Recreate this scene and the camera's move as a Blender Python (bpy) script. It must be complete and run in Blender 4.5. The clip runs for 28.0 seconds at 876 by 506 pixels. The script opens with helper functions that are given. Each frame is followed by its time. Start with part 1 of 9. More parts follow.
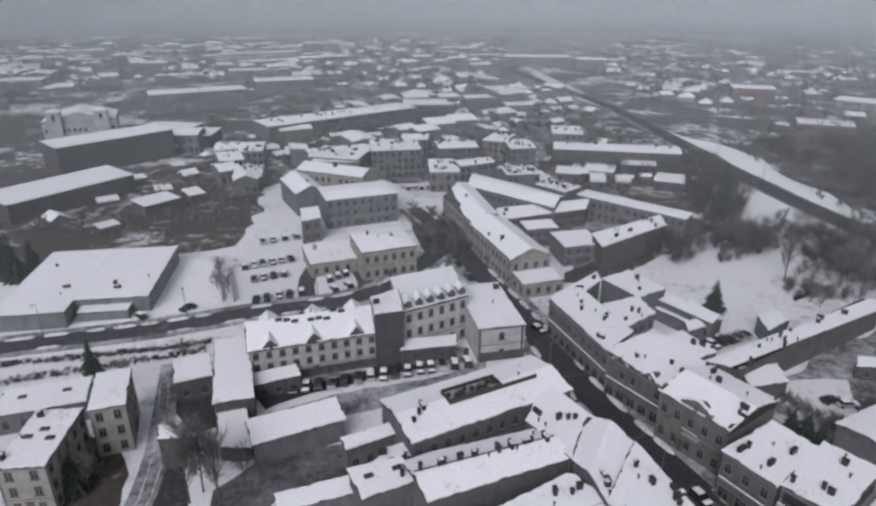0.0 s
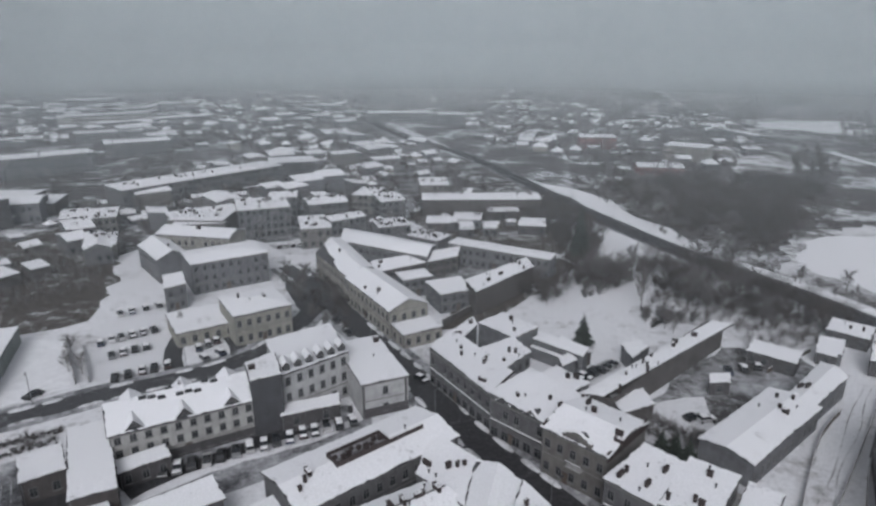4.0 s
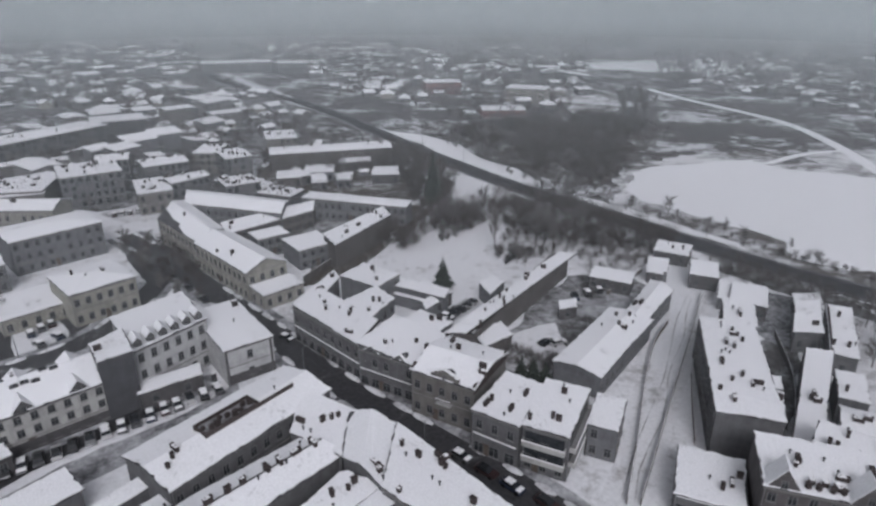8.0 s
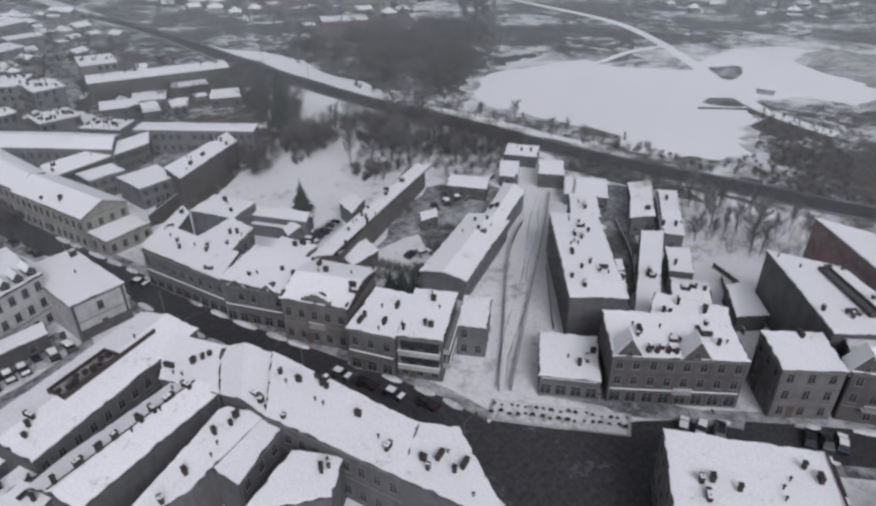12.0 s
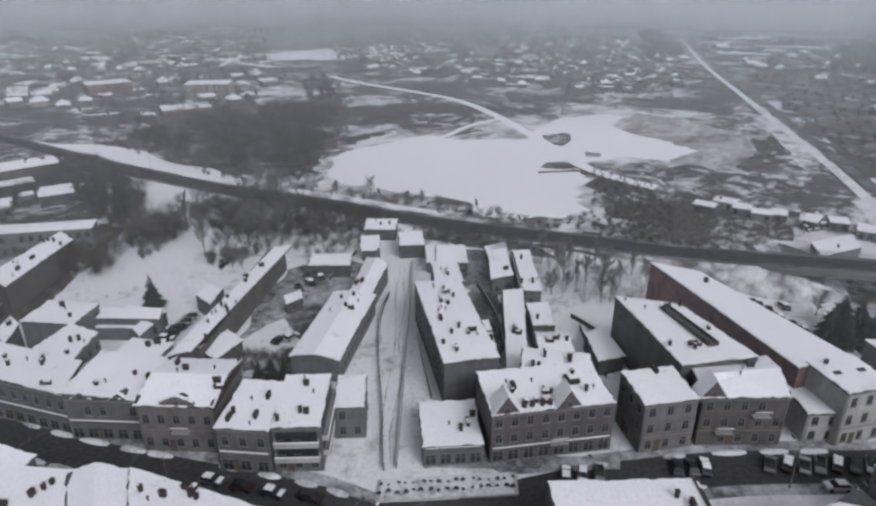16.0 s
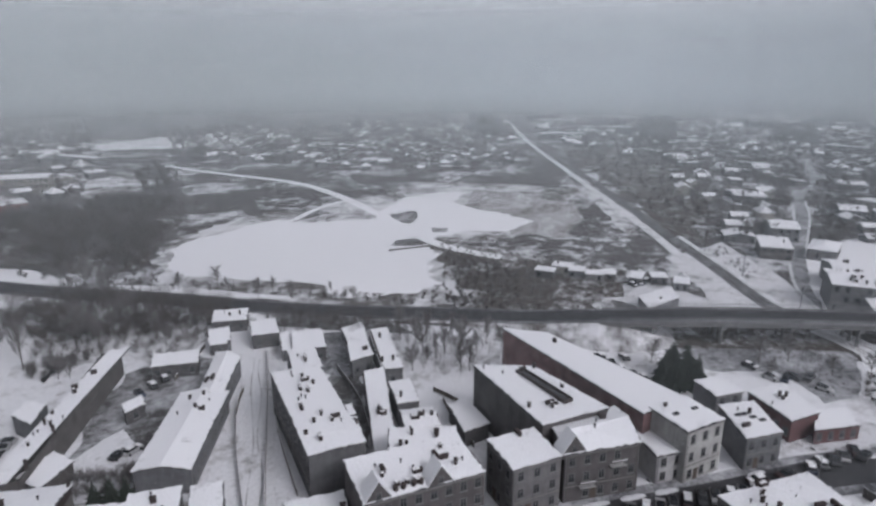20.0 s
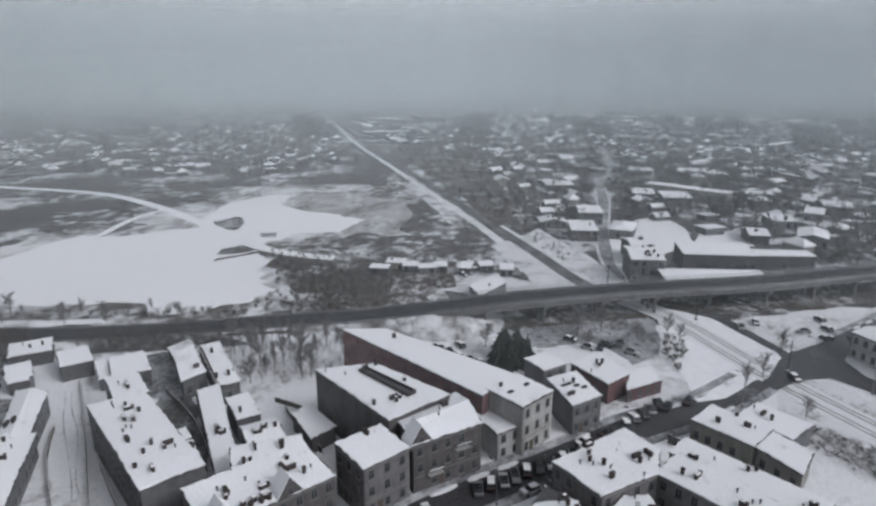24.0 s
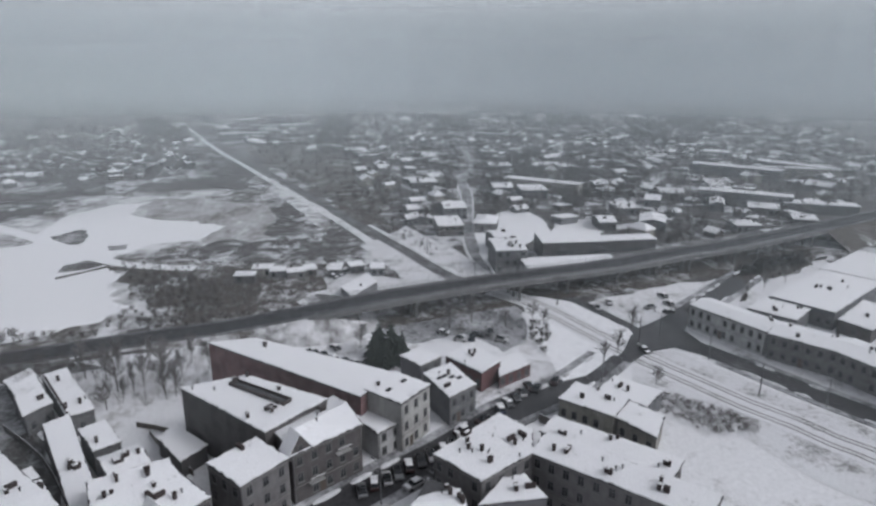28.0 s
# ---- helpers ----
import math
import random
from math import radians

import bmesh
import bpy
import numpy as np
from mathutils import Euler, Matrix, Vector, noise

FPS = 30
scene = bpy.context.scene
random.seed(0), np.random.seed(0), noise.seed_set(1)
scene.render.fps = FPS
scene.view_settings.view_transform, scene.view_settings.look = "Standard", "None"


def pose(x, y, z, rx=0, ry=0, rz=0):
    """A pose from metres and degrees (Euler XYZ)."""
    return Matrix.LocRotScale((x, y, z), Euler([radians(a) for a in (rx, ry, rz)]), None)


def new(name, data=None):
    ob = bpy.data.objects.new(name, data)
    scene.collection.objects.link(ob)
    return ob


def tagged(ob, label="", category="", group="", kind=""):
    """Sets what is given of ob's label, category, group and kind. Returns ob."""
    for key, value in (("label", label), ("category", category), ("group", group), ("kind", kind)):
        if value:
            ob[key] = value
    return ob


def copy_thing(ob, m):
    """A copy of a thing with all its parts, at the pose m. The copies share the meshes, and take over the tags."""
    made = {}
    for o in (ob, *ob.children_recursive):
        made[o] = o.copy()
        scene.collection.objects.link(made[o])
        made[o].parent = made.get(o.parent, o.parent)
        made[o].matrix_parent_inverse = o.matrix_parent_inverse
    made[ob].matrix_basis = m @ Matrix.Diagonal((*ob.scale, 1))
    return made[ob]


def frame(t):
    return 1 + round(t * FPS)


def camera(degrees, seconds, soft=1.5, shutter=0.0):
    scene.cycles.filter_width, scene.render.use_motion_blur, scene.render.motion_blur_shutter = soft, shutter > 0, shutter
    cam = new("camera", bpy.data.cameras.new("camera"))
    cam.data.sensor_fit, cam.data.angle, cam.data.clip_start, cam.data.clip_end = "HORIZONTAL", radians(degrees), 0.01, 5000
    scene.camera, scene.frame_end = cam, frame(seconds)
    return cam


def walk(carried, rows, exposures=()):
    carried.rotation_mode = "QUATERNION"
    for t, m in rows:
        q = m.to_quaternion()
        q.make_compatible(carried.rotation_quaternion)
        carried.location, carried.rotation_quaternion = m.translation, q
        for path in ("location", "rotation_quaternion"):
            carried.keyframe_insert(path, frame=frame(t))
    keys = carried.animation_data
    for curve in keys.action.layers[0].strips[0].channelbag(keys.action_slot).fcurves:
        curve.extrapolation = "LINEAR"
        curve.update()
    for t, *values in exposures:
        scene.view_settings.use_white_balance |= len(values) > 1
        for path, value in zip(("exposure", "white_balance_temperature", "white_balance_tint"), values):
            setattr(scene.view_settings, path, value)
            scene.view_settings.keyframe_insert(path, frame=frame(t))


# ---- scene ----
# A snow-covered town seen from a hovering drone that turns on the spot.
EYE = 74.0
cam = camera(69.8, 28.0, soft=2.6)
walk(cam, [
    (0.0, pose(0, 0, EYE, 67.30, 0, 0.00)),
    (0.5, pose(0, 0, EYE, 67.37, 0, -1.39)),
    (1.0, pose(0, 0, EYE, 67.40, 0, -2.89)),
    (1.5, pose(0, 0, EYE, 67.41, 0, -4.42)),
    (2.0, pose(0, 0, EYE, 67.48, 0, -6.05)),
    (2.5, pose(0, 0, EYE, 68.42, 0, -7.64)),
    (3.0, pose(0, 0, EYE, 70.16, 0, -9.11)),
    (3.5, pose(0, 0, EYE, 71.87, 0, -10.54)),
    (5.5, pose(0, 0, EYE, 72.00, 0, -17.04)),
    (6.0, pose(0, 0, EYE, 71.68, 0, -19.01)),
    (6.5, pose(0, 0, EYE, 70.84, 0, -20.86)),
    (7.0, pose(0, 0, EYE, 69.78, 0, -22.51)),
    (7.5, pose(0, 0, EYE, 68.68, 0, -24.17)),
    (8.0, pose(0, 0, EYE, 67.58, 0, -25.77)),
    (8.5, pose(0, 0, EYE, 66.48, 0, -27.36)),
    (9.0, pose(0, 0, EYE, 65.50, 0, -28.97)),
    (9.5, pose(0, 0, EYE, 64.52, 0, -30.67)),
    (10.0, pose(0, 0, EYE, 63.53, 0, -32.46)),
    (10.5, pose(0, 0, EYE, 62.56, 0, -34.33)),
    (11.0, pose(0, 0, EYE, 61.59, 0, -36.11)),
    (11.5, pose(0, 0, EYE, 60.68, 0, -37.87)),
    (12.0, pose(0, 0, EYE, 60.04, 0, -39.73)),
    (12.5, pose(0, 0, EYE, 60.03, 0, -41.63)),
    (14.5, pose(0, 0, EYE, 61.56, 0, -48.57)),
    (15.0, pose(0, 0, EYE, 63.02, 0, -50.13)),
    (15.5, pose(0, 0, EYE, 64.93, 0, -51.68)),
    (16.0, pose(0, 0, EYE, 66.80, 0, -53.29)),
    (16.5, pose(0, 0, EYE, 68.62, 0, -54.99)),
    (17.0, pose(0, 0, EYE, 70.44, 0, -56.65)),
    (17.5, pose(0, 0, EYE, 72.29, 0, -58.27)),
    (18.0, pose(0, 0, EYE, 73.95, 0, -59.85)),
    (18.5, pose(0, 0, EYE, 74.13, 0, -61.41)),
    (19.0, pose(0, 0, EYE, 74.09, 0, -63.28)),
    (19.5, pose(0, 0, EYE, 74.04, 0, -65.26)),
    (20.0, pose(0, 0, EYE, 74.02, 0, -67.26)),
    (20.5, pose(0, 0, EYE, 73.98, 0, -69.26)),
    (21.0, pose(0, 0, EYE, 73.97, 0, -71.18)),
    (21.5, pose(0, 0, EYE, 73.95, 0, -73.58)),
    (23.5, pose(0, 0, EYE, 73.95, 0, -81.53)),
    (24.0, pose(0, 0, EYE, 73.96, 0, -82.96)),
    (24.5, pose(0, 0, EYE, 73.93, 0, -84.60)),
    (25.0, pose(0, 0, EYE, 73.95, 0, -86.22)),
    (25.5, pose(0, 0, EYE, 73.96, 0, -87.75)),
    (26.0, pose(0, 0, EYE, 73.95, 0, -89.25)),
    (26.5, pose(0, 0, EYE, 73.92, 0, -90.82)),
    (27.0, pose(0, 0, EYE, 73.95, 0, -92.29)),
    (27.5, pose(0, 0, EYE, 73.87, 0, -93.86)),
    (28.0, pose(0, 0, EYE, 73.89, 0, -95.30)),
], exposures=[(0.0, -0.02, 6080, 16.6), (2.0, -0.02, 6080, 14.8), (4.0, -0.09, 6080, 13), (6.0, -0.11, 6080, 14.3), (9.0, -0.10, 6080, 15.9), (12.0, -0.03, 6080, 16.6), (21.0, -0.01, 6080, 16.6), (24.0, 0.0, 6080, 12.6), (28.0, 0.0, 6080, 13)])

# ---- light: overcast winter sky ----
world = bpy.data.worlds.new("overcast_sky")
scene.world = world
world.use_nodes = True
wn, wl = world.node_tree.nodes, world.node_tree.links
sky = wn.new("ShaderNodeTexSky")
sky.sky_type, sky.sun_disc = "NISHITA", False
sky.sun_elevation, sky.sun_rotation = radians(38), radians(200)
sky.air_density, sky.dust_density, sky.ozone_density = 1.0, 6.0, 1.0
veil_grey = wn.new("ShaderNodeHueSaturation")
veil_grey.inputs["Saturation"].default_value = 0.12
wl.new(sky.outputs["Color"], veil_grey.inputs["Color"])
wl.new(veil_grey.outputs["Color"], wn["Background"].inputs["Color"])
wn["Background"].inputs["Strength"].default_value = 0.10
sun = new("sun", bpy.data.lights.new("sun", "SUN"))
sun.data.energy, sun.data.angle, sun.data.color = 0.6, radians(25), (1.0, 0.98, 0.95)
sun.rotation_euler = (radians(52), 0, radians(-20))

# ---- materials ----
MATS = {}


def nodes_of(name, rough=0.8, metal=0.0, spec=0.3):
    m = bpy.data.materials.new(name)
    m.use_nodes = True
    b = m.node_tree.nodes["Principled BSDF"]
    b.inputs["Roughness"].default_value = rough
    b.inputs["Metallic"].default_value = metal
    b.inputs["Specular IOR Level"].default_value = spec
    MATS[name] = m
    return m, m.node_tree.nodes, m.node_tree.links, b


def noise_node(ns, ls, coord, scale, detail=4.0, rough=0.6, distort=0.0):
    n = ns.new("ShaderNodeTexNoise")
    n.inputs["Scale"].default_value, n.inputs["Detail"].default_value = scale, detail
    n.inputs["Roughness"].default_value, n.inputs["Distortion"].default_value = rough, distort
    ls.new(coord, n.inputs["Vector"])
    return n.outputs["Fac"]


def ramp(ns, ls, fac, stops):
    r = ns.new("ShaderNodeValToRGB")
    e = r.color_ramp.elements
    while len(e) < len(stops):
        e.new(0.5)
    for el, (p, c) in zip(e, stops):
        el.position = p
        el.color = (*c, 1) if len(c) == 3 else c
    ls.new(fac, r.inputs["Fac"])
    return r.outputs["Color"]


def g(v, tint=(1, 1, 1)):
    return tuple(v * k for k in tint)


def mixed(ns, ls, fac, a, b):
    mx = ns.new("ShaderNodeMix")
    mx.data_type = "RGBA"
    ls.new(fac, mx.inputs[0])
    for sock, val in ((mx.inputs[6], a), (mx.inputs[7], b)):
        if isinstance(val, tuple):
            sock.default_value = (*val, 1)
        else:
            ls.new(val, sock)
    return mx.outputs[2]


def bumped(ns, ls, bsdf, height, strength, dist=0.05):
    bp = ns.new("ShaderNodeBump")
    bp.inputs["Strength"].default_value, bp.inputs["Distance"].default_value = strength, dist
    ls.new(height, bp.inputs["Height"])
    ls.new(bp.outputs["Normal"], bsdf.inputs["Normal"])


def coord_of(ns, kind="Object"):
    return ns.new("ShaderNodeTexCoord").outputs[kind]


def world_place(ns):
    return ns.new("ShaderNodeNewGeometry").outputs["Position"]


def surface(name, low, high, fine=3.0, coarse=0.15, rough=0.85, bump=0.3, spec=0.2, metal=0.0, world_space=False, bdist=0.03):
    """A plain weathered surface: two scales of variation between two colours, and a little relief."""
    m, ns, ls, b = nodes_of(name, rough, metal, spec)
    c = world_place(ns) if world_space else coord_of(ns)
    a, f = noise_node(ns, ls, c, coarse, 3), noise_node(ns, ls, c, fine, 5)
    add = ns.new("ShaderNodeMath")
    add.operation = "MULTIPLY_ADD"
    ls.new(a, add.inputs[0])
    add.inputs[1].default_value = 0.55
    half = ns.new("ShaderNodeMath")
    half.operation = "MULTIPLY"
    ls.new(f, half.inputs[0])
    half.inputs[1].default_value = 0.45
    ls.new(half.outputs[0], add.inputs[2])
    ls.new(ramp(ns, ls, add.outputs[0], [(0.32, low), (0.68, high)]), b.inputs["Base Color"])
    bumped(ns, ls, b, f, bump, bdist)
    return m


def plaster(name, col, dirt=0.84):
    """Old plaster: base colour, streaks running down, damp stains."""
    m, ns, ls, b = nodes_of(name, 0.9, 0, 0.15)
    c = coord_of(ns)
    mp = ns.new("ShaderNodeMapping")
    mp.inputs["Scale"].default_value = (0.9, 0.9, 0.22)
    ls.new(c, mp.inputs["Vector"])
    streak = noise_node(ns, ls, mp.outputs["Vector"], 1.0, 5)
    patch = noise_node(ns, ls, c, 0.35, 5, 0.65)
    one = ramp(ns, ls, streak, [(0.35, g(dirt, col)), (0.6, col)])
    stain = ramp(ns, ls, patch, [(0.38, g(0.78, (1, 1, 1))), (0.58, (1, 1, 1))])
    mul = ns.new("ShaderNodeMix")
    mul.data_type, mul.blend_type = "RGBA", "MULTIPLY"
    mul.inputs[0].default_value = 1.0
    ls.new(one, mul.inputs[6])
    ls.new(stain, mul.inputs[7])
    ls.new(mul.outputs[2], b.inputs["Base Color"])
    bumped(ns, ls, b, noise_node(ns, ls, c, 9, 4), 0.25, 0.02)
    return m


def brickwork(name, one, two, mortar):
    m, ns, ls, b = nodes_of(name, 0.9, 0, 0.15)
    c = coord_of(ns)
    sep, com, add = ns.new("ShaderNodeSeparateXYZ"), ns.new("ShaderNodeCombineXYZ"), ns.new("ShaderNodeMath")
    ls.new(c, sep.inputs[0])
    ls.new(sep.outputs["X"], add.inputs[0])
    ls.new(sep.outputs["Y"], add.inputs[1])
    ls.new(add.outputs[0], com.inputs["X"])
    ls.new(sep.outputs["Z"], com.inputs["Y"])
    t = ns.new("ShaderNodeTexBrick")
    t.inputs["Scale"].default_value = 1.0
    t.inputs["Brick Width"].default_value, t.inputs["Row Height"].default_value, t.inputs["Mortar Size"].default_value = 0.26, 0.078, 0.008
    for k, v in (("Color1", one), ("Color2", two), ("Mortar", mortar)):
        t.inputs[k].default_value = (*v, 1)
    ls.new(com.outputs[0], t.inputs["Vector"])
    soot = ramp(ns, ls, noise_node(ns, ls, c, 0.4, 5), [(0.35, g(0.6)), (0.62, (1, 1, 1))])
    mul = ns.new("ShaderNodeMix")
    mul.data_type, mul.blend_type = "RGBA", "MULTIPLY"
    mul.inputs[0].default_value = 1.0
    ls.new(t.outputs["Color"], mul.inputs[6])
    ls.new(soot, mul.inputs[7])
    ls.new(mul.outputs[2], b.inputs["Base Color"])
    bumped(ns, ls, b, t.outputs["Fac"], -0.4, 0.01)
    return m


def snowy(name, under, snow, coarse, fine, lo, hi, snow_rough=0.7, bump=0.5, streak=None):
    """Snow lying in patches over another ground: where the noise is high there is snow."""
    m, ns, ls, b = nodes_of(name, snow_rough, 0, 0.2)
    c = world_place(ns)
    if streak:
        mp = ns.new("ShaderNodeMapping")
        mp.inputs["Scale"].default_value, mp.inputs["Rotation"].default_value = streak[0], (0, 0, radians(streak[1]))
        ls.new(c, mp.inputs["Vector"])
        c = mp.outputs["Vector"]
    a, f = noise_node(ns, ls, c, coarse, 6, 0.62, 0.3), noise_node(ns, ls, c, fine, 6, 0.7)
    add = ns.new("ShaderNodeMath")
    add.operation = "MULTIPLY_ADD"
    ls.new(f, add.inputs[0])
    add.inputs[1].default_value = 0.45
    sub = ns.new("ShaderNodeMath")
    sub.operation = "MULTIPLY"
    ls.new(a, sub.inputs[0])
    sub.inputs[1].default_value = 0.55
    ls.new(sub.outputs[0], add.inputs[2])
    mask = ramp(ns, ls, add.outputs[0], [(lo, (0, 0, 0)), (hi, (1, 1, 1))])
    white = ramp(ns, ls, noise_node(ns, ls, c, fine * 2.5, 4), [(0.3, g(0.82, snow)), (0.68, snow)])
    dark = ramp(ns, ls, noise_node(ns, ls, c, fine * 1.7, 5), [(0.3, g(0.6, under)), (0.7, g(1.3, under))])
    ls.new(mixed(ns, ls, mask, dark, white), b.inputs["Base Color"])
    bumped(ns, ls, b, add.outputs[0], bump, 0.3)
    return m


SNOW = (0.86, 0.865, 0.88)
snowy("snow_roof", (0.20, 0.195, 0.19), SNOW, 0.24, 1.6, 0.25, 0.42, bump=0.55)
snowy("snow_field", (0.24, 0.225, 0.21), SNOW, 0.025, 0.2, 0.27, 0.37)
snowy("snow_yard", (0.20, 0.19, 0.182), (0.78, 0.785, 0.80), 0.055, 0.4, 0.30, 0.48)
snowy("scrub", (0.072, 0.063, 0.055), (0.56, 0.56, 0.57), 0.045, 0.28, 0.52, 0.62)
snowy("far_ground", (0.075, 0.07, 0.068), (0.60, 0.605, 0.62), 0.022, 0.13, 0.51, 0.58)
snowy("wet_asphalt", (0.055, 0.055, 0.058), (0.30, 0.30, 0.31), 0.08, 0.7, 0.56, 0.74, 0.45, 0.15)
snowy("dry_asphalt", (0.038, 0.038, 0.041), (0.20, 0.20, 0.207), 0.08, 0.7, 0.56, 0.76, 0.85, 0.15)
snowy("slushy_road", (0.11, 0.11, 0.115), (0.55, 0.555, 0.57), 0.09, 0.6, 0.42, 0.62, 0.6, 0.2)
snowy("haul_snow", (0.25, 0.24, 0.23), (0.74, 0.745, 0.76), 0.06, 0.5, 0.36, 0.50)
snowy("ballast", (0.13, 0.12, 0.11), (0.66, 0.665, 0.68), 0.10, 1.2, 0.38, 0.52)
snowy("patchy_snow", (0.10, 0.092, 0.085), (0.72, 0.725, 0.74), 0.03, 0.16, 0.43, 0.56, streak=((1, 1, 1), 0))
snowy("park_snow", (0.22, 0.21, 0.20), (0.76, 0.765, 0.78), 0.075, 0.45, 0.30, 0.46)
snowy("rut_snow", (0.16, 0.155, 0.15), (0.66, 0.665, 0.68), 0.12, 0.7, 0.44, 0.56)
snowy("thin_snow", (0.15, 0.138, 0.128), (0.70, 0.705, 0.72), 0.02, 0.14, 0.40, 0.65, streak=((1, 2.2, 1), -20))
snowy("rail_snow", (0.20, 0.19, 0.18), (0.74, 0.745, 0.76), 0.10, 1.2, 0.30, 0.42)
snowy("grey_slush", (0.08, 0.08, 0.083), (0.24, 0.24, 0.248), 0.09, 0.6, 0.45, 0.65)
snowy("town_slush", (0.085, 0.082, 0.08), (0.50, 0.505, 0.52), 0.05, 0.35, 0.46, 0.62)
snowy("packed_snow", (0.22, 0.215, 0.21), (0.70, 0.705, 0.72), 0.12, 0.8, 0.36, 0.50)
surface("snow_cap", g(0.72), SNOW, 2.5, 0.5, 0.7, 0.4)
for key, col in (("white", (0.46, 0.46, 0.458)), ("cream", (0.31, 0.297, 0.272)), ("yellow", (0.31, 0.30, 0.268)),
                 ("plaster", (0.140, 0.140, 0.144)), ("stone", (0.170, 0.163, 0.155)), ("grey", (0.165, 0.167, 0.174)), ("taupe", (0.182, 0.177, 0.178)),
                 ("brown", (0.112, 0.104, 0.101)), ("brick_grey", (0.124, 0.117, 0.117)), ("slate", (0.085, 0.086, 0.092)), ("dark", (0.098, 0.095, 0.097)),
                 ("market", (0.19, 0.208, 0.203)), ("red", (0.13, 0.072, 0.072)), ("pale", (0.42, 0.415, 0.40))):
    plaster(key, col)
brickwork("brick", (0.27, 0.155, 0.155), (0.215, 0.122, 0.124), (0.21, 0.17, 0.165))
surface("chimney_brick", (0.035, 0.03, 0.03), (0.085, 0.07, 0.067), 4, 1, 0.9)
surface("roof_felt", (0.05, 0.05, 0.052), (0.10, 0.10, 0.105), 2, 0.3, 0.8)
surface("concrete", (0.28, 0.28, 0.275), (0.42, 0.42, 0.41), 3, 0.2, 0.85)
surface("dark_concrete", (0.10, 0.10, 0.10), (0.19, 0.19, 0.187), 3, 0.2, 0.85)
surface("stone_trim", (0.15, 0.145, 0.14), (0.24, 0.233, 0.225), 3, 0.4, 0.85)
surface("frame_white", (0.12, 0.12, 0.12), (0.20, 0.20, 0.199), 5, 1, 0.5)
surface("dark_metal", (0.035, 0.035, 0.038), (0.07, 0.07, 0.073), 5, 1, 0.5, 0.1, 0.4, 0.3)
surface("zinc", (0.17, 0.175, 0.18), (0.27, 0.275, 0.28), 4, 0.5, 0.45, 0.1, 0.4, 0.7)
surface("rail_steel", (0.06, 0.05, 0.046), (0.12, 0.10, 0.092), 6, 1, 0.6, 0.1, 0.3, 0.3)
surface("timber", (0.07, 0.058, 0.05), (0.14, 0.12, 0.10), 5, 0.6, 0.9)
surface("bark", (0.06, 0.053, 0.048), (0.13, 0.115, 0.105), 6, 0.8, 0.95)
surface("twig", (0.055, 0.048, 0.045), (0.11, 0.097, 0.092), 3, 0.4, 0.95)
# twigs lightened in colour to imitate haze on far woods, shared by near trees
surface("frosted_twig", (0.10, 0.094, 0.093), (0.20, 0.19, 0.188), 3, 0.1, 0.95, world_space=True)
surface("needles", (0.018, 0.024, 0.019), (0.05, 0.058, 0.05), 4, 0.5, 0.9)
surface("tyre", (0.015, 0.015, 0.015), (0.03, 0.03, 0.03), 8, 1, 0.9)
surface("hedge_leaf", (0.03, 0.035, 0.025), (0.07, 0.07, 0.055), 4, 0.5, 0.95)


def glassy(name, col, rough=0.08):
    m, ns, ls, b = nodes_of(name, rough, 0, 0.5)
    c = coord_of(ns)
    ls.new(ramp(ns, ls, noise_node(ns, ls, c, 0.6, 2), [(0.3, g(0.6, col)), (0.7, g(1.5, col))]), b.inputs["Base Color"])
    bumped(ns, ls, b, noise_node(ns, ls, c, 1.5, 1), 0.05, 0.01)


glassy("window_glass", (0.035, 0.038, 0.042))
glassy("car_glass", (0.02, 0.022, 0.025))
for key, col in (("car_black", (0.02, 0.02, 0.022)), ("car_grey", (0.075, 0.077, 0.08)), ("car_silver", (0.22, 0.225, 0.23)), ("car_red", (0.04, 0.02, 0.02)),
                 ("car_blue", (0.02, 0.03, 0.055)), ("car_white", (0.45, 0.45, 0.45)), ("car_teal", (0.10, 0.22, 0.22))):
    m_, ns_, ls_, b_ = nodes_of(key, 0.3, 0.1, 0.5)
    ls_.new(ramp(ns_, ls_, noise_node(ns_, ls_, coord_of(ns_), 1.5, 4), [(0.3, g(0.8, col)), (0.7, col)]), b_.inputs["Base Color"])


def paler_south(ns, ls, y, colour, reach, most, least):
    """Paints a brightness by heading into the colour: paler south than north."""
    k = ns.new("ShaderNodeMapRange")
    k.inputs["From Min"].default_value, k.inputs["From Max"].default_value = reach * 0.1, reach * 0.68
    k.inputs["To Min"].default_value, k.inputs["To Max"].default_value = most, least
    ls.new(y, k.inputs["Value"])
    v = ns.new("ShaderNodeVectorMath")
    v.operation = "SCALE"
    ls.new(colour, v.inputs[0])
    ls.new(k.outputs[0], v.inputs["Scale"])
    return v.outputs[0]


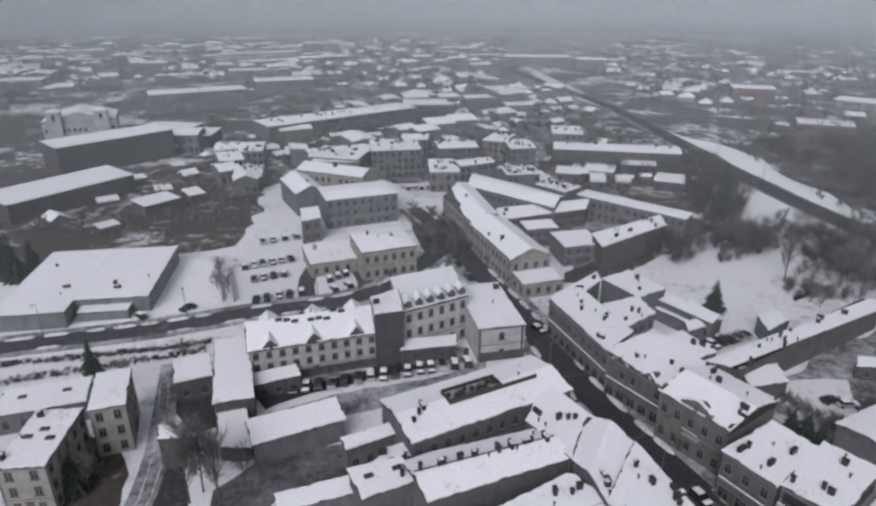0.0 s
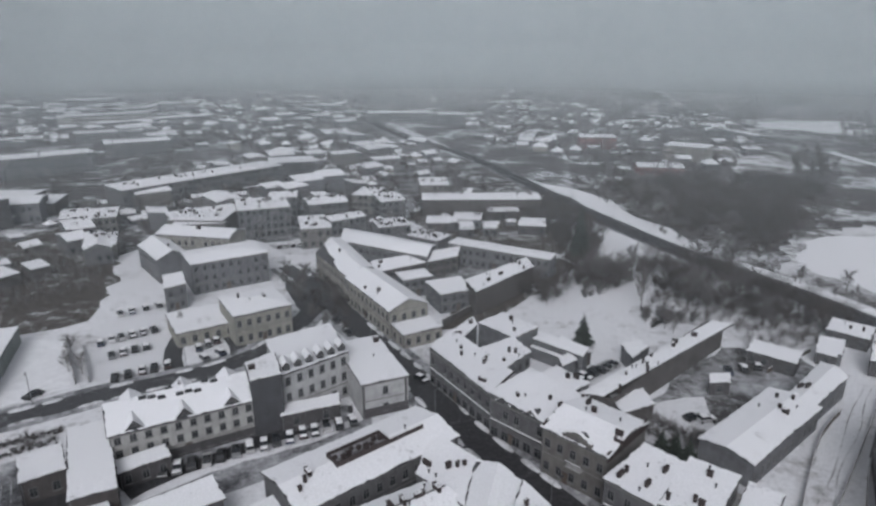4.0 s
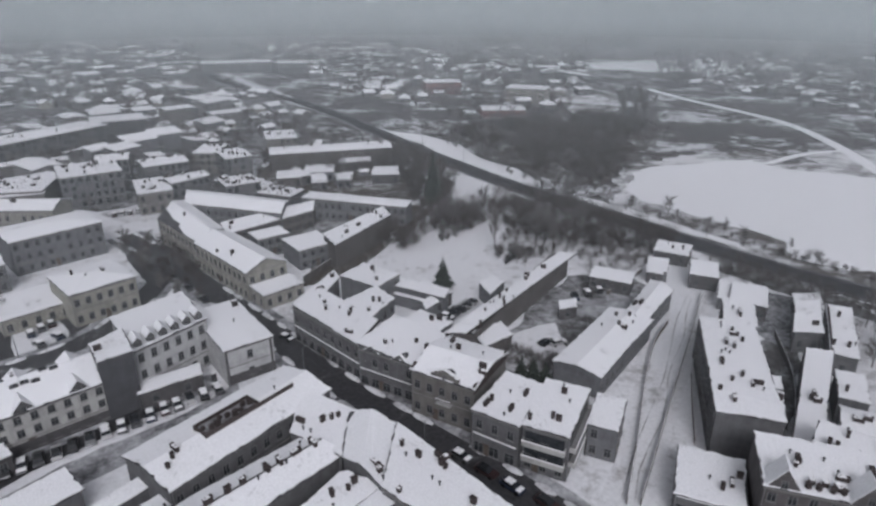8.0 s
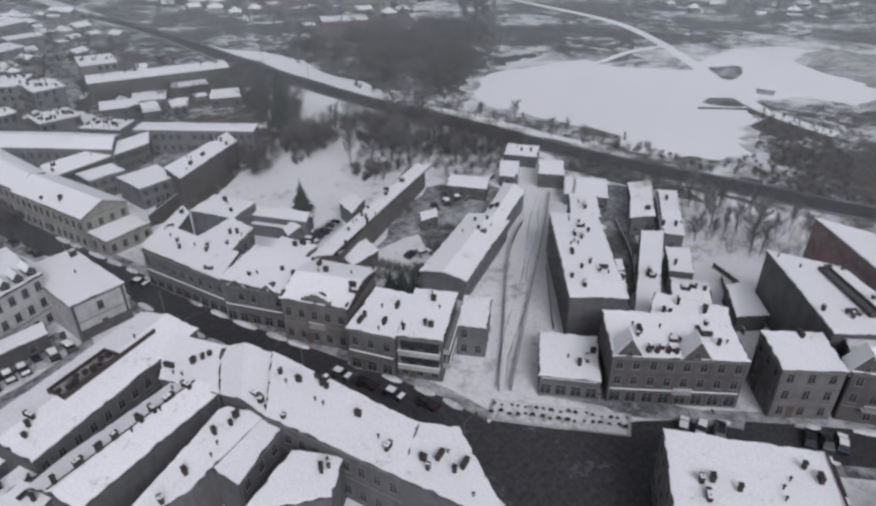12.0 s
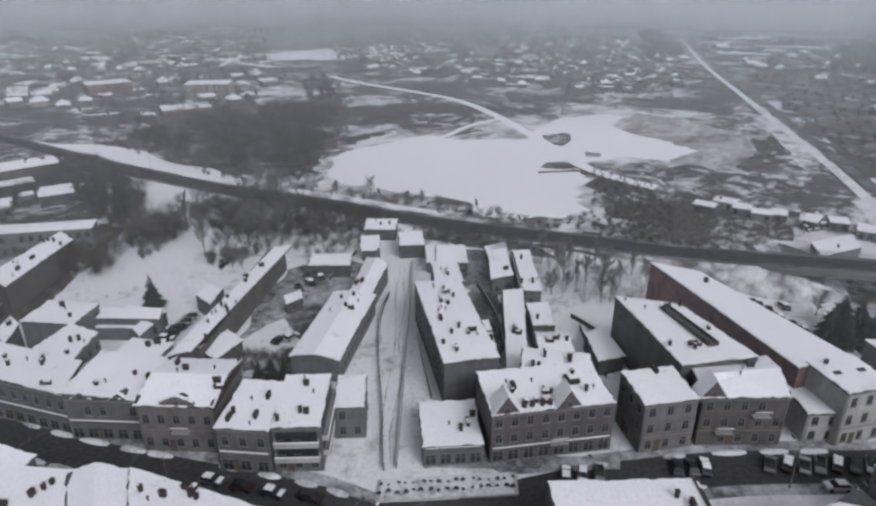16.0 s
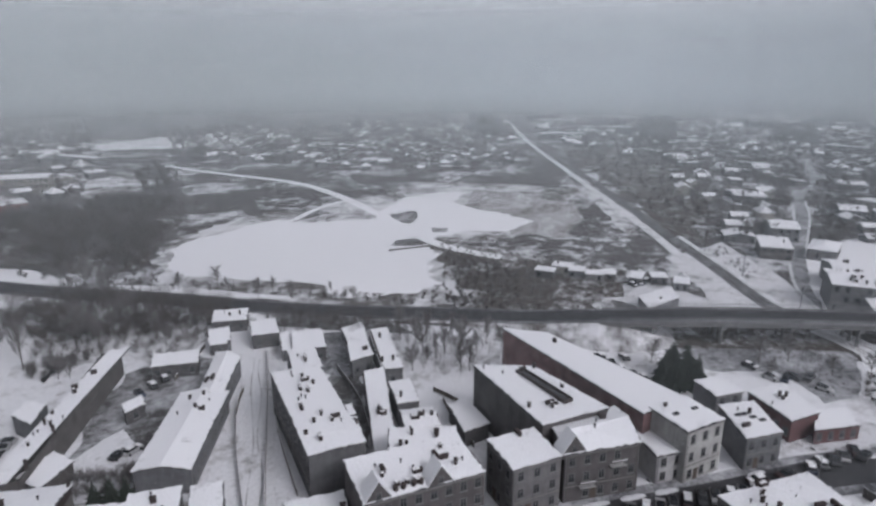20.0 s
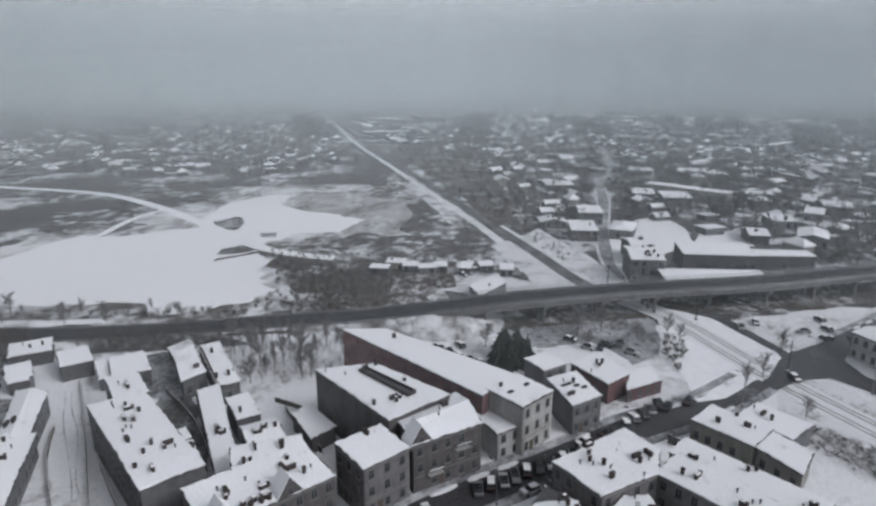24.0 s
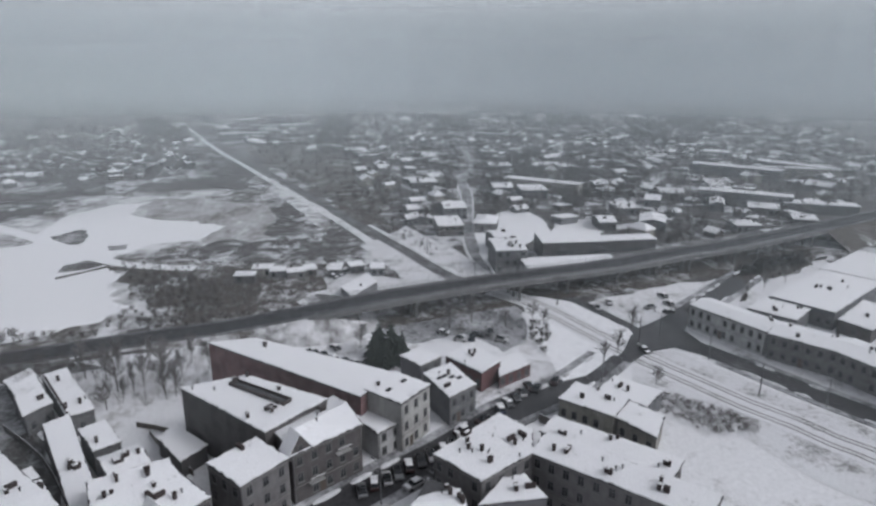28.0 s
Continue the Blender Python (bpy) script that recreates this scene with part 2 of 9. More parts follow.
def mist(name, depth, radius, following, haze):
    """One see-through screen of painted haze: mostly clear, thin at its foot to fit the camera's height, and thinning
    out again high up.
    """
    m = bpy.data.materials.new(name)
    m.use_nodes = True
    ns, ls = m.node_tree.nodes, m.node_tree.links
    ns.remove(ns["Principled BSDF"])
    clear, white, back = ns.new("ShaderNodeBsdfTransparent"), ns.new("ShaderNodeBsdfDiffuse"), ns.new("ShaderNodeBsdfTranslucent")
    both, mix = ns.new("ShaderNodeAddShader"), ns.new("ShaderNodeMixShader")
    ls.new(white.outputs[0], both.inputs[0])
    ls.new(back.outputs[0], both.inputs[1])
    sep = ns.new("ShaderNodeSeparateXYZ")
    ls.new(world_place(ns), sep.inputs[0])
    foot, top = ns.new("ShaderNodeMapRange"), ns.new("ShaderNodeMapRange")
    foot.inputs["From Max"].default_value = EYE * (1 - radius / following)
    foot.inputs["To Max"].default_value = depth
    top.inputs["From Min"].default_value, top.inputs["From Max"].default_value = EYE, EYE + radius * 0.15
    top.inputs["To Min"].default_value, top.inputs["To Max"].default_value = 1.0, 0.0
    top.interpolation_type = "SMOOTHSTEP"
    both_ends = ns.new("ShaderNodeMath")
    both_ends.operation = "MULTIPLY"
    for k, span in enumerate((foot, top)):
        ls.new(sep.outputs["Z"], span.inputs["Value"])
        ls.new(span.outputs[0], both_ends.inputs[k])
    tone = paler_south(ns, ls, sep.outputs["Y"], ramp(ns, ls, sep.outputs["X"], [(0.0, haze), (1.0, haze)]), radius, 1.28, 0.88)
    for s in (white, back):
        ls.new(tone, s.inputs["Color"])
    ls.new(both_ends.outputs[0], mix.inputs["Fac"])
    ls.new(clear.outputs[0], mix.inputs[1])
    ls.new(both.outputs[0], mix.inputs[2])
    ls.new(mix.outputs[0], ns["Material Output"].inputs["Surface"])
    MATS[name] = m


# grey haze tint painted on the translucent rings
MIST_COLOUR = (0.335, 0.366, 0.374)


def backdrop_sky(name, stops, top):
    """Distance and cloud: a plain glowing gradient from the hazy horizon up."""
    m = bpy.data.materials.new(name)
    m.use_nodes = True
    ns, ls = m.node_tree.nodes, m.node_tree.links
    ns.remove(ns["Principled BSDF"])
    em = ns.new("ShaderNodeEmission")
    c = world_place(ns)
    sep = ns.new("ShaderNodeSeparateXYZ")
    ls.new(c, sep.inputs[0])
    mp = ns.new("ShaderNodeMapping")
    mp.inputs["Scale"].default_value = (1, 1, 1.6)
    ls.new(c, mp.inputs["Vector"])
    cloud = noise_node(ns, ls, mp.outputs["Vector"], 0.0018, 3, 0.5)
    off = ns.new("ShaderNodeMath")
    off.operation = "MULTIPLY_ADD"
    ls.new(cloud, off.inputs[0])
    off.inputs[1].default_value = 14.0
    ls.new(sep.outputs["Z"], off.inputs[2])
    span = ns.new("ShaderNodeMapRange")
    span.inputs["From Min"].default_value, span.inputs["From Max"].default_value = 12, top + 12
    ls.new(off.outputs[0], span.inputs["Value"])
    ls.new(paler_south(ns, ls, sep.outputs["Y"], ramp(ns, ls, span.outputs[0], stops), 2350, 1.34, 1.26), em.inputs["Color"])
    ls.new(em.outputs[0], ns["Material Output"].inputs["Surface"])
    MATS[name] = m

# ---- mesh helpers ----


def mesh_of(name, verts, faces, mats):
    me = bpy.data.meshes.new(name)
    me.from_pydata([tuple(v) for v in verts], [], faces)
    for m in mats if isinstance(mats, (list, tuple)) else [mats]:
        me.materials.append(MATS[m])
    me.validate()
    me.update()
    return me


def part(name, data, parent, label="", place=None):
    """Links a mesh as one part under a thing or under a part."""
    ob = new(name, data)
    ob.parent = parent
    if place is not None:
        ob.matrix_local = place
    if label:
        tagged(ob, label)
    return ob


def thing(name, label, category, place, group="", kind=""):
    ob = new(name)
    ob.empty_display_size = 0.5
    ob.matrix_world = place
    return tagged(ob, label, category, group, kind)


class Build:
    """Collects boxes, prisms and slabs into one mesh."""

    def __init__(self):
        self.v, self.f = [], []

    def add(self, verts, faces):
        n = len(self.v)
        self.v += [tuple(p) for p in verts]
        self.f += [tuple(i + n for i in f) for f in faces]
        return self

    def box(self, x0, y0, z0, x1, y1, z1, m=None):
        vs = [Vector((x, y, z)) for z in (z0, z1) for y in (y0, y1) for x in (x0, x1)]
        if m is not None:
            vs = [m @ p for p in vs]
        return self.add(vs, [(0, 2, 3, 1), (4, 5, 7, 6), (0, 1, 5, 4), (1, 3, 7, 5), (3, 2, 6, 7), (2, 0, 4, 6)])

    def bevel_box(self, x0, y0, z0, x1, y1, z1, b, m=None):
        """A box whose top edges are chamfered."""
        lo = [(x0, y0, z0), (x1, y0, z0), (x1, y1, z0), (x0, y1, z0)]
        mid = [(x0, y0, z1 - b), (x1, y0, z1 - b), (x1, y1, z1 - b), (x0, y1, z1 - b)]
        hi = [(x0 + b, y0 + b, z1), (x1 - b, y0 + b, z1), (x1 - b, y1 - b, z1), (x0 + b, y1 - b, z1)]
        vs = [Vector(p) for p in lo + mid + hi]
        if m is not None:
            vs = [m @ p for p in vs]
        fs = [(3, 2, 1, 0), (8, 9, 10, 11)]
        for k in (0, 4):
            fs += [(k + i, k + (i + 1) % 4, k + 4 + (i + 1) % 4, k + 4 + i) for i in range(4)]
        return self.add(vs, fs)

    def tube(self, a, b, ra, rb, sides=5):
        a, b = Vector(a), Vector(b)
        q = (b - a).to_track_quat("Z", "Y")
        vs = []
        for p, r in ((a, ra), (b, rb)):
            for i in range(sides):
                t = 2 * math.pi * i / sides
                vs.append(p + q @ Vector((r * math.cos(t), r * math.sin(t), 0)))
        fs = [(i, (i + 1) % sides, sides + (i + 1) % sides, sides + i) for i in range(sides)]
        fs += [tuple(reversed(range(sides))), tuple(range(sides, 2 * sides))]
        return self.add(vs, fs)

    def slab(self, polys, thick):
        """Polygons that share corners, given depth downwards."""
        index, top, faces = {}, [], []
        for p in polys:
            ids = []
            for q in p:
                k = tuple(round(c, 3) for c in q)
                if k not in index:
                    index[k] = len(top)
                    top.append(k)
                ids.append(index[k])
            faces.append(tuple(ids))
        n = len(top)
        edges = {}
        for f in faces:
            for a, b in zip(f, f[1:] + f[:1]):
                edges[(a, b)] = True
        out = list(faces) + [tuple(i + n for i in reversed(f)) for f in faces]
        out += [(b, a, a + n, b + n) for a, b in edges if (b, a) not in edges]
        return self.add(top + [(x, y, z - thick) for x, y, z in top], out)

    def mesh(self, name, mat):
        return mesh_of(name, self.v, self.f, mat)


CACHE = {}


def shared(key, make):
    if key not in CACHE:
        CACHE[key] = make()
    return CACHE[key]


def sheet(name, pts, z, mat, label, ragged=0.0, step=4.0, kind="structure", category="ground", thick=0.03):
    """A flat patch of ground; ragged: how far its edge wanders."""
    ring = []
    for a, b in zip(pts, pts[1:] + pts[:1]):
        a, b = Vector((*a, 0)), Vector((*b, 0))
        n = max(1, int((b - a).length / step)) if ragged else 1
        side = (b - a).normalized().cross(Vector((0, 0, 1)))
        for i in range(n):
            p = a.lerp(b, i / n)
            w = noise.noise(p * 0.05) * 1.4 + noise.noise(p * 0.23) * 0.7 if ragged else 0
            ring.append(p + side * w * ragged)
    bm = bmesh.new()
    f = bm.faces.new([bm.verts.new((p.x, p.y, z)) for p in ring])
    if f.normal.z < 0:
        f.normal_flip()
    bm.normal_update()
    if f.normal.z < 0:
        f.normal_flip()
    bmesh.ops.triangulate(bm, faces=[f])
    me = bpy.data.meshes.new(name)
    bm.to_mesh(me)
    bm.free()
    me.materials.append(MATS[mat])
    return tagged(new(name, me), label, category, "", kind)


def ribbon_points(line, closed=False):
    """A smooth line through a few points (x, y, z)."""
    pts = [Vector(p) for p in line]
    out = []
    for i in range(len(pts) - 1):
        p0, p1, p2, p3 = pts[max(i - 1, 0)], pts[i], pts[i + 1], pts[min(i + 2, len(pts) - 1)]
        n = max(2, int((p2 - p1).length / 6))
        for k in range(n):
            t = k / n
            out.append(0.5 * ((2 * p1) + (p2 - p0) * t + (2 * p0 - 5 * p1 + 4 * p2 - p3) * t * t + (3 * p1 - p0 - 3 * p2 + p3) * t ** 3))
    out.append(pts[-1])
    return out


def band(line, left, right, z=0.0, thick=0.05, z_of=None):
    """Verts and faces of a strip along a line, from `left` to `right` metres of it."""
    b = Build()
    polys, prev = [], None
    for i, p in enumerate(line):
        d = (line[min(i + 1, len(line) - 1)] - line[max(i - 1, 0)])
        d.z = 0
        s = d.normalized().cross(Vector((0, 0, 1)))
        cur = (p - s * left, p + s * right)
        cur = [(q.x, q.y, p.z + z) for q in cur]
        if prev:
            polys.append((prev[0], prev[1], cur[1], cur[0]))
        prev = cur
    b.slab(polys, thick)
    return b


# ---- windows, chimneys and other pieces of houses ----
def window_meshes(w, h):
    def frame_mesh():
        t, m = 0.09, 0.04
        xs = [-w / 2, -w / 2 + t, -m, m, w / 2 - t, w / 2]
        zs = [0, t, h * 0.66, h * 0.66 + 0.07, h - t, h] if h > 1.2 else [0, t, h - t, h]
        polys = []
        for i in range(5):
            for j in range(len(zs) - 1):
                if i in (0, 2, 4) or j in (0, len(zs) - 2) or (h > 1.2 and j == 2):
                    polys.append([(xs[i], zs[j], 0), (xs[i + 1], zs[j], 0), (xs[i + 1], zs[j + 1], 0), (xs[i], zs[j + 1], 0)])
        b = Build().slab(polys, 0.06)
        b.v = [(x, -0.06 - z, y) for x, y, z in b.v]
        b.box(-w / 2 - 0.12, -0.2, -0.12, w / 2 + 0.12, -0.002, -0.02)
        return b.mesh("window", "frame_white")

    def pane_mesh():
        return Build().box(-w / 2 + 0.05, -0.025, 0.05, w / 2 - 0.05, -0.003, h - 0.05).mesh("pane", "window_glass")
    return shared(("win", w, h), frame_mesh), shared(("pane", w, h), pane_mesh)


def put_window(parent, m, w, h, name="window", plain=False):
    if plain:
        return part(name, shared(("far", w, h), lambda: Build().box(-w / 2, -0.05, 0, w / 2, 0, h).mesh("window", "window_glass")), parent, place=m)
    f, p = window_meshes(w, h)
    win = part(name, f, parent, place=m)
    part("pane", p, win)


def chimney_mesh(w, d, h):
    def make():
        b = Build()
        b.box(-w / 2, -d / 2, -0.8, w / 2, d / 2, h - 0.14)
        b.box(-w / 2 - 0.07, -d / 2 - 0.07, h - 0.14, w / 2 + 0.07, d / 2 + 0.07, h)
        for x in ((-w / 4, w / 4) if w > 0.7 else (0,)):
            b.box(x - 0.1, -0.1, h, x + 0.1, 0.1, h + 0.16)
        return b.mesh("chimney", "chimney_brick")
    return shared(("chim", w, d, h), make)


def cap_mesh(w, d, h):
    return shared(("cap", w, d, h), lambda: Build().bevel_box(-w / 2, -d / 2 - 0.05, h + 0.002, w / 2 * 0.4, d / 2 + 0.05, h + 0.12, 0.05).mesh("snow_cap", "snow_cap"))


def lerp2(a, b, t):
    return (a[0] + (b[0] - a[0]) * t, a[1] + (b[1] - a[1]) * t)


def roof_shape(q, h, roof, rise):
    """Roof polygons over the four corners q, and the wall tops."""
    A, B, C, D = q
    p = lambda c, z: (c[0], c[1], z)
    if roof in ("flat", "mono", "mansard"):
        r = rise if roof != "mansard" else 0.3
        tops = (h, h, h + r, h + r)
        return [[p(A, h), p(B, h), p(C, h + r), p(D, h + r)]], [[p(A, h), p(B, h)], [p(B, h), p(C, h + r)], [p(C, h + r), p(D, h + r)], [p(D, h + r), p(A, h)]]
    if roof == "gable":
        m, n = lerp2(D, A, 0.5), lerp2(B, C, 0.5)
        M, N = p(m, h + rise), p(n, h + rise)
        a, b, c, d = (p(k, h) for k in q)
        return [[a, b, N, M], [M, N, c, d]], [[a, b], [b, N, c], [c, d], [d, M, a]]
    if roof == "gabley":
        m, n = lerp2(A, B, 0.5), lerp2(D, C, 0.5)
        M, N = p(m, h + rise), p(n, h + rise)
        a, b, c, d = (p(k, h) for k in q)
        return [[a, M, N, d], [M, b, c, N]], [[a, M, b], [b, c], [c, N, d], [d, a]]
    # hip: the ridge follows the longer way
    lx = math.dist(A, B)
    wy = math.dist(A, D)
    a, b, c, d = (p(k, h) for k in q)
    if lx >= wy:
        e = min(0.45, 0.5 * wy / lx)
        m0, n0 = lerp2(D, A, 0.5), lerp2(B, C, 0.5)
        M, N = p(lerp2(m0, n0, e), h + rise), p(lerp2(m0, n0, 1 - e), h + rise)
        polys = [[a, b, N, M], [b, c, N], [c, d, M, N], [d, a, M]]
    else:
        e = min(0.45, 0.5 * lx / wy)
        m0, n0 = lerp2(A, B, 0.5), lerp2(D, C, 0.5)
        M, N = p(lerp2(m0, n0, e), h + rise), p(lerp2(m0, n0, 1 - e), h + rise)
        polys = [[a, b, M], [b, c, N, M], [c, d, N], [d, a, M, N]]
    return polys, [[a, b], [b, c], [c, d], [d, a]]


def roof_height(polys, x, y):
    for p in polys:
        a, b, c = (Vector(v) for v in p[:3])
        inside = True
        for s, e in zip(p, p[1:] + p[:1]):
            if (e[0] - s[0]) * (y - s[1]) - (e[1] - s[1]) * (x - s[0]) < -1e-6:
                inside = False
                break
        if inside:
            n = (b - a).cross(c - a)
            if abs(n.z) > 1e-9:
                return a.z - ((x - a.x) * n.x + (y - a.y) * n.y) / n.z
    return None


def grown(polys, q, by):
    """The roof polygons with an overhang round the four corners q."""
    cx, cy = sum(p[0] for p in q) / 4, sum(p[1] for p in q) / 4
    sx = max(math.dist(q[0], q[1]), math.dist(q[2], q[3]))
    sy = max(math.dist(q[0], q[3]), math.dist(q[1], q[2]))
    kx, ky = 1 + 2 * by / sx, 1 + 2 * by / sy
    return [[(cx + (x - cx) * kx, cy + (y - cy) * ky, z) for x, y, z in p] for p in polys]


def ragged(polys, q, seed, step=0.8, depth=0.42):
    """The same roof polygons with a torn outer edge, as lying snow has."""
    r = random.Random(seed)
    cx, cy = sum(p[0] for p in q) / 4, sum(p[1] for p in q) / 4
    count = {}
    key = lambda p: tuple(round(c, 3) for c in p)
    for p in polys:
        for a, b in zip(p, p[1:] + p[:1]):
            e = frozenset((key(a), key(b)))
            count[e] = count.get(e, 0) + 1
    out = []
    for p in polys:
        a, b, c = (Vector(v) for v in p[:3])
        n = (b - a).cross(c - a)
        ring = []
        for s, e in zip(p, p[1:] + p[:1]):
            ring.append(s)
            if count[frozenset((key(s), key(e)))] > 1:
                continue
            l = math.dist(s[:2], e[:2])
            m = int(l / step)
            for k in range(1, m):
                t = (k + r.uniform(-0.3, 0.3)) / m
                x, y = s[0] + (e[0] - s[0]) * t, s[1] + (e[1] - s[1]) * t
                d = r.random() ** 2 * depth
                k2 = math.hypot(cx - x, cy - y) or 1
                x, y = x + (cx - x) / k2 * d, y + (cy - y) / k2 * d
                z = a.z - ((x - a.x) * n.x + (y - a.y) * n.y) / n.z
                ring.append((x, y, z))
        out.append(ring)
    return out


CATEGORY = {"hut": "hut", "shed": "shed", "carport": "shed", "yard_shed": "shed", "church": "church", "garage_row": "garage"}


TAKEN = []


def building(name, label, x, y, turn, L, W, h, C=None, D=None, roof="flat", rise=0.3, wall="grey", storeys=2, sides="A", chim=0, group="houses of the town", dormers=0,
             cross=0, shops=0, balcony=0, pediments=0, gables=0, skylights=0, well=0, bands=0, towers=0, fire="", ridge=0, far=False, few={}):
    r = random.Random(int(x * 31 + y * 17))
    mid = pose(x, y, 0, 0, 0, turn) @ Vector((L / 2, W / 2, 0))
    TAKEN.append((mid.x, mid.y))
    house = thing(name, label, CATEGORY.get(name, "house"), pose(x, y, 0, 0, 0, turn), group)
    q = [(0.0, 0.0), (L, 0.0), C or (L, W), D or (0.0, W)]
    polys, tops = roof_shape(q, h, roof, rise)
    # walls
    b = Build()
    for t in tops:
        s, e = t[0], t[-1]
        vs = [(s[0], s[1], -0.3), (e[0], e[1], -0.3)] + [(p[0], p[1], p[2] - 0.02) for p in reversed(t)]
        b.add(vs, [tuple(range(len(vs)))])
    part("wall", b.mesh("wall", wall), house)
    over = 0.35 if roof not in ("flat",) else 0.22
    deck = part("roof", Build().slab([[(u, v, z + 0.12) for u, v, z in p] for p in grown(polys, q, over)], 0.14).mesh("roof", "roof_felt"), house)
    part("snow", Build().slab([[(u, v, z + 0.34) for u, v, z in p] for p in (grown(polys, q, over - 0.10) if far else ragged(grown(polys, q, over - 0.06), q, int(x * 7 + y)))], 0.21).mesh("snow", "snow_roof"), deck, "snow lying on the roof")
    # sides: start, end of each wall
    side = {"A": (q[0], q[1]), "B": (q[1], q[2]), "C": (q[2], q[3]), "D": (q[3], q[0])}

    def on_wall(s, along, z, out=0.0):
        """A pose on wall s: x along it, -y out of it."""
        (ax, ay), (bx, by) = side[s]
        l = math.dist((ax, ay), (bx, by))
        ang = math.atan2(by - ay, bx - ax)
        m = Matrix.Translation((ax + (bx - ax) * along / l, ay + (by - ay) * along / l, z)) @ Matrix.Rotation(ang, 4, "Z")
        return m @ Matrix.Translation((0, -out, 0))

    fh = h / storeys
    for s in sides:
        l = math.dist(*side[s])
        n = few.get(s, max(1, int(l / 2.5)))
        wh = min(1.8, fh * 0.56)
        for k in range(storeys):
            for i in range(n):
                a = (i + 0.5) * l / n
                if k == 0 and shops:
                    put_window(house, on_wall(s, a, 0.35), round(min(1.9, l / n * 0.75), 1), 2.1, "shop_window")
                elif r.random() > (0.3 if far else 0.06):
                    put_window(house, on_wall(s, a, k * fh + fh * 0.25), 1.2, round(wh, 2), plain=far)
        if storeys > 1 and l > 6 and not far and n > 1:
            part("door", shared("door", lambda: Build().box(-0.55, -0.06, 0.1, 0.55, 0.0, 2.35).box(-0.68, -0.1, 2.35, 0.68, 0.0, 2.5).mesh("door", "timber")), house, "dark wooden house door", place=on_wall(s, (n // 2) * l / n, 0))
        if storeys > 1 and l > 6:
            part("cornice", Build().box(0, -0.16, h - 0.32, l, 0, h - 0.10).mesh("cornice", "stone_trim"), house, place=on_wall(s, 0, 0))
            part("string_course", Build().box(0, -0.08, fh - 0.10, l, 0, fh + 0.08).mesh("string_course", "stone_trim"), house, place=on_wall(s, 0, 0))
        if shops:
            part("sign_board", Build().box(0.4, -0.12, fh - 0.55, l - 0.4, -0.01, fh - 0.14).mesh("sign_board", r.choice(["dark", "brown", "grey"])), house, place=on_wall(s, 0, 0))
            part("awning_snow", Build().bevel_box(0.4, -0.28, fh - 0.10, l - 0.4, -0.01, fh + 0.01, 0.04).mesh("awning_snow", "snow_cap"), house, "ledge of snow over the shops", place=on_wall(s, 0, 0))
        if l > 5 and not far:
            part("downpipe", Build().tube((0.25, -0.1, 0), (0.25, -0.1, h - 0.1), 0.07, 0.07, 6).mesh("downpipe", "zinc"), house, place=on_wall(s, 0, 0))
    if bands:
        for s in ("A", "B"):
            l = math.dist(*side[s])
            for a in (0.3, l - 0.6) if bands == 1 else ():
                part("corner_band", Build().box(-0.25, -0.06, 0, 0.25, 0, h - 0.4).mesh("corner_band", "dark"), house, place=on_wall(s, a, 0))
            part("plinth", Build().box(0, -0.08, 0, l, 0, 2.2).mesh("plinth", "dark"), house, place=on_wall(s, 0, 0))
    # chimneys and vents, in loose clusters
    spots = []
    for i in range(chim + chim // 2):
        for _ in range(14):
            if ridge and i < chim:
                u = (i + 0.5) / chim + r.uniform(-0.03, 0.03)
                c = lerp2(lerp2(q[0], q[1], u), lerp2(q[3], q[2], u), 0.5)
            elif spots and r.random() < 0.38:
                c = (spots[-1][0] + r.uniform(-1.6, 1.6), spots[-1][1] + r.uniform(-1.6, 1.6))
            else:
                u, v = r.uniform(0.06, 0.94), min(0.93, max(0.07, r.gauss(0.5, 0.22)))
                if roof == "gabley" or W > L * 1.4:
                    u, v = v, u
                c = lerp2(lerp2(q[0], q[1], u), lerp2(q[3], q[2], u), v)
            z = roof_height(polys, *c)
            if z is not None and all(math.dist(c, s) > 0.9 for s in spots):
                break
        else:
            continue
        spots.append(c)
        at = Matrix.Translation((c[0], c[1], z + 0.2)) @ Matrix.Rotation(r.choice([0, math.pi / 2]), 4, "Z")
        if i >= chim:
            part("vent", shared("vent", lambda: Build().tube((0, 0, -0.3), (0, 0, 0.75), 0.11, 0.11, 8).tube((0, 0, 0.75), (0, 0, 0.95), 0.24, 0.10, 8).mesh("vent", "dark_metal")), house, place=at)
            continue
        w, d, hh = r.choice([(0.9, 0.55, 1.2), (0.6, 0.5, 0.95), (1.3, 0.5, 1.1), (0.5, 0.5, 1.3), (1.7, 0.55, 0.9)])
        ch = part("chimney", chimney_mesh(w, d, hh), house, place=at)
        if r.random() < 0.35:
            part("snow_cap", cap_mesh(w, d, hh), ch)
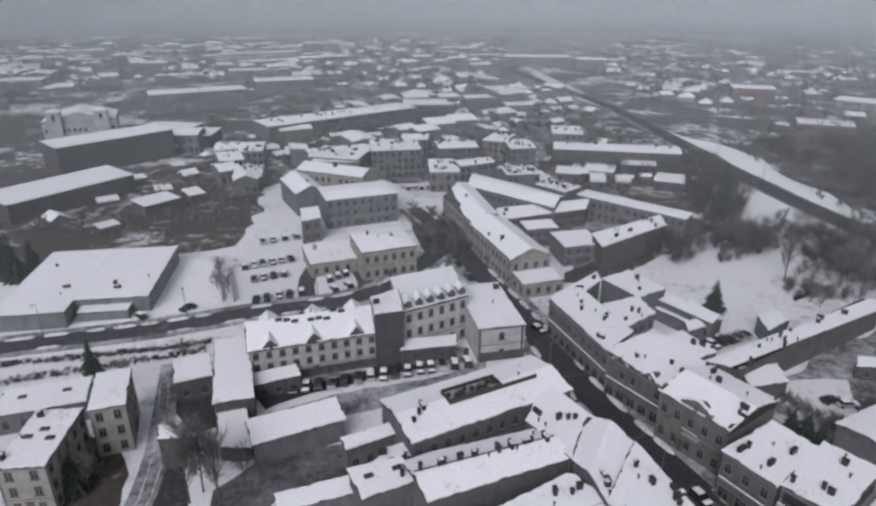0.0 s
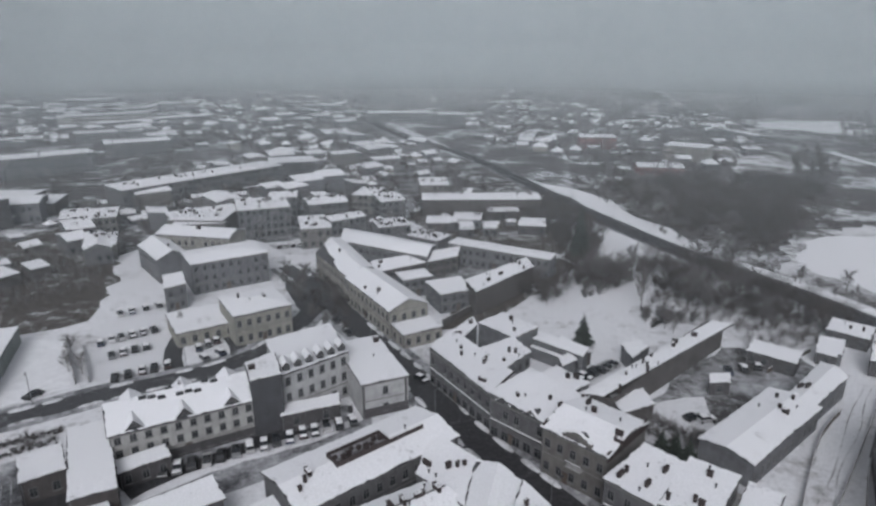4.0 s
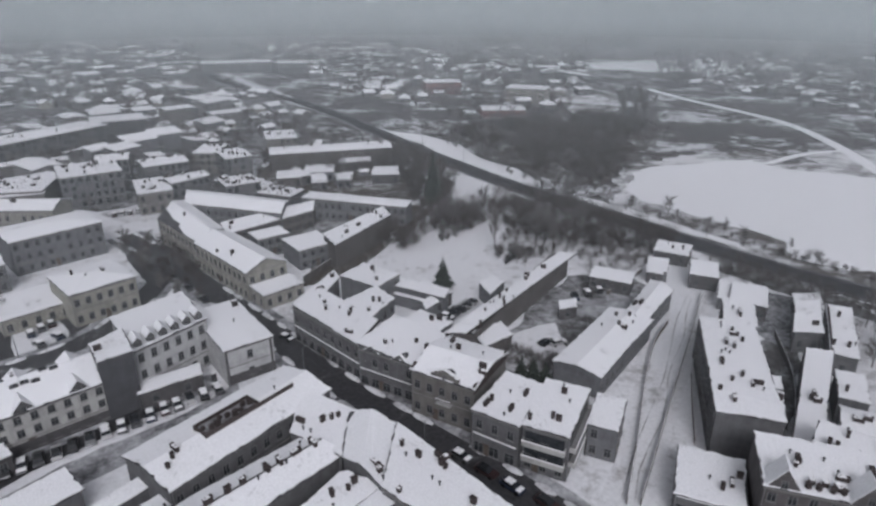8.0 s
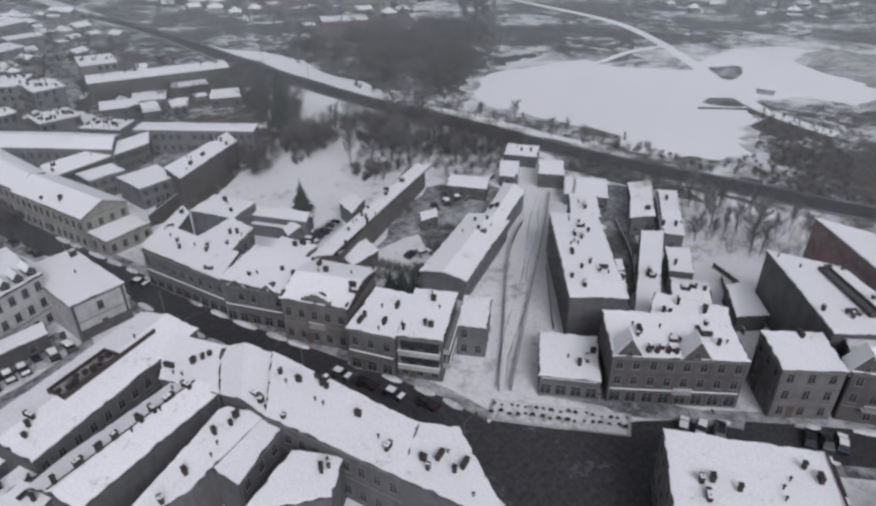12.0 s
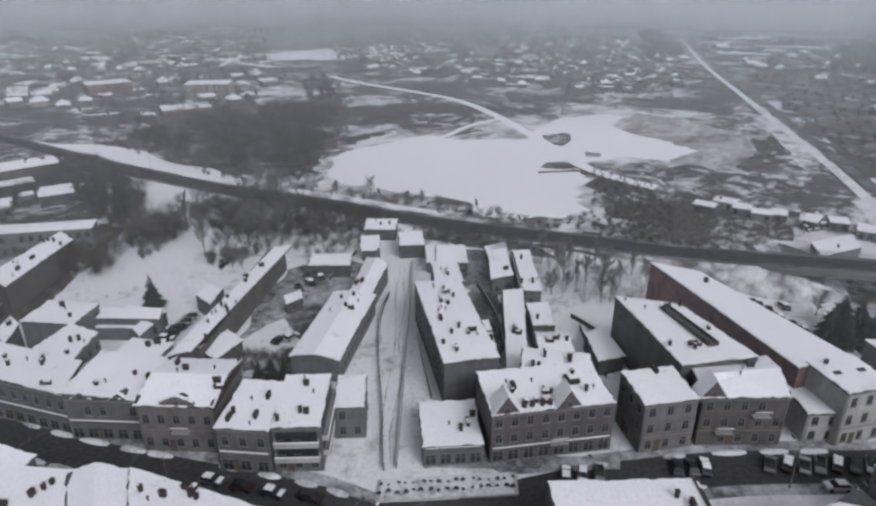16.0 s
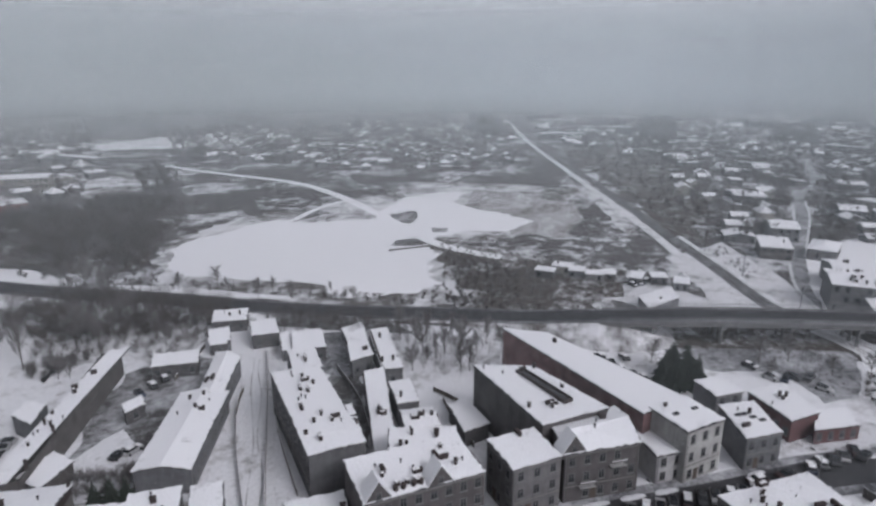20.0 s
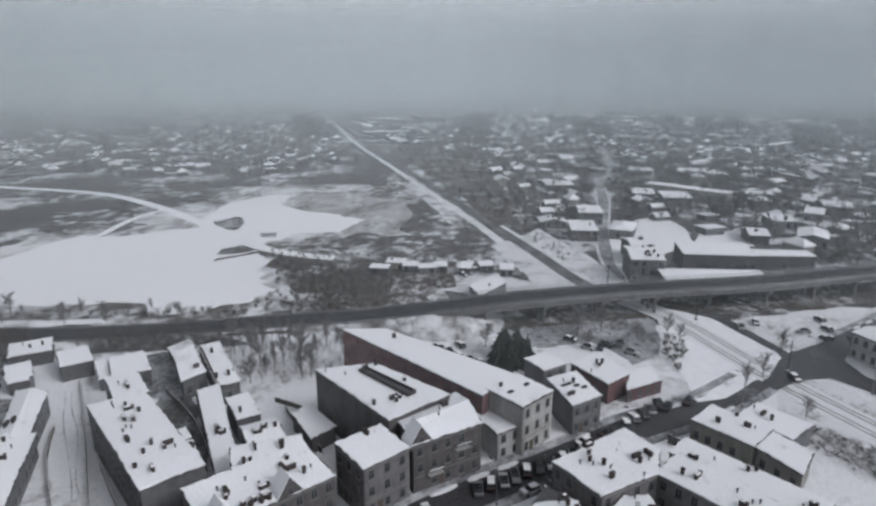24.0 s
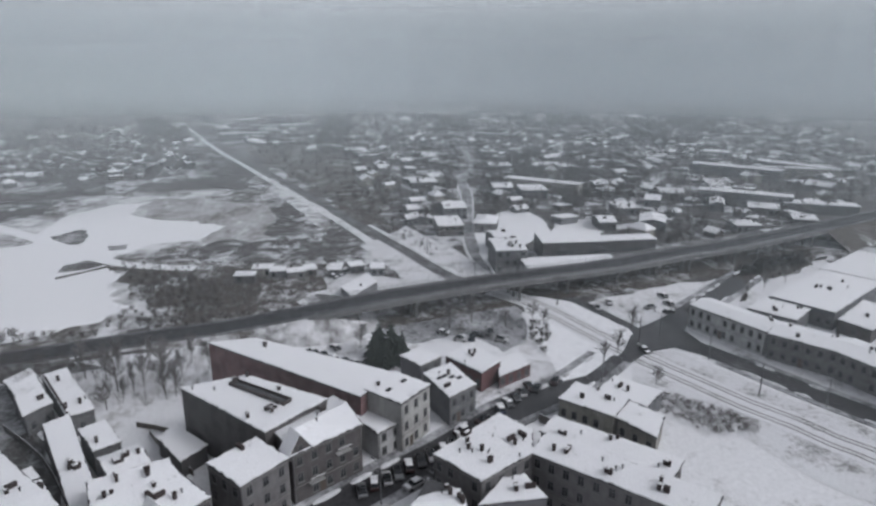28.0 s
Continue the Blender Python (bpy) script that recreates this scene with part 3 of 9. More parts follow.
    for s in fire:
        l = math.dist(*side[s])
        i = "ABCD".index(s)
        za, zb = (roof_height(polys, *lerp2(q[i], lerp2(q[0], q[2], 0.5), 0.02)) or h), (roof_height(polys, *lerp2(q[(i + 1) % 4], lerp2(q[0], q[2], 0.5), 0.02)) or h)
        z0, z1 = za + 0.75, zb + 0.75
        fw = part("fire_wall", Build().add([(0, -0.05, h - 1), (l, -0.05, h - 1), (l, 0.32, h - 1), (0, 0.32, h - 1), (0, -0.05, z0), (l, -0.05, z1), (l, 0.32, z1), (0, 0.32, z0)],
                                           [(0, 1, 5, 4), (1, 2, 6, 5), (2, 3, 7, 6), (3, 0, 4, 7), (4, 5, 6, 7)]).mesh("fire_wall", "chimney_brick"), house, place=on_wall(s, 0, 0))
        n = max(1, int(l / 3))
        for k in range(n):
            if r.random() < 0.5:
                zz = z0 + (z1 - z0) * (k + 0.5) / n
                part("wall_snow", shared("wall_snow", lambda: Build().bevel_box(-0.6, -0.02, 0.0, 0.6, 0.3, 0.09, 0.04).mesh("wall_snow", "snow_cap")), fw, place=Matrix.Translation((l * (k + 0.5) / n, 0, zz + 0.01)))
    for i in range(skylights):
        c = lerp2(lerp2(q[0], q[1], 0.25 + 0.5 * i / max(1, skylights - 1)), lerp2(q[3], q[2], 0.25 + 0.5 * i / max(1, skylights - 1)), r.uniform(0.35, 0.65))
        z = roof_height(polys, *c) or h
        sk = part("skylight", shared("skylight", lambda: Build().bevel_box(-0.7, -0.4, 0, 0.7, 0.4, 0.45, 0.12).mesh("skylight", "dark_metal")), house, place=Matrix.Translation((c[0], c[1], z + 0.2)))
        part("pane", shared("skypane", lambda: Build().box(-0.5, -0.25, 0.452, 0.5, 0.25, 0.48).mesh("pane", "window_glass")), sk)
    # dormers along the front eave
    for i in range(dormers):
        a = (i + 0.5) / dormers
        c = lerp2(q[0], q[1], a)
        back = lerp2(q[3], q[2], a)
        dx, dy = (back[0] - c[0]), (back[1] - c[1])
        k = math.hypot(dx, dy)
        off = -0.12 if cross else 0.5
        m = Matrix.Translation((c[0] + dx / k * off, c[1] + dy / k * off, h - 0.1)) @ Matrix.Rotation(math.atan2(dy, dx) - math.pi / 2, 4, "Z")
        ww = 3.4 if cross else 1.5
        hh = 0.45 if cross else 1.5
        top = hh + ww * 0.55
        bb = Build()
        bb.add([(-ww / 2, 0, 0), (ww / 2, 0, 0), (ww / 2, 0, hh), (0, 0, top), (-ww / 2, 0, hh), (-ww / 2, 3.5, 0), (ww / 2, 3.5, 0), (ww / 2, 3.5, hh), (0, 3.5, top), (-ww / 2, 3.5, hh)],
               [(0, 1, 2, 3, 4), (1, 6, 7, 2), (5, 0, 4, 9), (9, 8, 7, 6, 5)])
        do = part("dormer", bb.mesh("dormer", "dark"), house, place=m)
        part("dormer_snow", Build().slab([[(-ww / 2 - 0.2, -0.06, hh + 0.05), (0, -0.06, top + 0.22), (0, 3.5, top + 0.22), (-ww / 2 - 0.2, 3.5, hh + 0.05)],
                                          [(0, -0.06, top + 0.22), (ww / 2 + 0.2, -0.06, hh + 0.05), (ww / 2 + 0.2, 3.5, hh + 0.05), (0, 3.5, top + 0.22)]], 0.13).mesh("dormer_snow", "snow_roof"), do)
        put_window(do, Matrix.Translation((0, -0.02, 0.15)), 0.9, 1.1)
    for i in range(cross):
        # steep cross gables on the ridge
        a = (i + 0.5) / cross + r.uniform(-0.05, 0.05)
        c = lerp2(lerp2(q[0], q[1], a), lerp2(q[3], q[2], a), 0.62)
        bb = Build()
        bb.slab([[(-1.9, -2.2, 0), (0, -2.2, 1.5), (0, 2.6, 1.5), (-1.9, 2.6, 0)], [(0, -2.2, 1.5), (1.9, -2.2, 0), (1.9, 2.6, 0), (0, 2.6, 1.5)]], 0.25)
        part("cross_gable", bb.mesh("cross_gable", "snow_roof"), house, "snowy cross gable on the ridge", place=Matrix.Translation((c[0], c[1], h + rise - 1.1)))
    if gables:
        l = math.dist(q[0], q[1])
        for i in range(gables):
            a = l * (0.12 + 0.5 * i)
            bb = Build()
            w2, t2 = 2.3, 3.4
            bb.add([(-w2, -0.06, -1), (w2, -0.06, -1), (w2, -0.06, 0), (0, -0.06, t2), (-w2, -0.06, 0), (-w2, 3, -1), (w2, 3, -1), (w2, 3, 0), (0, 3, t2), (-w2, 3, 0)],
                   [(0, 1, 2, 3, 4), (1, 6, 7, 2), (5, 0, 4, 9), (9, 8, 7, 6, 5)])
            ga = part("street_gable", bb.mesh("street_gable", wall), house, place=on_wall("A", a, h + 0.1))
            part("gable_snow", Build().slab([[(-w2 - 0.2, -0.2, 0.0), (0, -0.2, t2 + 0.3), (0, 3.2, t2 + 0.3), (-w2 - 0.2, 3.2, 0.0)], [(0, -0.2, t2 + 0.3), (w2 + 0.2, -0.2, 0.0), (w2 + 0.2, 3.2, 0.0), (0, 3.2, t2 + 0.3)]], 0.2).mesh("gable_snow", "snow_roof"), ga)
            put_window(ga, Matrix.Translation((0, -0.07, 0.2)), 0.9, 1.3)
    for i in range(7 if gables == 2 else 0):
        l = math.dist(q[0], q[1])
        u = l * (0.26 + 0.22 * i / 6) + r.uniform(-0.2, 0.2)
        v = 1.0 + (i % 2) * 0.9
        z = roof_height(polys, u, v) or h
        st = part("roof_stub", shared("roof_stub", lambda: Build().box(-0.32, -0.32, -0.4, 0.32, 0.32, 0.95).box(-0.4, -0.4, 0.95, 0.4, 0.4, 1.05).mesh("roof_stub", "chimney_brick")), house, "small dark roof stub", place=Matrix.Translation((u, v, z + 0.2)) @ Matrix.Rotation(r.uniform(0, 0.8), 4, "Z"))
        if i % 2:
            part("snow_cap", shared("stub_cap", lambda: Build().bevel_box(-0.42, -0.42, 1.052, 0.3, 0.42, 1.2, 0.07).mesh("snow_cap", "snow_cap")), st)
    street = "D" if "D" in sides and "A" not in sides else "A"
    if pediments:
        l = math.dist(*side[street])
        for i in range(pediments):
            a = l * (i + 0.5) / pediments + (0.6 if pediments == 1 else 0)
            if pediments == 1:
                prof = [(-2.9, 0), (-2.9, 1.25), (-2.2, 1.3), (-1.9, 1.75), (-1.3, 1.8), (-0.8, 2.15), (0, 2.35), (0.8, 2.15), (1.3, 1.8), (1.9, 1.75), (2.2, 1.3), (2.9, 1.25), (2.9, 0)]
            else:
                prof = [(-1.9, 0), (-1.9, 0.35), (-1.5, 0.45), (-0.5, 1.35), (0, 1.7), (0.5, 1.35), (1.5, 0.45), (1.9, 0.35), (1.9, 0)]
            k = len(prof)
            vs = [(u, -0.15, v) for u, v in prof] + [(u, 0.35, v) for u, v in prof]
            fs = [tuple(range(k)), tuple(reversed(range(k, 2 * k)))] + [(j + 1, j, j + k, j + 1 + k) for j in range(k - 1)]
            pe = part("pediment", Build().add(vs, fs).mesh("pediment", wall), house, "stepped attic gable", place=on_wall(street, a, h - 0.2))
            vs = [(u * 1.02, -0.22, v + 0.02) for u, v in prof[1:-1]] + [(u * 1.02, 0.42, v + 0.02) for u, v in prof[1:-1]] + [(u * 1.02, -0.22, v + 0.16) for u, v in prof[1:-1]] + [(u * 1.02, 0.42, v + 0.16) for u, v in prof[1:-1]]
            j = k - 2
            fs = []
            for s in range(j - 1):
                fs += [(2 * j + s, 2 * j + s + 1, 3 * j + s + 1, 3 * j + s), (s, 2 * j + s, 2 * j + s + 1, s + 1)[::-1], (j + s, j + s + 1, 3 * j + s + 1, 3 * j + s)[::-1]]
            part("pediment_snow", Build().add(vs, fs).mesh("pediment_snow", "snow_cap"), pe)
            put_window(pe, Matrix.Translation((0, -0.16, 0.2 if pediments > 1 else 0.55)), 0.7, 0.8)
            # the bare slope of the little roof behind it
            w3, t3 = abs(prof[0][0]), prof[len(prof) // 2][1]
            part("attic_roof", Build().add([(-w3, 0.36, 0.1), (w3, 0.36, 0.1), (0, 0.36, t3 - 0.1), (0, 4.2, 0.45), (w3 * 0.6, 3.2, 0.3), (-w3 * 0.6, 3.2, 0.3)], [(0, 2, 5), (2, 3, 5), (2, 1, 4), (2, 4, 3), (0, 5, 3, 4, 1)]).mesh("attic_roof", "roof_felt"), pe, "bare dark roof behind the gable")
    for i in range(balcony):
        l = math.dist(*side[street])
        if name == "balcony_house":
            for s in ("A", "B"):
                ls_ = math.dist(*side[s])
                balcony_on(house, on_wall(s, ls_ / 2, fh * (i + 1)), ls_ * 0.92, 1.2, True)
        else:
            balcony_on(house, on_wall(street, l * (0.55 if balcony == 1 else 0.3 + 0.4 * i), fh * (1 if balcony == 1 else 1 + i % 2)), 3.0, 1.0)
    if ridge:
        m0, m1 = lerp2(q[0], q[3], 0.5), lerp2(q[1], q[2], 0.5)
        l = math.dist(m0, m1)
        part("ridge_cap", Build().box(0, -0.14, 0.05, l, 0.14, 0.42).mesh("ridge_cap", "roof_felt"), house, "dark bare ridge", place=Matrix.Translation((m0[0], m0[1], h + rise)) @ Matrix.Rotation(math.atan2(m1[1] - m0[1], m1[0] - m0[0]), 4, "Z"))
    if well:
        # a light well kept shallow inside raised kerb walls; a dark floor paints its depth
        c0, c1 = (0.22, 0.55) if well == 1 else (0.30, 0.62)
        m0, m1 = lerp2(lerp2(q[0], q[1], c0), lerp2(q[3], q[2], c0), 0.5), lerp2(lerp2(q[0], q[1], c1), lerp2(q[3], q[2], c1), 0.5)
        if well == 1:
            m0, m1 = lerp2(lerp2(q[0], q[1], 0.62), lerp2(q[3], q[2], 0.62), 0.2), lerp2(lerp2(q[0], q[1], 0.62), lerp2(q[3], q[2], 0.62), 0.85)
        l = math.dist(m0, m1)
        ang = math.atan2(m1[1] - m0[1], m1[0] - m0[0])
        zz = max(roof_height(polys, *m0) or h, roof_height(polys, *m1) or h)
        m = Matrix.Translation((m0[0], m0[1], zz)) @ Matrix.Rotation(ang, 4, "Z")
        bb = Build()
        wd = 1.1 if well == 1 else 1.7
        bb.box(0, -wd, -0.8, l, -wd + 0.2, 0.95).box(0, wd - 0.2, -0.8, l, wd, 0.95).box(-0.2, -wd, -0.8, 0, wd, 0.95).box(l, -wd, -0.8, l + 0.2, wd, 0.95)
        if well == 2:
            bb.box(l, -wd, -0.8, l * 1.75, -wd + 0.2, 0.75)
        we = part("light_well", bb.mesh("light_well", "chimney_brick"), house, place=m)
        for i in range(9 if well == 2 else 0):
            part("roof_stub", shared(("well_stub", i % 3), lambda k=i % 3: Build().bevel_box(-0.3 - 0.1 * k, -0.25, 0.3, 0.35, 0.3, 0.9 + 0.25 * k, 0.06).mesh("roof_stub", "chimney_brick")), we, "dark flue stub in the roof well", place=Matrix.Translation((l * (i + 0.5) / 9, r.uniform(-0.9, 0.9), 0)))
        part("well_floor", Build().box(0, -wd + 0.2, 0.0, l, wd - 0.2, 0.36).mesh("well_floor", "roof_felt" if well == 1 else "town_slush"), we, "shallow roof well floor, dark to paint its depth")
    for i in range(towers):
        tx = L * (0.18 + 0.64 * i)
        b = Build().box(tx - 3, -2, 0, tx + 3, 4, h + 5)
        tw = part("tower", b.mesh("tower", wall), house)
        z = h + 5
        part("spire", Build().add([(tx - 3.3, -2.3, z), (tx + 3.3, -2.3, z), (tx + 3.3, 4.3, z), (tx - 3.3, 4.3, z), (tx, 1, z + 1.6)], [(3, 2, 1, 0), (0, 1, 4), (1, 2, 4), (2, 3, 4), (3, 0, 4)]).mesh("spire", "snow_roof"), tw)
        put_window(tw, Matrix.Translation((tx, -2.02, h + 1)), 1.4, 2.6)
    return house


def balcony_on(house, m, w, d, solid=False):
    ba = part("balcony", Build().box(-w / 2, -d, -0.16, w / 2, 0, 0.0).mesh("balcony", "concrete"), house, place=m)
    if solid:
        part("parapet", Build().box(-w / 2, -d, 0, w / 2, -d + 0.12, 0.85).box(-w / 2, -d + 0.12, 0, -w / 2 + 0.12, 0, 0.85).box(w / 2 - 0.12, -d + 0.12, 0, w / 2, 0, 0.85).mesh("parapet", "pale"), ba, "pale solid parapet")
        part("balcony_snow", Build().bevel_box(-w / 2, -d - 0.03, 0.852, w / 2, -d + 0.18, 0.98, 0.04).mesh("balcony_snow", "snow_cap"), ba, "snow along the balcony parapet")
        part("glazing", Build().box(-w / 2 + 0.3, -0.14, 0.1, w / 2 - 0.3, -0.07, 2.2).mesh("glazing", "window_glass"), ba, "dark glazing behind the balcony")
        return
    b = Build()
    for x in (-w / 2 + 0.03, w / 2 - 0.03):
        b.box(x - 0.03, -d, 0.95, x + 0.03, 0, 1.02)
    b.box(-w / 2, -d, 0.95, w / 2, -d + 0.06, 1.02)
    n = max(4, int(w / 0.35))
    for i in range(n + 1):
        u = -w / 2 + w * i / n
        b.box(u - 0.02, -d + 0.01, 0, u + 0.02, -d + 0.05, 0.95)
    part("railing", b.mesh("railing", "dark_metal"), ba)
    part("balcony_snow", Build().bevel_box(-w / 2, -d - 0.02, 1.022, w / 2, -d + 0.12, 1.13, 0.03).mesh("balcony_snow", "snow_cap"), ba, "snow along the balcony rail")

# ---- the ground and the ways ----
def disc(radius, n=96):
    return [(radius * math.cos(2 * math.pi * i / n), radius * math.sin(2 * math.pi * i / n)) for i in range(n)]


sheet("ground", disc(2400), 0.0, "far_ground", "winter ground of snow and bare soil reaching the horizon")
sheet("town_ground", [(-94.3, 74.9), (-136.7, 138.2), (-86.8, 187.3), (-58.5, 286.8), (34.8, 334.3), (119.5, 318.6), (140.0, 197.6), (152.5, 121.3), (167.6, 50.8), (174.5, 7.1), (186.0, -46.1), (235.7, -186.8), (67.8, -91.3)], 0.02, "snow_yard", "trampled snow over yards and gardens of the town", ragged=3, step=8)
sheet("field_rim", [(163.0, 183.1), (196.7, 217.2), (229.3, 226.2), (276.2, 216.4), (288.7, 187.1), (355.1, 191.0), (400.5, 175.5), (417.5, 120.6), (416.2, 58.6), (354.1, 23.5), (295.8, 25.2), (292.8, 51.5), (256.2, 97.9), (224.0, 86.4), (195.3, 70.9), (171.6, 76.0), (162.1, 88.3), (157.4, 107.1), (164.2, 140.2), (156.3, 167.5)], 0.03, "patchy_snow", "patchy snow and dead grass round the open field", ragged=9, step=3, category="field")
sheet("snowfield", [(176.4, 189.4), (198.3, 208.7), (215.7, 209.8), (245.9, 208.4), (266.4, 202.5), (261.9, 185.0), (286.2, 157.1), (313.3, 164.5), (342.4, 166.2), (374.3, 153.5), (376.7, 131.3), (348.8, 130.2), (329.8, 111.4), (328.4, 91.7), (314.1, 75.8), (288.3, 80.0), (281.6, 103.2), (265.1, 109.3), (228.3, 94.9), (208.1, 83.4), (188.3, 88.0), (179.6, 97.7), (175.0, 110.7), (184.1, 123.7), (182.2, 134.8), (176.0, 150.1), (169.6, 178.1)], 0.04, "snow_field", "smooth untouched snow on an open field", ragged=3, step=1.5, category="field")
for pts in ([(298.0, 155.0), (311.1, 146.1), (297.5, 135.7), (283.4, 134.5), (282.2, 142.0)], [(278.9, 120.1), (281.8, 112.4), (273.8, 110.6), (272.0, 116.2)], [(262.7, 191.3), (334.6, 208.2), (328.4, 196.3), (281.1, 185.9)]):
    sheet("bare_patch", pts, 0.07, "town_slush", "bare brown patch in the snowfield", ragged=2, step=1.5, category="scrub")
sheet("park_ground", [(33.7, 142.7), (57.6, 160.8), (70.1, 169.4), (115.5, 231.3), (125.9, 217.9), (124.8, 187.3), (129.8, 171.4), (119.4, 142.6), (93.1, 135.8), (73.3, 132.5), (56.4, 138.2)], 0.05, "park_snow", "trodden patchy snow in a small park", ragged=3, step=5, category="park")
sheet("thin_snow", [(388.0, 135.4), (384.2, 108.0), (371.6, 73.8), (348.9, 50.9), (310.2, 31.6), (293.3, 41.8), (284.0, 63.8), (280.2, 82.4), (312.7, 78.5), (324.4, 91.7), (326.4, 112.3), (345.8, 133.2)], 0.044, "thin_snow", "thin wind-blown snow over dead grass", ragged=5, step=2, category="field")
sheet("distant_field", [(484.2, 613.7), (618.5, 594.4), (718.9, 530.6), (642.2, 472.1), (493.5, 500.6), (450.6, 551.5)], 0.05, "snow_field", "distant open field under clean snow", ragged=8, step=10, category="field")


def road(name, label, line, width, z, mat, thick=0.05, category="road"):
    pts = ribbon_points([(p[0], p[1], (p[2] if len(p) > 2 else 0.0)) for p in line])
    return tagged(new(name, band(pts, width / 2, width / 2, z, thick).mesh(name, mat)), label, category, "", "structure"), pts


NO_KERB = ((56, 37, 15), (163, -77, 19), (3, 189, 9))


def kerbed(name, label, line, width, path_w, z=0.06):
    """A street with raised snowy pavements either side, left open where streets meet."""
    ob, pts = road(name, label, line, width, z, "wet_asphalt")
    run, runs = [], []
    for p in pts + [None]:
        if p is None or any(math.dist((p.x, p.y), (cx, cy)) < cr for cx, cy, cr in NO_KERB):
            if len(run) > 1:
                runs.append(run)
            run = []
        else:
            run.append(p)
    for run in runs:
        for lo, hi in ((width / 2 + path_w, -width / 2), (-width / 2, width / 2 + path_w)):
            tagged(new("pavement", band(run, lo, hi, z + 0.12, 0.2).mesh("pavement", "slushy_road")), "pavement with trodden snow and a raised kerb", "pavement", "", "structure")
    return pts


main_line = kerbed("main_street", "wet dark asphalt street between snowy pavements", [(-9.1, 219.9), (2.9, 189.8), (13.3, 157.8), (22.1, 131.2), (28.3, 109.1), (33.6, 94.7), (47.9, 59.6), (49.5, 45.0), (48.0, 28.0), (44.0, 8.0)], 7.5, 2.2)
cross_line = kerbed("cross_street", "wet asphalt street lined with parked cars", [(50.0, 44.0), (70.0, 33.0), (87.8, 17.3), (98.9, 4.7), (111.5, -12.0), (123.9, -27.0), (136.1, -45.8), (158.7, -69.9), (172.8, -89.1), (191.0, -110.7), (214.9, -138.1)], 8.0, 2.2, 0.064)
station_line = kerbed("station_road", "wet asphalt road beside the railway", [(164.9, -78.9), (151.6, -88.5), (135.5, -97.0), (122.5, -104.2), (110.6, -111.3)], 7.5, 1.8, 0.068)
road("underpass_road", "asphalt road dipping under the bridge", [(162.3, -75.3), (179.4, -69.2), (201.1, -61.1)], 6, 0.07, "wet_asphalt")
suburb_line = road("suburb_street", "slushy street between suburban houses", [(219.9, -45.4), (245.5, -39.9), (276.7, -40.8), (309.8, -43.4), (378.5, -52.8), (440.0, -58.0), (490.0, -72.0), (552.1, -80.0), (640.0, -83.0)], 6.0, 0.09, "slushy_road")[1]
lane_line = road("yard_lane", "snow-covered lane with wheel tracks", [(55.2, 52.7), (67.0, 61.3), (85.6, 74.8), (103.5, 89.0), (127.3, 107.9)], 7.5, 0.05, "park_snow")[1]
road("field_track", "snowy track over the open field", [(242.0, 72.7), (253.2, 107.5), (291.1, 153.1), (334.6, 208.2), (365.3, 264.9), (380.0, 352.0), (393.8, 408.8)], 6.5, 0.10, "snow_field")
road("field_branch", "snowy side track over the field", [(265.9, 193.7), (300.1, 198.3), (325.3, 194.4)], 4, 0.11, "snow_field")
sheet("junction", [(152.5, -65.1), (163.2, -71.6), (169.9, -77.6), (170.9, -83.1), (184.0, -97.9), (191.1, -107.0), (176.9, -97.2), (165.3, -88.9), (156.8, -89.6), (148.0, -92.7), (147.6, -86.4), (154.0, -80.4), (151.5, -71.6), (145.8, -64.8), (137.1, -55.8), (134.6, -49.4), (136.8, -48.8), (144.6, -57.0)], 0.175, "wet_asphalt", "wide wet asphalt junction over the railway", category="road")
sheet("junction", [(54.1, 51.6), (71.0, 31.7), (65.4, 28.0), (61.1, 18.4), (43.8, 28.6), (44.5, 41.5), (49.0, 50.0)], 0.072, "wet_asphalt", "wide wet asphalt junction", category="road")
left_lane_line = road("back_lane", "slushy back lane with wheel tracks", [(-46.7, 69.0), (-46.8, 76.7), (-49.0, 88.5), (-52.9, 101.5), (-57.2, 115.4)], 4.4, 0.06, "slushy_road")[1]
sheet("dark_yard", [(-51.7, 105.2), (-45.1, 107.1), (-40.2, 93.9), (-44.4, 92.3), (-49.4, 98.0)], 0.06, "wet_asphalt", "dark wet asphalt yard", ragged=0.6, step=3, category="yard")
sheet("brown_yard", [(-101.6, 182.6), (-82.2, 175.8), (-63.8, 182.6), (-64.2, 203.0), (-76.0, 250.2), (-111.3, 267.4), (-128.2, 238.5), (-121.9, 203.0)], 0.035, "scrub", "overgrown brown yard with little snow", ragged=4, step=5, category="scrub")
sheet("court_yard", [(59.8, 101.0), (72.0, 110.0), (90.0, 121.0), (104.0, 131.0), (120.0, 124.0), (119.0, 114.0), (103.4, 106.6), (80.4, 94.1), (67.7, 88.2), (61.4, 95.0)], 0.045, "town_slush", "muddy slushy courtyard", ragged=2.5, step=2, category="yard")
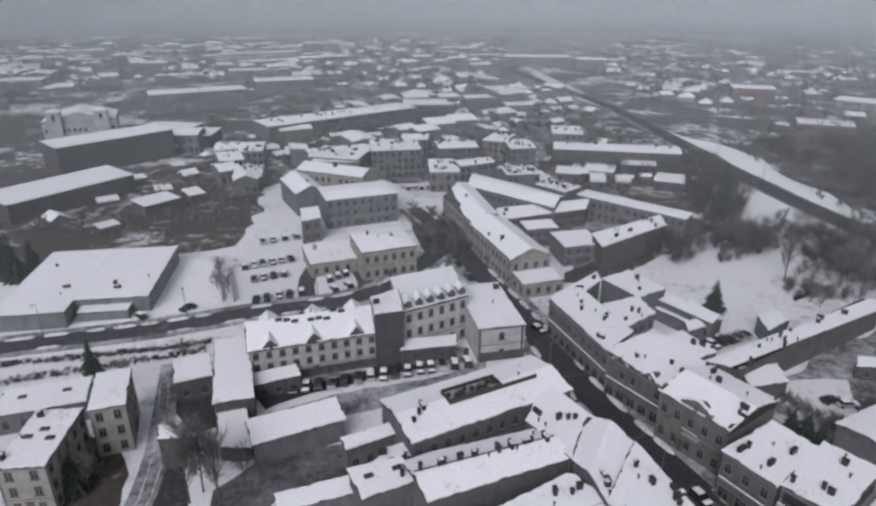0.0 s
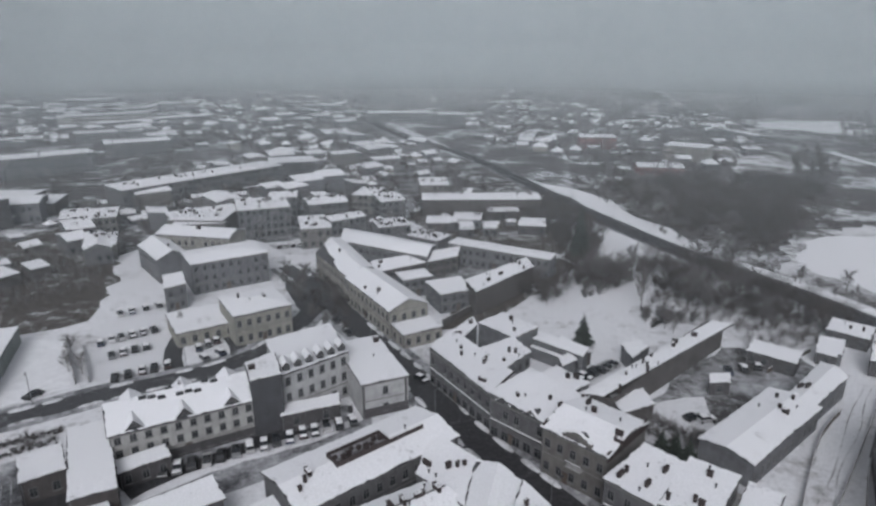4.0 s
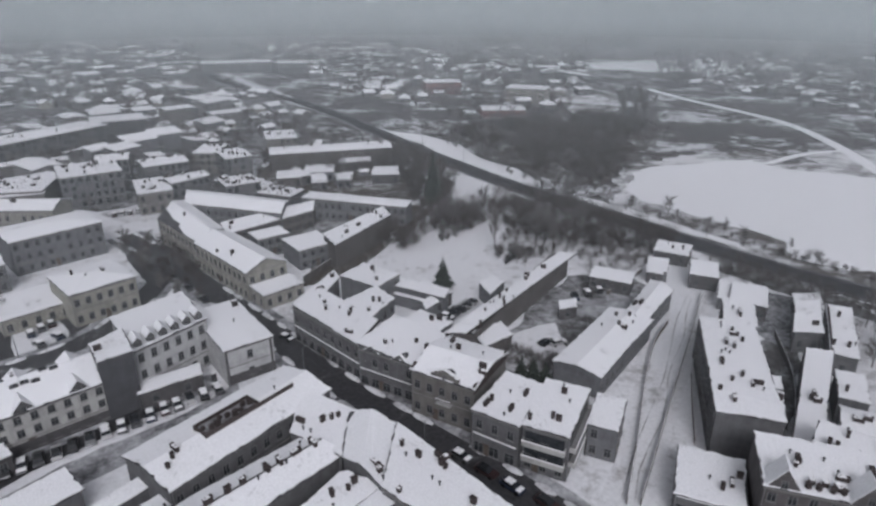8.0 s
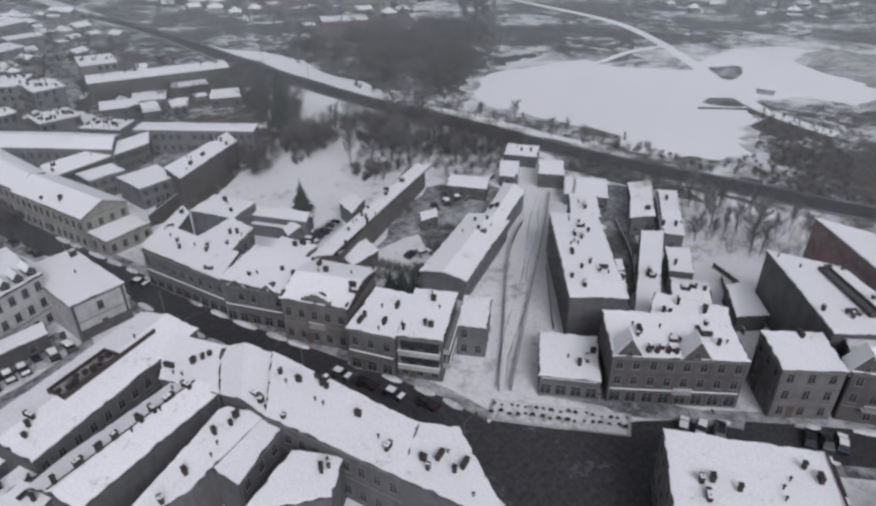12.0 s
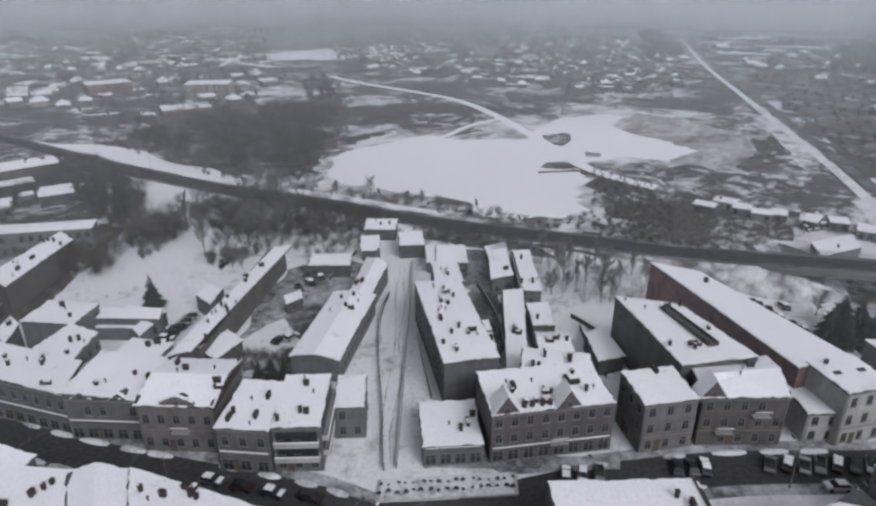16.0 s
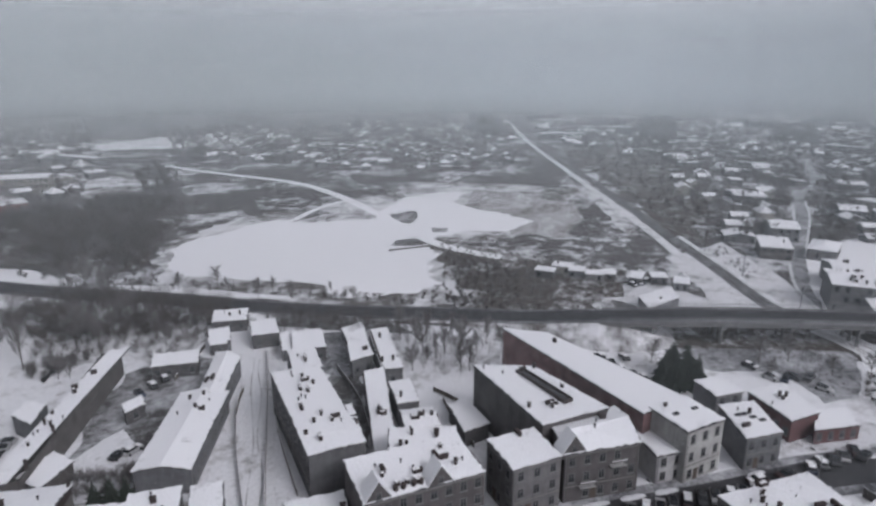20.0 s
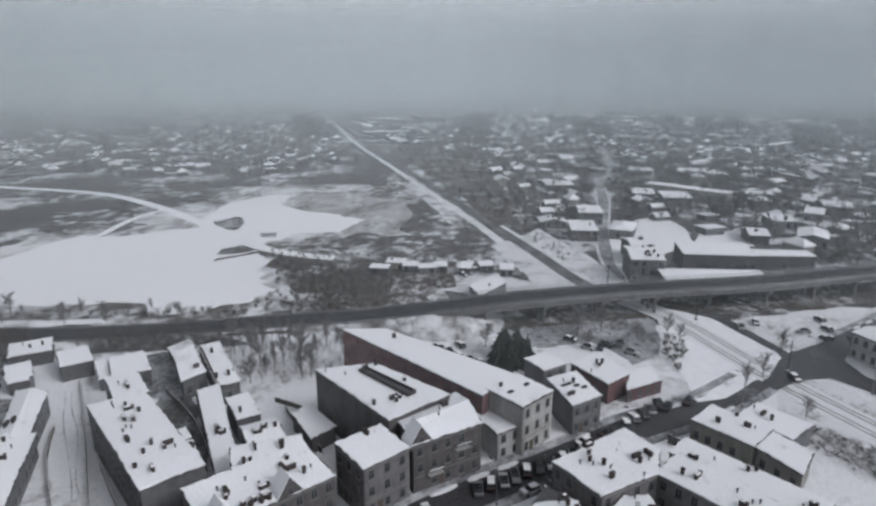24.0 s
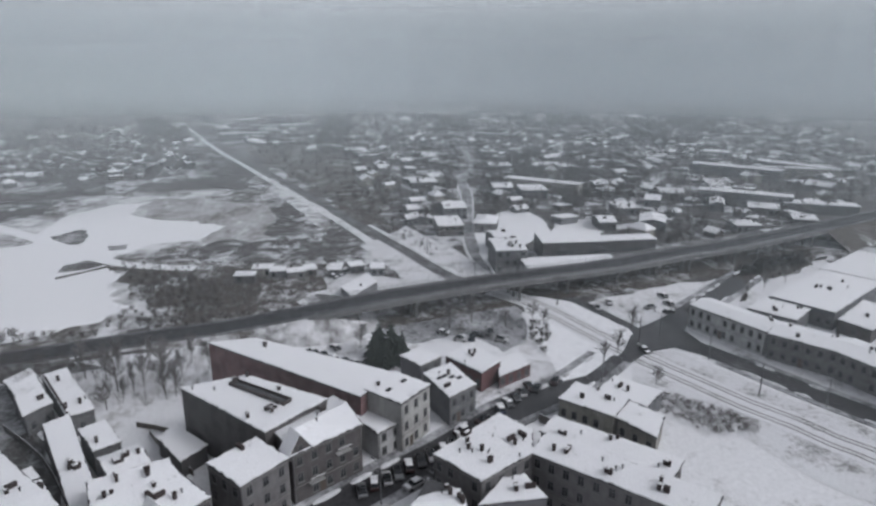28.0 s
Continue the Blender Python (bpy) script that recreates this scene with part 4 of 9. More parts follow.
road("town_street", "slushy town street curving between old houses", [(3.6, 246.2), (19.0, 273.8), (33.5, 306.4), (48.3, 351.3), (61.6, 408.0), (63.3, 463.5), (59.7, 570.0), (56.0, 679.1)], 7.5, 0.064, "town_slush")[1]
sheet("street_triangle", [(-10.6, 216.9), (4.9, 208.4), (12.0, 181.1), (16.0, 160.0), (8.8, 153.6), (3.4, 169.5), (-3.0, 174.7), (-8.2, 194.1)], 0.069, "wet_asphalt", "wet asphalt where two streets meet under trees", ragged=1, step=3, category="road")
road("forecourt_road", "asphalt drive round the forecourt", [(-32.4, 141.2), (-35.6, 152.5), (-36.1, 165.4), (-30.8, 172.8)], 4.5, 0.066, "wet_asphalt")
road("forecourt_road", "asphalt drive round the forecourt", [(-19.7, 148.1), (-19.8, 156.0), (-23.2, 165.4)], 4.5, 0.067, "wet_asphalt")
for line in (lane_line, left_lane_line):
    for o, seed_ in ((-0.9, 3.0), (0.8, 7.0)):
        run_line = [p + Vector((noise.noise((p.x * 0.08, seed_, 0)) * 1.3, noise.noise((p.y * 0.08, seed_, 5)) * 1.3, 0)) for p in line[1:-1]]
        tagged(new("wheel_track", band(run_line, -(o - 0.11), o + 0.11, 0.062, 0.02).mesh("wheel_track", "rut_snow")), "faint wheel rut pressed into the snow", "rut", "", "structure")
sheet("plaza_lot", [(-17.5, 249.7), (-5.3, 251.4), (9.3, 248.7), (1.0, 231.4), (-9.5, 234.8)], 0.05, "packed_snow", "small snowy square with parked cars", category="car park")
for pts, lab in (([(201.7, -46.7), (192.9, -62.6), (168.4, -72.0), (164.0, -72.3), (152.5, -63.6), (139.6, -51.0), (137.6, -43.4), (149.9, -43.9), (168.4, -42.9)], "clean snow between the bridge and the crossing"), ([(145.2, -64.8), (151.2, -70.7), (153.3, -80.1), (142.8, -85.4), (129.0, -93.0), (116.2, -99.6), (100.7, -108.5), (78.4, -93.1), (91.6, -81.6), (109.0, -74.6), (120.0, -67.1), (130.1, -59.3)], "clean snow beside the railway"), ([(129.0, 365.0), (135.7, 340.7), (147.4, 320.3), (153.3, 291.5), (149.4, 255.5), (153.8, 237.7), (152.2, 215.2), (145.1, 204.8), (141.6, 223.0), (139.6, 249.0), (135.6, 269.5), (136.4, 303.9), (131.4, 326.6), (128.0, 362.0)], "broad snowy verge of the main road"), ([(153.0, 194.0), (161.2, 170.7), (165.5, 146.7), (169.2, 125.9), (165.6, 121.5), (160.5, 138.2), (157.2, 158.2), (151.5, 180.9)], "narrow snowy strip between the road and the field"), ([(307.3, -46.5), (346.9, -77.7), (314.5, -84.0), (283.3, -81.4), (261.7, -59.5), (233.7, -48.0), (223.7, -51.4), (223.4, -41.8), (253.7, -41.1)], "clean snow in the bend of a street"), ([(310.4, -91.6), (309.6, -111.1), (282.3, -106.4), (281.3, -78.2)], "snow on a factory yard"), ([(305.0, -12.2), (254.0, -32.9), (222.1, -40.5), (211.8, -11.7), (269.1, 10.1), (283.4, 0.2)], "drifted snow beside the tracks")):
    sheet("snow_cover", pts, 0.1, "packed_snow" if "tracks" in lab or "railway" in lab else "snow_field", lab, ragged=1.5, step=4, category="snow")
sheet("rough_ground", [(-156.4, 212.3), (-146.2, 220.6), (-132.2, 249.3), (-121.7, 285.2), (-103.3, 294.4), (-76.5, 251.9), (-67.5, 210.7), (-70.6, 187.3), (-106.0, 179.2), (-131.3, 173.0)], 0.037, "scrub", "overgrown brown waste ground between sheds", ragged=6, step=4, category="scrub")
sheet("rough_ground", [(33.4, 155.2), (41.3, 155.5), (59.3, 168.3), (82.9, 185.3), (93.4, 199.7), (91.0, 208.6), (77.0, 200.5), (48.5, 178.9)], 0.055, "scrub", "dark trodden lane below a yard wall", ragged=2, step=3, category="scrub")
sheet("parking_apron", [(-36.9, 121.3), (-31.5, 119.6), (-16.8, 117.1), (0.5, 121.1), (5.2, 115.5), (-13.0, 109.8), (-29.8, 105.9), (-34.3, 105.3)], 0.05, "grey_slush", "slushy asphalt apron with parked cars", ragged=1, step=3, category="car park")
sheet("snow_cover", [(83.3, 695.3), (91.9, 705.6), (112.9, 506.7), (126.4, 402.5), (120.7, 393.1), (103.0, 481.3)], 0.1, "packed_snow", "snowy strip along the main road", ragged=1.5, step=4, category="snow")
sheet("dark_yard", [(-49.9, 87.8), (-45.7, 90.3), (-41.3, 80.3), (-36.0, 69.0), (-43.8, 69.0)], 0.058, "wet_asphalt", "bare wet asphalt yard beside a lane", ragged=0.8, step=3, category="yard")
sheet("muddy_court", [(-35.7, 77.9), (-31.5, 84.0), (-18.2, 89.3), (-13.8, 90.0), (-14.5, 80.1), (-25.1, 76.4), (-28.2, 69.0), (-34.8, 69.0)], 0.056, "grey_slush", "muddy grey courtyard behind low stores", ragged=1.5, step=3, category="yard")
sheet("snow_cover", [(295.0, 400.0), (355.2, 409.2), (324.8, 348.8), (255.8, 322.3)], 0.1, "patchy_snow", "clean snow on a school ground", ragged=2, step=4, category="snow")
sheet("old_town_ground", [(-112.9, 381.9), (-57.1, 438.4), (11.0, 546.1), (104.7, 550.0), (105.9, 403.4), (65.5, 320.4), (31.9, 250.5), (15.2, 265.0), (-17.5, 251.5), (-63.6, 283.4), (-92.2, 302.0)], 0.028, "town_slush", "dark trodden slush between the old town houses", ragged=4, step=5, category="ground")
sheet("garden_scrub", [(-59.5, 74.9), (-65.2, 88.5), (-64.6, 93.1), (-55.8, 88.5), (-51.7, 81.6), (-48.3, 69.0), (-57.8, 69.0)], 0.05, "scrub", "overgrown dark garden beside a lane", ragged=1.5, step=3, category="scrub")
# asphalt strip; its darkness also paints the shade beside the terrace
sheet("front_strip", [(-36.8, 105.2), (-26.1, 110.7), (-11.4, 116.5), (6.4, 121.8), (6.8, 117.6), (-10.9, 110.7), (-24.9, 104.2), (-33.5, 98.8)], 0.06, "wet_asphalt", "wet asphalt along the terrace front, dark partly as painted shade", ragged=0.8, step=3, category="road")
for pts, lab in (([(186.0, -119.3), (204.2, -134.2), (211.2, -149.5), (221.4, -168.9), (244.2, -183.8), (235.2, -153.0), (216.4, -130.4), (209.4, -133.0)], "dark brown brushy ground by the station"), ([(210.7, -84.4), (218.3, -109.2), (230.3, -138.2), (251.3, -186.1), (227.4, -169.6), (212.6, -134.9), (211.1, -114.5), (201.1, -89.0)], "bare brown ground beside the bridge")):
    sheet("brush_ground", pts, 0.108, "scrub", lab, ragged=2, step=3, category="scrub")
sheet("garden_plot", [(120.0, 81.4), (124.6, 81.3), (128.1, 76.1), (119.4, 69.6), (97.9, 56.5), (101.1, 61.3), (109.1, 66.4), (112.0, 73.1)], 0.05, "town_slush", "trampled grey garden behind the tenement", ragged=1.2, step=2, category="yard")
sheet("dirt_yard", [(144.6, 98.5), (148.4, 93.2), (135.4, 83.5), (126.4, 75.3), (123.2, 80.5), (124.5, 86.1)], 0.055, "slushy_road", "dark wet yard beside a cottage", ragged=1.0, step=2, category="yard")
sheet("dirt_yard", [(130.2, 73.1), (126.5, 68.0), (120.6, 63.1), (108.3, 56.5), (103.0, 52.0), (96.4, 53.3), (106.4, 58.8), (116.2, 64.7)], 0.06, "slushy_road", "dark wet passage between yard houses", ragged=0.6, step=2, category="yard")
# two dark sheets paint the shade along the terrace foot and canopy
sheet("terrace_yard", [(-30.0, 115.6), (-29.1, 105.9), (-13.9, 113.0), (-14.7, 120.3)], 0.072, "slushy_road", "paving before the terrace, darkened for the shade at its foot", ragged=0.5, step=2, category="yard")
sheet("terrace_yard", [(-8.0, 119.0), (-7.1, 114.2), (6.1, 115.8), (5.8, 122.3)], 0.072, "slushy_road", "paving below the canopy, darkened for the shade under it", ragged=0.4, step=2, category="yard")
sheet("inner_court", [(30.8, 238.8), (52.7, 245.4), (79.2, 217.4), (67.9, 190.2), (46.0, 175.9), (35.6, 185.8)], 0.056, "town_slush", "trodden grey courtyard behind the yellow house", ragged=1.5, step=3, category="yard")
sheet("depot_yard", [(44.8, 276.7), (75.1, 290.7), (112.1, 273.4), (107.9, 234.9), (93.6, 212.8), (72.0, 231.5), (52.7, 245.4)], 0.052, "scrub", "rough dark ground round the depot sheds", ragged=3, step=3, category="yard")
sheet("court_snow", [(66.6, 108.4), (83.9, 109.2), (79.6, 98.8), (69.7, 90.1), (63.2, 96.5)], 0.056, "park_snow", "trodden snow in the muddy courtyard", ragged=1.5, step=2, category="snow")
sheet("brush_floor", [(116.6, 182.8), (142.4, 137.7), (132.4, 127.3), (117.2, 122.7), (108.6, 125.8), (113.8, 139.9), (103.9, 145.5), (90.3, 145.9)], 0.058, "patchy_snow", "leaf litter and thin snow under brush", ragged=2, step=2, category="scrub")
sheet("verge_scrub", [(159.8, 124.6), (163.3, 88.5), (155.5, 71.0), (152.5, 84.1), (149.7, 93.9), (147.7, 100.1), (144.4, 113.9)], 0.06, "town_slush", "dull slushy grass below the road bank", ragged=1.5, step=2, category="scrub")
sheet("back_yard", [(180.9, 9.4), (193.3, -6.4), (199.2, -30.7), (186.9, -45.1), (161.0, -40.3), (155.2, -32.1), (168.3, -23.3), (163.0, -7.9), (167.3, 0.8)], 0.054, "slushy_road", "muddy slushy yard behind the brick hall", ragged=2, step=3, category="yard")
sheet("shop_forecourt", [(67.4, 53.8), (73.2, 43.5), (86.5, 25.8), (83.5, 24.7), (71.1, 39.1), (70.9, 41.7), (63.9, 50.9)], 0.066, "slushy_road", "slushy pavement before the shops", ragged=0.6, step=2, category="pavement")
# darker slush colour paints the building shade over this lot
sheet("parking_lot", [(-33.3, 98.3), (-20.4, 104.0), (-2.8, 109.9), (7.3, 114.9), (10.7, 117.6), (10.4, 113.2), (-2.7, 104.8), (-9.1, 100.8), (-19.3, 96.8), (-31.7, 92.1)], 0.052, "slushy_road", "slushy trodden snow on a parking lot, toned darker for shade", ragged=1, step=3, category="car park")
sheet("shed_ground", [(47.3, 285.0), (73.4, 330.4), (124.2, 312.5), (122.2, 267.7), (101.0, 238.5), (69.4, 254.9)], 0.057, "scrub", "dark trodden ground between sheds", ragged=3, step=4, category="ground")
for pts, mat in (([(234.7, 122.0), (250.1, 107.9), (246.5, 106.3), (232.2, 120.5)], "scrub"), ([(250.9, 126.0), (261.5, 116.6), (253.0, 108.7), (243.8, 114.1), (241.1, 123.9)], "town_slush"), ([(310.2, 204.5), (313.3, 194.2), (301.4, 183.4), (295.3, 167.0), (284.8, 162.7), (283.4, 175.6), (292.2, 193.5)], "patchy_snow")):
    sheet("bare_patch", pts, 0.075, mat, "bare scraped patch in the snowfield", ragged=1.2, step=2, category="scrub")
rim_c = [sum(p[k] for p in [(252.6, 104.5), (243.4, 21.3), (188.3, 30.8), (176.1, 62.7), (210.3, 82.1)]) / len([(252.6, 104.5), (243.4, 21.3), (188.3, 30.8), (176.1, 62.7), (210.3, 82.1)]) for k in (0, 1)]
sheet("scrub_rim", [(rim_c[0] + (x - rim_c[0]) * 1.16, rim_c[1] + (y - rim_c[1]) * 1.16) for x, y in [(252.6, 104.5), (243.4, 21.3), (188.3, 30.8), (176.1, 62.7), (210.3, 82.1)]], 0.046, "patchy_snow", "thin patchy snow fading into scrubland", ragged=8, step=3, category="field")


# ---- houses near the drone ----
building("front_tenement", "plastered courtyard tenement with recessed roof terrace", -4.1, 79.2, 27.3, 31.2, 12.3, 8.5, roof="gable", rise=1.3, wall="plaster", storeys=2, sides="A", chim=3, well=2)
building("court_house", "plastered court house with chimneys along a snowy ridge", -1.3, 67.6, 22.4, 24.0, 8.7, 8.0, (21.4, 7.8), (-1.1, 9.5), roof="gable", rise=1.2, wall="plaster", storeys=2, sides="", chim=8, ridge=1)
building("court_house", "lower court house end under snow", -10.6, 68.3, 26.1, 10.0, 5.5, 7.8, (7.7, 5.1), (-0.1, 5.7), roof="mono", rise=0.5, wall="plaster", storeys=2, sides="", chim=1, skylights=2)
building("roofed_corner", "corner street house with snow-covered roof", 14.5, 84.8, -57.6, 10.6, 10.9, 8.5, (4.6, 9.4), (-6.4, 9.8), roof="flat", rise=0.4, wall="plaster", storeys=2, sides="C", chim=4)
building("gabled_street_house", "street house with a shallow snowy gable", 20.3, 75.0, -70.6, 8.9, 12.3, 8.9, (-0.2, 10.7), (-8.4, 7.7), roof="gabley", rise=1.3, wall="plaster", storeys=2, sides="C", chim=2)
building("long_street_house", "long street house with scattered chimneys on a snowy roof", 23.2, 66.3, -68.4, 22.6, 10.5, 9.2, (20.0, 8.8), (-8.3, 11.0), roof="flat", rise=0.4, wall="plaster", storeys=2, sides="AC", chim=9)
building("junction_house", "blunt corner house at the junction with snowy roof", 31.5, 45.3, -67.7, 15.2, 12.1, 9.1, (2.9, 10.9), (-2.5, 9.1), roof="flat", rise=0.3, wall="plaster", storeys=2, sides="BC", chim=5)
building("court_wing", "courtyard wing with a row of chimneys and snow", -1.0, 61.0, 5.7, 11.5, 18.0, 7.5, (25.0, 4.3), (21.2, 9.5), roof="mono", rise=0.5, wall="plaster", storeys=2, sides="", chim=5)
building("court_wing", "short courtyard wing with snowy roof", 14.1, 64.1, -71.1, 4.9, 9.7, 7.3, (3.2, 9.2), (-0.6, 10.2), roof="mono", rise=0.4, wall="plaster", storeys=2, sides="B")
building("court_wing", "low courtyard wing with snowy roof", 13.9, 54.9, -25.3, 11.1, 8.1, 7.0, (13.4, 5.5), (6.7, 8.3), roof="flat", rise=0.4, wall="plaster", storeys=2, sides="", chim=2)
building("low_store", "low grey yard store with snowy roof", -10.1, 78.2, -44.3, 7.0, 4.8, 5.5, roof="flat", wall="grey", storeys=1, sides="", chim=2)
building("street_house", "long plastered street house with shops and snowy roof", 33.5, 105.7, 44.9, 10.4, 23.1, 8.5, (20.1, 20.4), (10.2, 21.6), fire="A", roof="flat", rise=0.5, wall="plaster", storeys=2, sides="D", shops=1, chim=5)
building("back_wing", "grey back wing with snowy flat roof", 38.8, 115.8, 37.9, 11.7, 9.1, 8.0, (15.1, 7.1), (5.3, 9.4), roof="flat", wall="grey", storeys=2, sides="A", chim=3)
building("back_wing", "grey rear wing with snowy flat roof", 46.9, 131.5, 31.4, 9.3, 11.7, 7.5, roof="flat", wall="grey", storeys=2, sides="A", chim=2)
building("hut", "grey courtyard shed under snow", 55.7, 122.1, 25.2, 4.7, 3.2, 4.0, (6.2, 3.0), (2.0, 2.7), roof="mono", rise=0.3, wall="grey", storeys=1, sides="")
building("hut", "narrow brown courtyard shed under snow", 62.4, 126.9, 23.6, 3.8, 9.9, 3.5, roof="mono", rise=0.3, wall="brown", storeys=1, sides="")
building("hut", "square grey courtyard store under snow", 73.6, 122.3, 33.4, 8.4, 5.2, 4.0, (9.9, 4.5), (3.8, 5.0), roof="flat", wall="grey", storeys=1, sides="")
building("hut", "dark walled garage with a snowy edge", -46.0, 83.3, 4.0, 4.0, 2.7, 6.0, (3.1, 2.4), (-0.8, 2.9), roof="flat", wall="dark", storeys=2, sides="")
building("hut", "brown lean-to shed with snow", 60.3, 101.6, 12.4, 8.2, 5.5, 3.5, (9.6, 5.1), (1.6, 5.5), roof="mono", rise=0.4, wall="brown", storeys=1, sides="")
building("hut", "small dark kiosk with snowy roof", 85.7, 109.6, -12.1, 4.7, 3.6, 3.0, (6.0, 3.6), (1.4, 3.3), roof="flat", wall="dark", storeys=1, sides="A")
building("shed", "dark open-fronted shed with snowy roof", 103.8, 121.1, -51.7, 10.9, 6.4, 3.5, roof="mono", rise=0.4, wall="dark", storeys=1, sides="A")
building("shed", "dark allotment shed with snow", 120.6, 117.4, -48.3, 4.3, 7.1, 3.0, roof="flat", wall="dark", storeys=1, sides="A")
building("large_tenement", "large taupe tenement with many roof vents in snow", 53.4, 20.2, -51.6, 20.4, 12.5, 10.0, fire="B", roof="flat", rise=0.4, wall="taupe", storeys=3, sides="CD", chim=7)
building("rear_wing", "taupe rear wing under snow", 75.3, -1.1, -68.9, 11.7, 10.4, 9.0, (13.6, 6.3), (10.1, 11.0), roof="gable", rise=0.8, wall="taupe", storeys=3, sides="", chim=3)
building("corner_tenement", "corner tenement with snow-covered roof and vents", 86.6, -15.1, -55.5, 12.4, 14.1, 10.0, (17.6, 4.8), (16.9, 13.0), roof="flat", rise=0.06, wall="taupe", storeys=3, sides="AC", chim=4)
building("corner_tenement", "blunt street corner tenement with snow-covered roof", 94.7, -8.0, -139.0, 10.8, 14.1, 10.04, (-0.2, 18.3), (-0.1, 7.9), roof="flat", rise=0.06, wall="taupe", storeys=3, sides="ACD", chim=5)
building("yard_shed", "grey yard house with snowy roof", 83.4, -14.3, -85.9, 11.1, 6.0, 8.0, (9.2, 6.0), (5.4, 5.6), roof="flat", wall="grey", storeys=2, sides="", chim=2)
building("street_tenement", "taupe tenement with rows of tall windows and snowy roof", 93.8, -25.0, -131.8, 29.8, 6.1, 10.0, roof="mono", rise=0.8, wall="taupe", storeys=3, sides="A", chim=6)
building("yard_store", "long brown yard store with chimneys and snow", 106.5, -30.3, -131.6, 25.3, 5.9, 6.0, roof="mono", rise=0.4, wall="brown", storeys=1, sides="D", chim=4)
building("small_house", "low yellow house with snowy roof", 120.6, -37.9, -132.9, 12.6, 8.2, 5.0, roof="flat", rise=0.4, wall="yellow", storeys=1, sides="AD", chim=3)
building("small_house", "low cream store with snowy roof", 112.4, -47.9, -147.6, 9.5, 7.8, 4.6, (6.0, 7.7), (-2.8, 6.9), roof="mono", rise=0.3, wall="cream", storeys=1, sides="A")
building("small_house", "low grey outhouse with snowy roof", 125.4, -48.4, -137.2, 11.6, 8.2, 4.0, roof="flat", rise=0.3, wall="grey", storeys=1, sides="A", chim=2)
building("brick_hall", "long red brick hall with snow-covered flat roof", 114.4, 5.0, -32.3, 11.9, 42.5, 11.0, (11.8, 38.4), (4.6, 46.7), roof="flat", wall="brick", storeys=3, sides="", chim=1)
building("office_house", "pale office front house with snowy flat roof", 110.8, -3.0, -39.7, 9.7, 9.4, 11.0, roof="flat", wall="pale", storeys=3, sides="A", chim=1, skylights=2)
building("lean_annex", "white annex with snowy lean-to roof", 108.8, 1.7, -51.1, 6.0, 7.6, 6.0, roof="mono", rise=0.4, wall="white", storeys=2, sides="A")
building("corner_house", "cream plastered house with a snow-covered flat roof", -65.4, 72.8, 5.4, 7.2, 13.5, 9.0, roof="flat", wall="cream", storeys=3, sides="AB", chim=2, skylights=3)
building("tower_house", "cream plastered narrow house with snowy flat roof", -58.1, 86.0, 19.5, 5.6, 11.0, 9.5, roof="flat", wall="cream", storeys=3, sides="AB")
building("long_store", "long low grey store under snow", -79.0, 91.5, 18.8, 14.8, 7.9, 4.0, roof="flat", wall="grey", storeys=1, sides="A", skylights=2)
building("small_store", "small brown store with snowy flat roof", -50.5, 101.3, 22.1, 6.9, 8.2, 4.5, roof="flat", wall="brown", storeys=1, sides="A")
building("workshop", "brown workshop with a long snowy flat roof", -40.3, 93.3, 17.1, 7.0, 22.4, 5.5, roof="flat", wall="brown", storeys=1, sides="AB")
building("shed", "low brown shed under patchy snow", -36.9, 84.9, 0.0, 5.1, 12.5, 3.0, (1.1, 12.1), (-3.8, 11.8), roof="mono", rise=0.4, wall="brown", storeys=1, sides="")
building("terrace_house", "long pale terrace with gabled dormers and snow", -37.5, 106.9, 17.1, 26.0, 12.3, 8.0, roof="gable", rise=3.2, wall="pale", storeys=3, bands=2, sides="A", dormers=3, cross=3, chim=3, skylights=9)
# canopy built as a closed block; dark walls stand for the shade below
building("closed_canopy", "low dark-walled block standing in for a snowy canopy", -35.3, 102.0, 24.1, 8.7, 3.6, 3.5, roof="flat", wall="dark", storeys=1, sides="A")
building("dark_block", "dark slate-clad tall block with snowy roof", -13.1, 114.1, 16.2, 6.1, 8.4, 12.5, (7.1, 9.6), (0.6, 7.2), roof="flat", wall="slate", storeys=4, sides="D", chim=1)
building("bank_house", "white bank house with arched dormers along its eave", -7.4, 118.1, 29.4, 16.2, 15.8, 11.0, (20.4, 14.5), (4.7, 15.9), roof="mansard", rise=2.5, wall="white", storeys=3, sides="AB", dormers=6)
building("annex", "low dark canopy annex with snowy flat roof", -7.9, 114.9, 10.5, 12.1, 3.7, 3.4, (12.7, 3.7), (1.1, 3.7), roof="flat", wall="dark", storeys=1, sides="A", few={"A": 2})
building("white_house", "white plastered house with dark corner bands and snowy roof", 8.6, 115.8, 12.1, 10.3, 20.5, 8.0, roof="flat", wall="white", storeys=2, sides="AB", bands=1, chim=2, few={"A": 1, "B": 2})
building("villa", "pale yellow two-storey villa with snowy roof", -20.4, 156.6, 20.6, 15.3, 15.3, 8.5, roof="hip", rise=1.2, wall="yellow", storeys=2, sides="AB", chim=2)
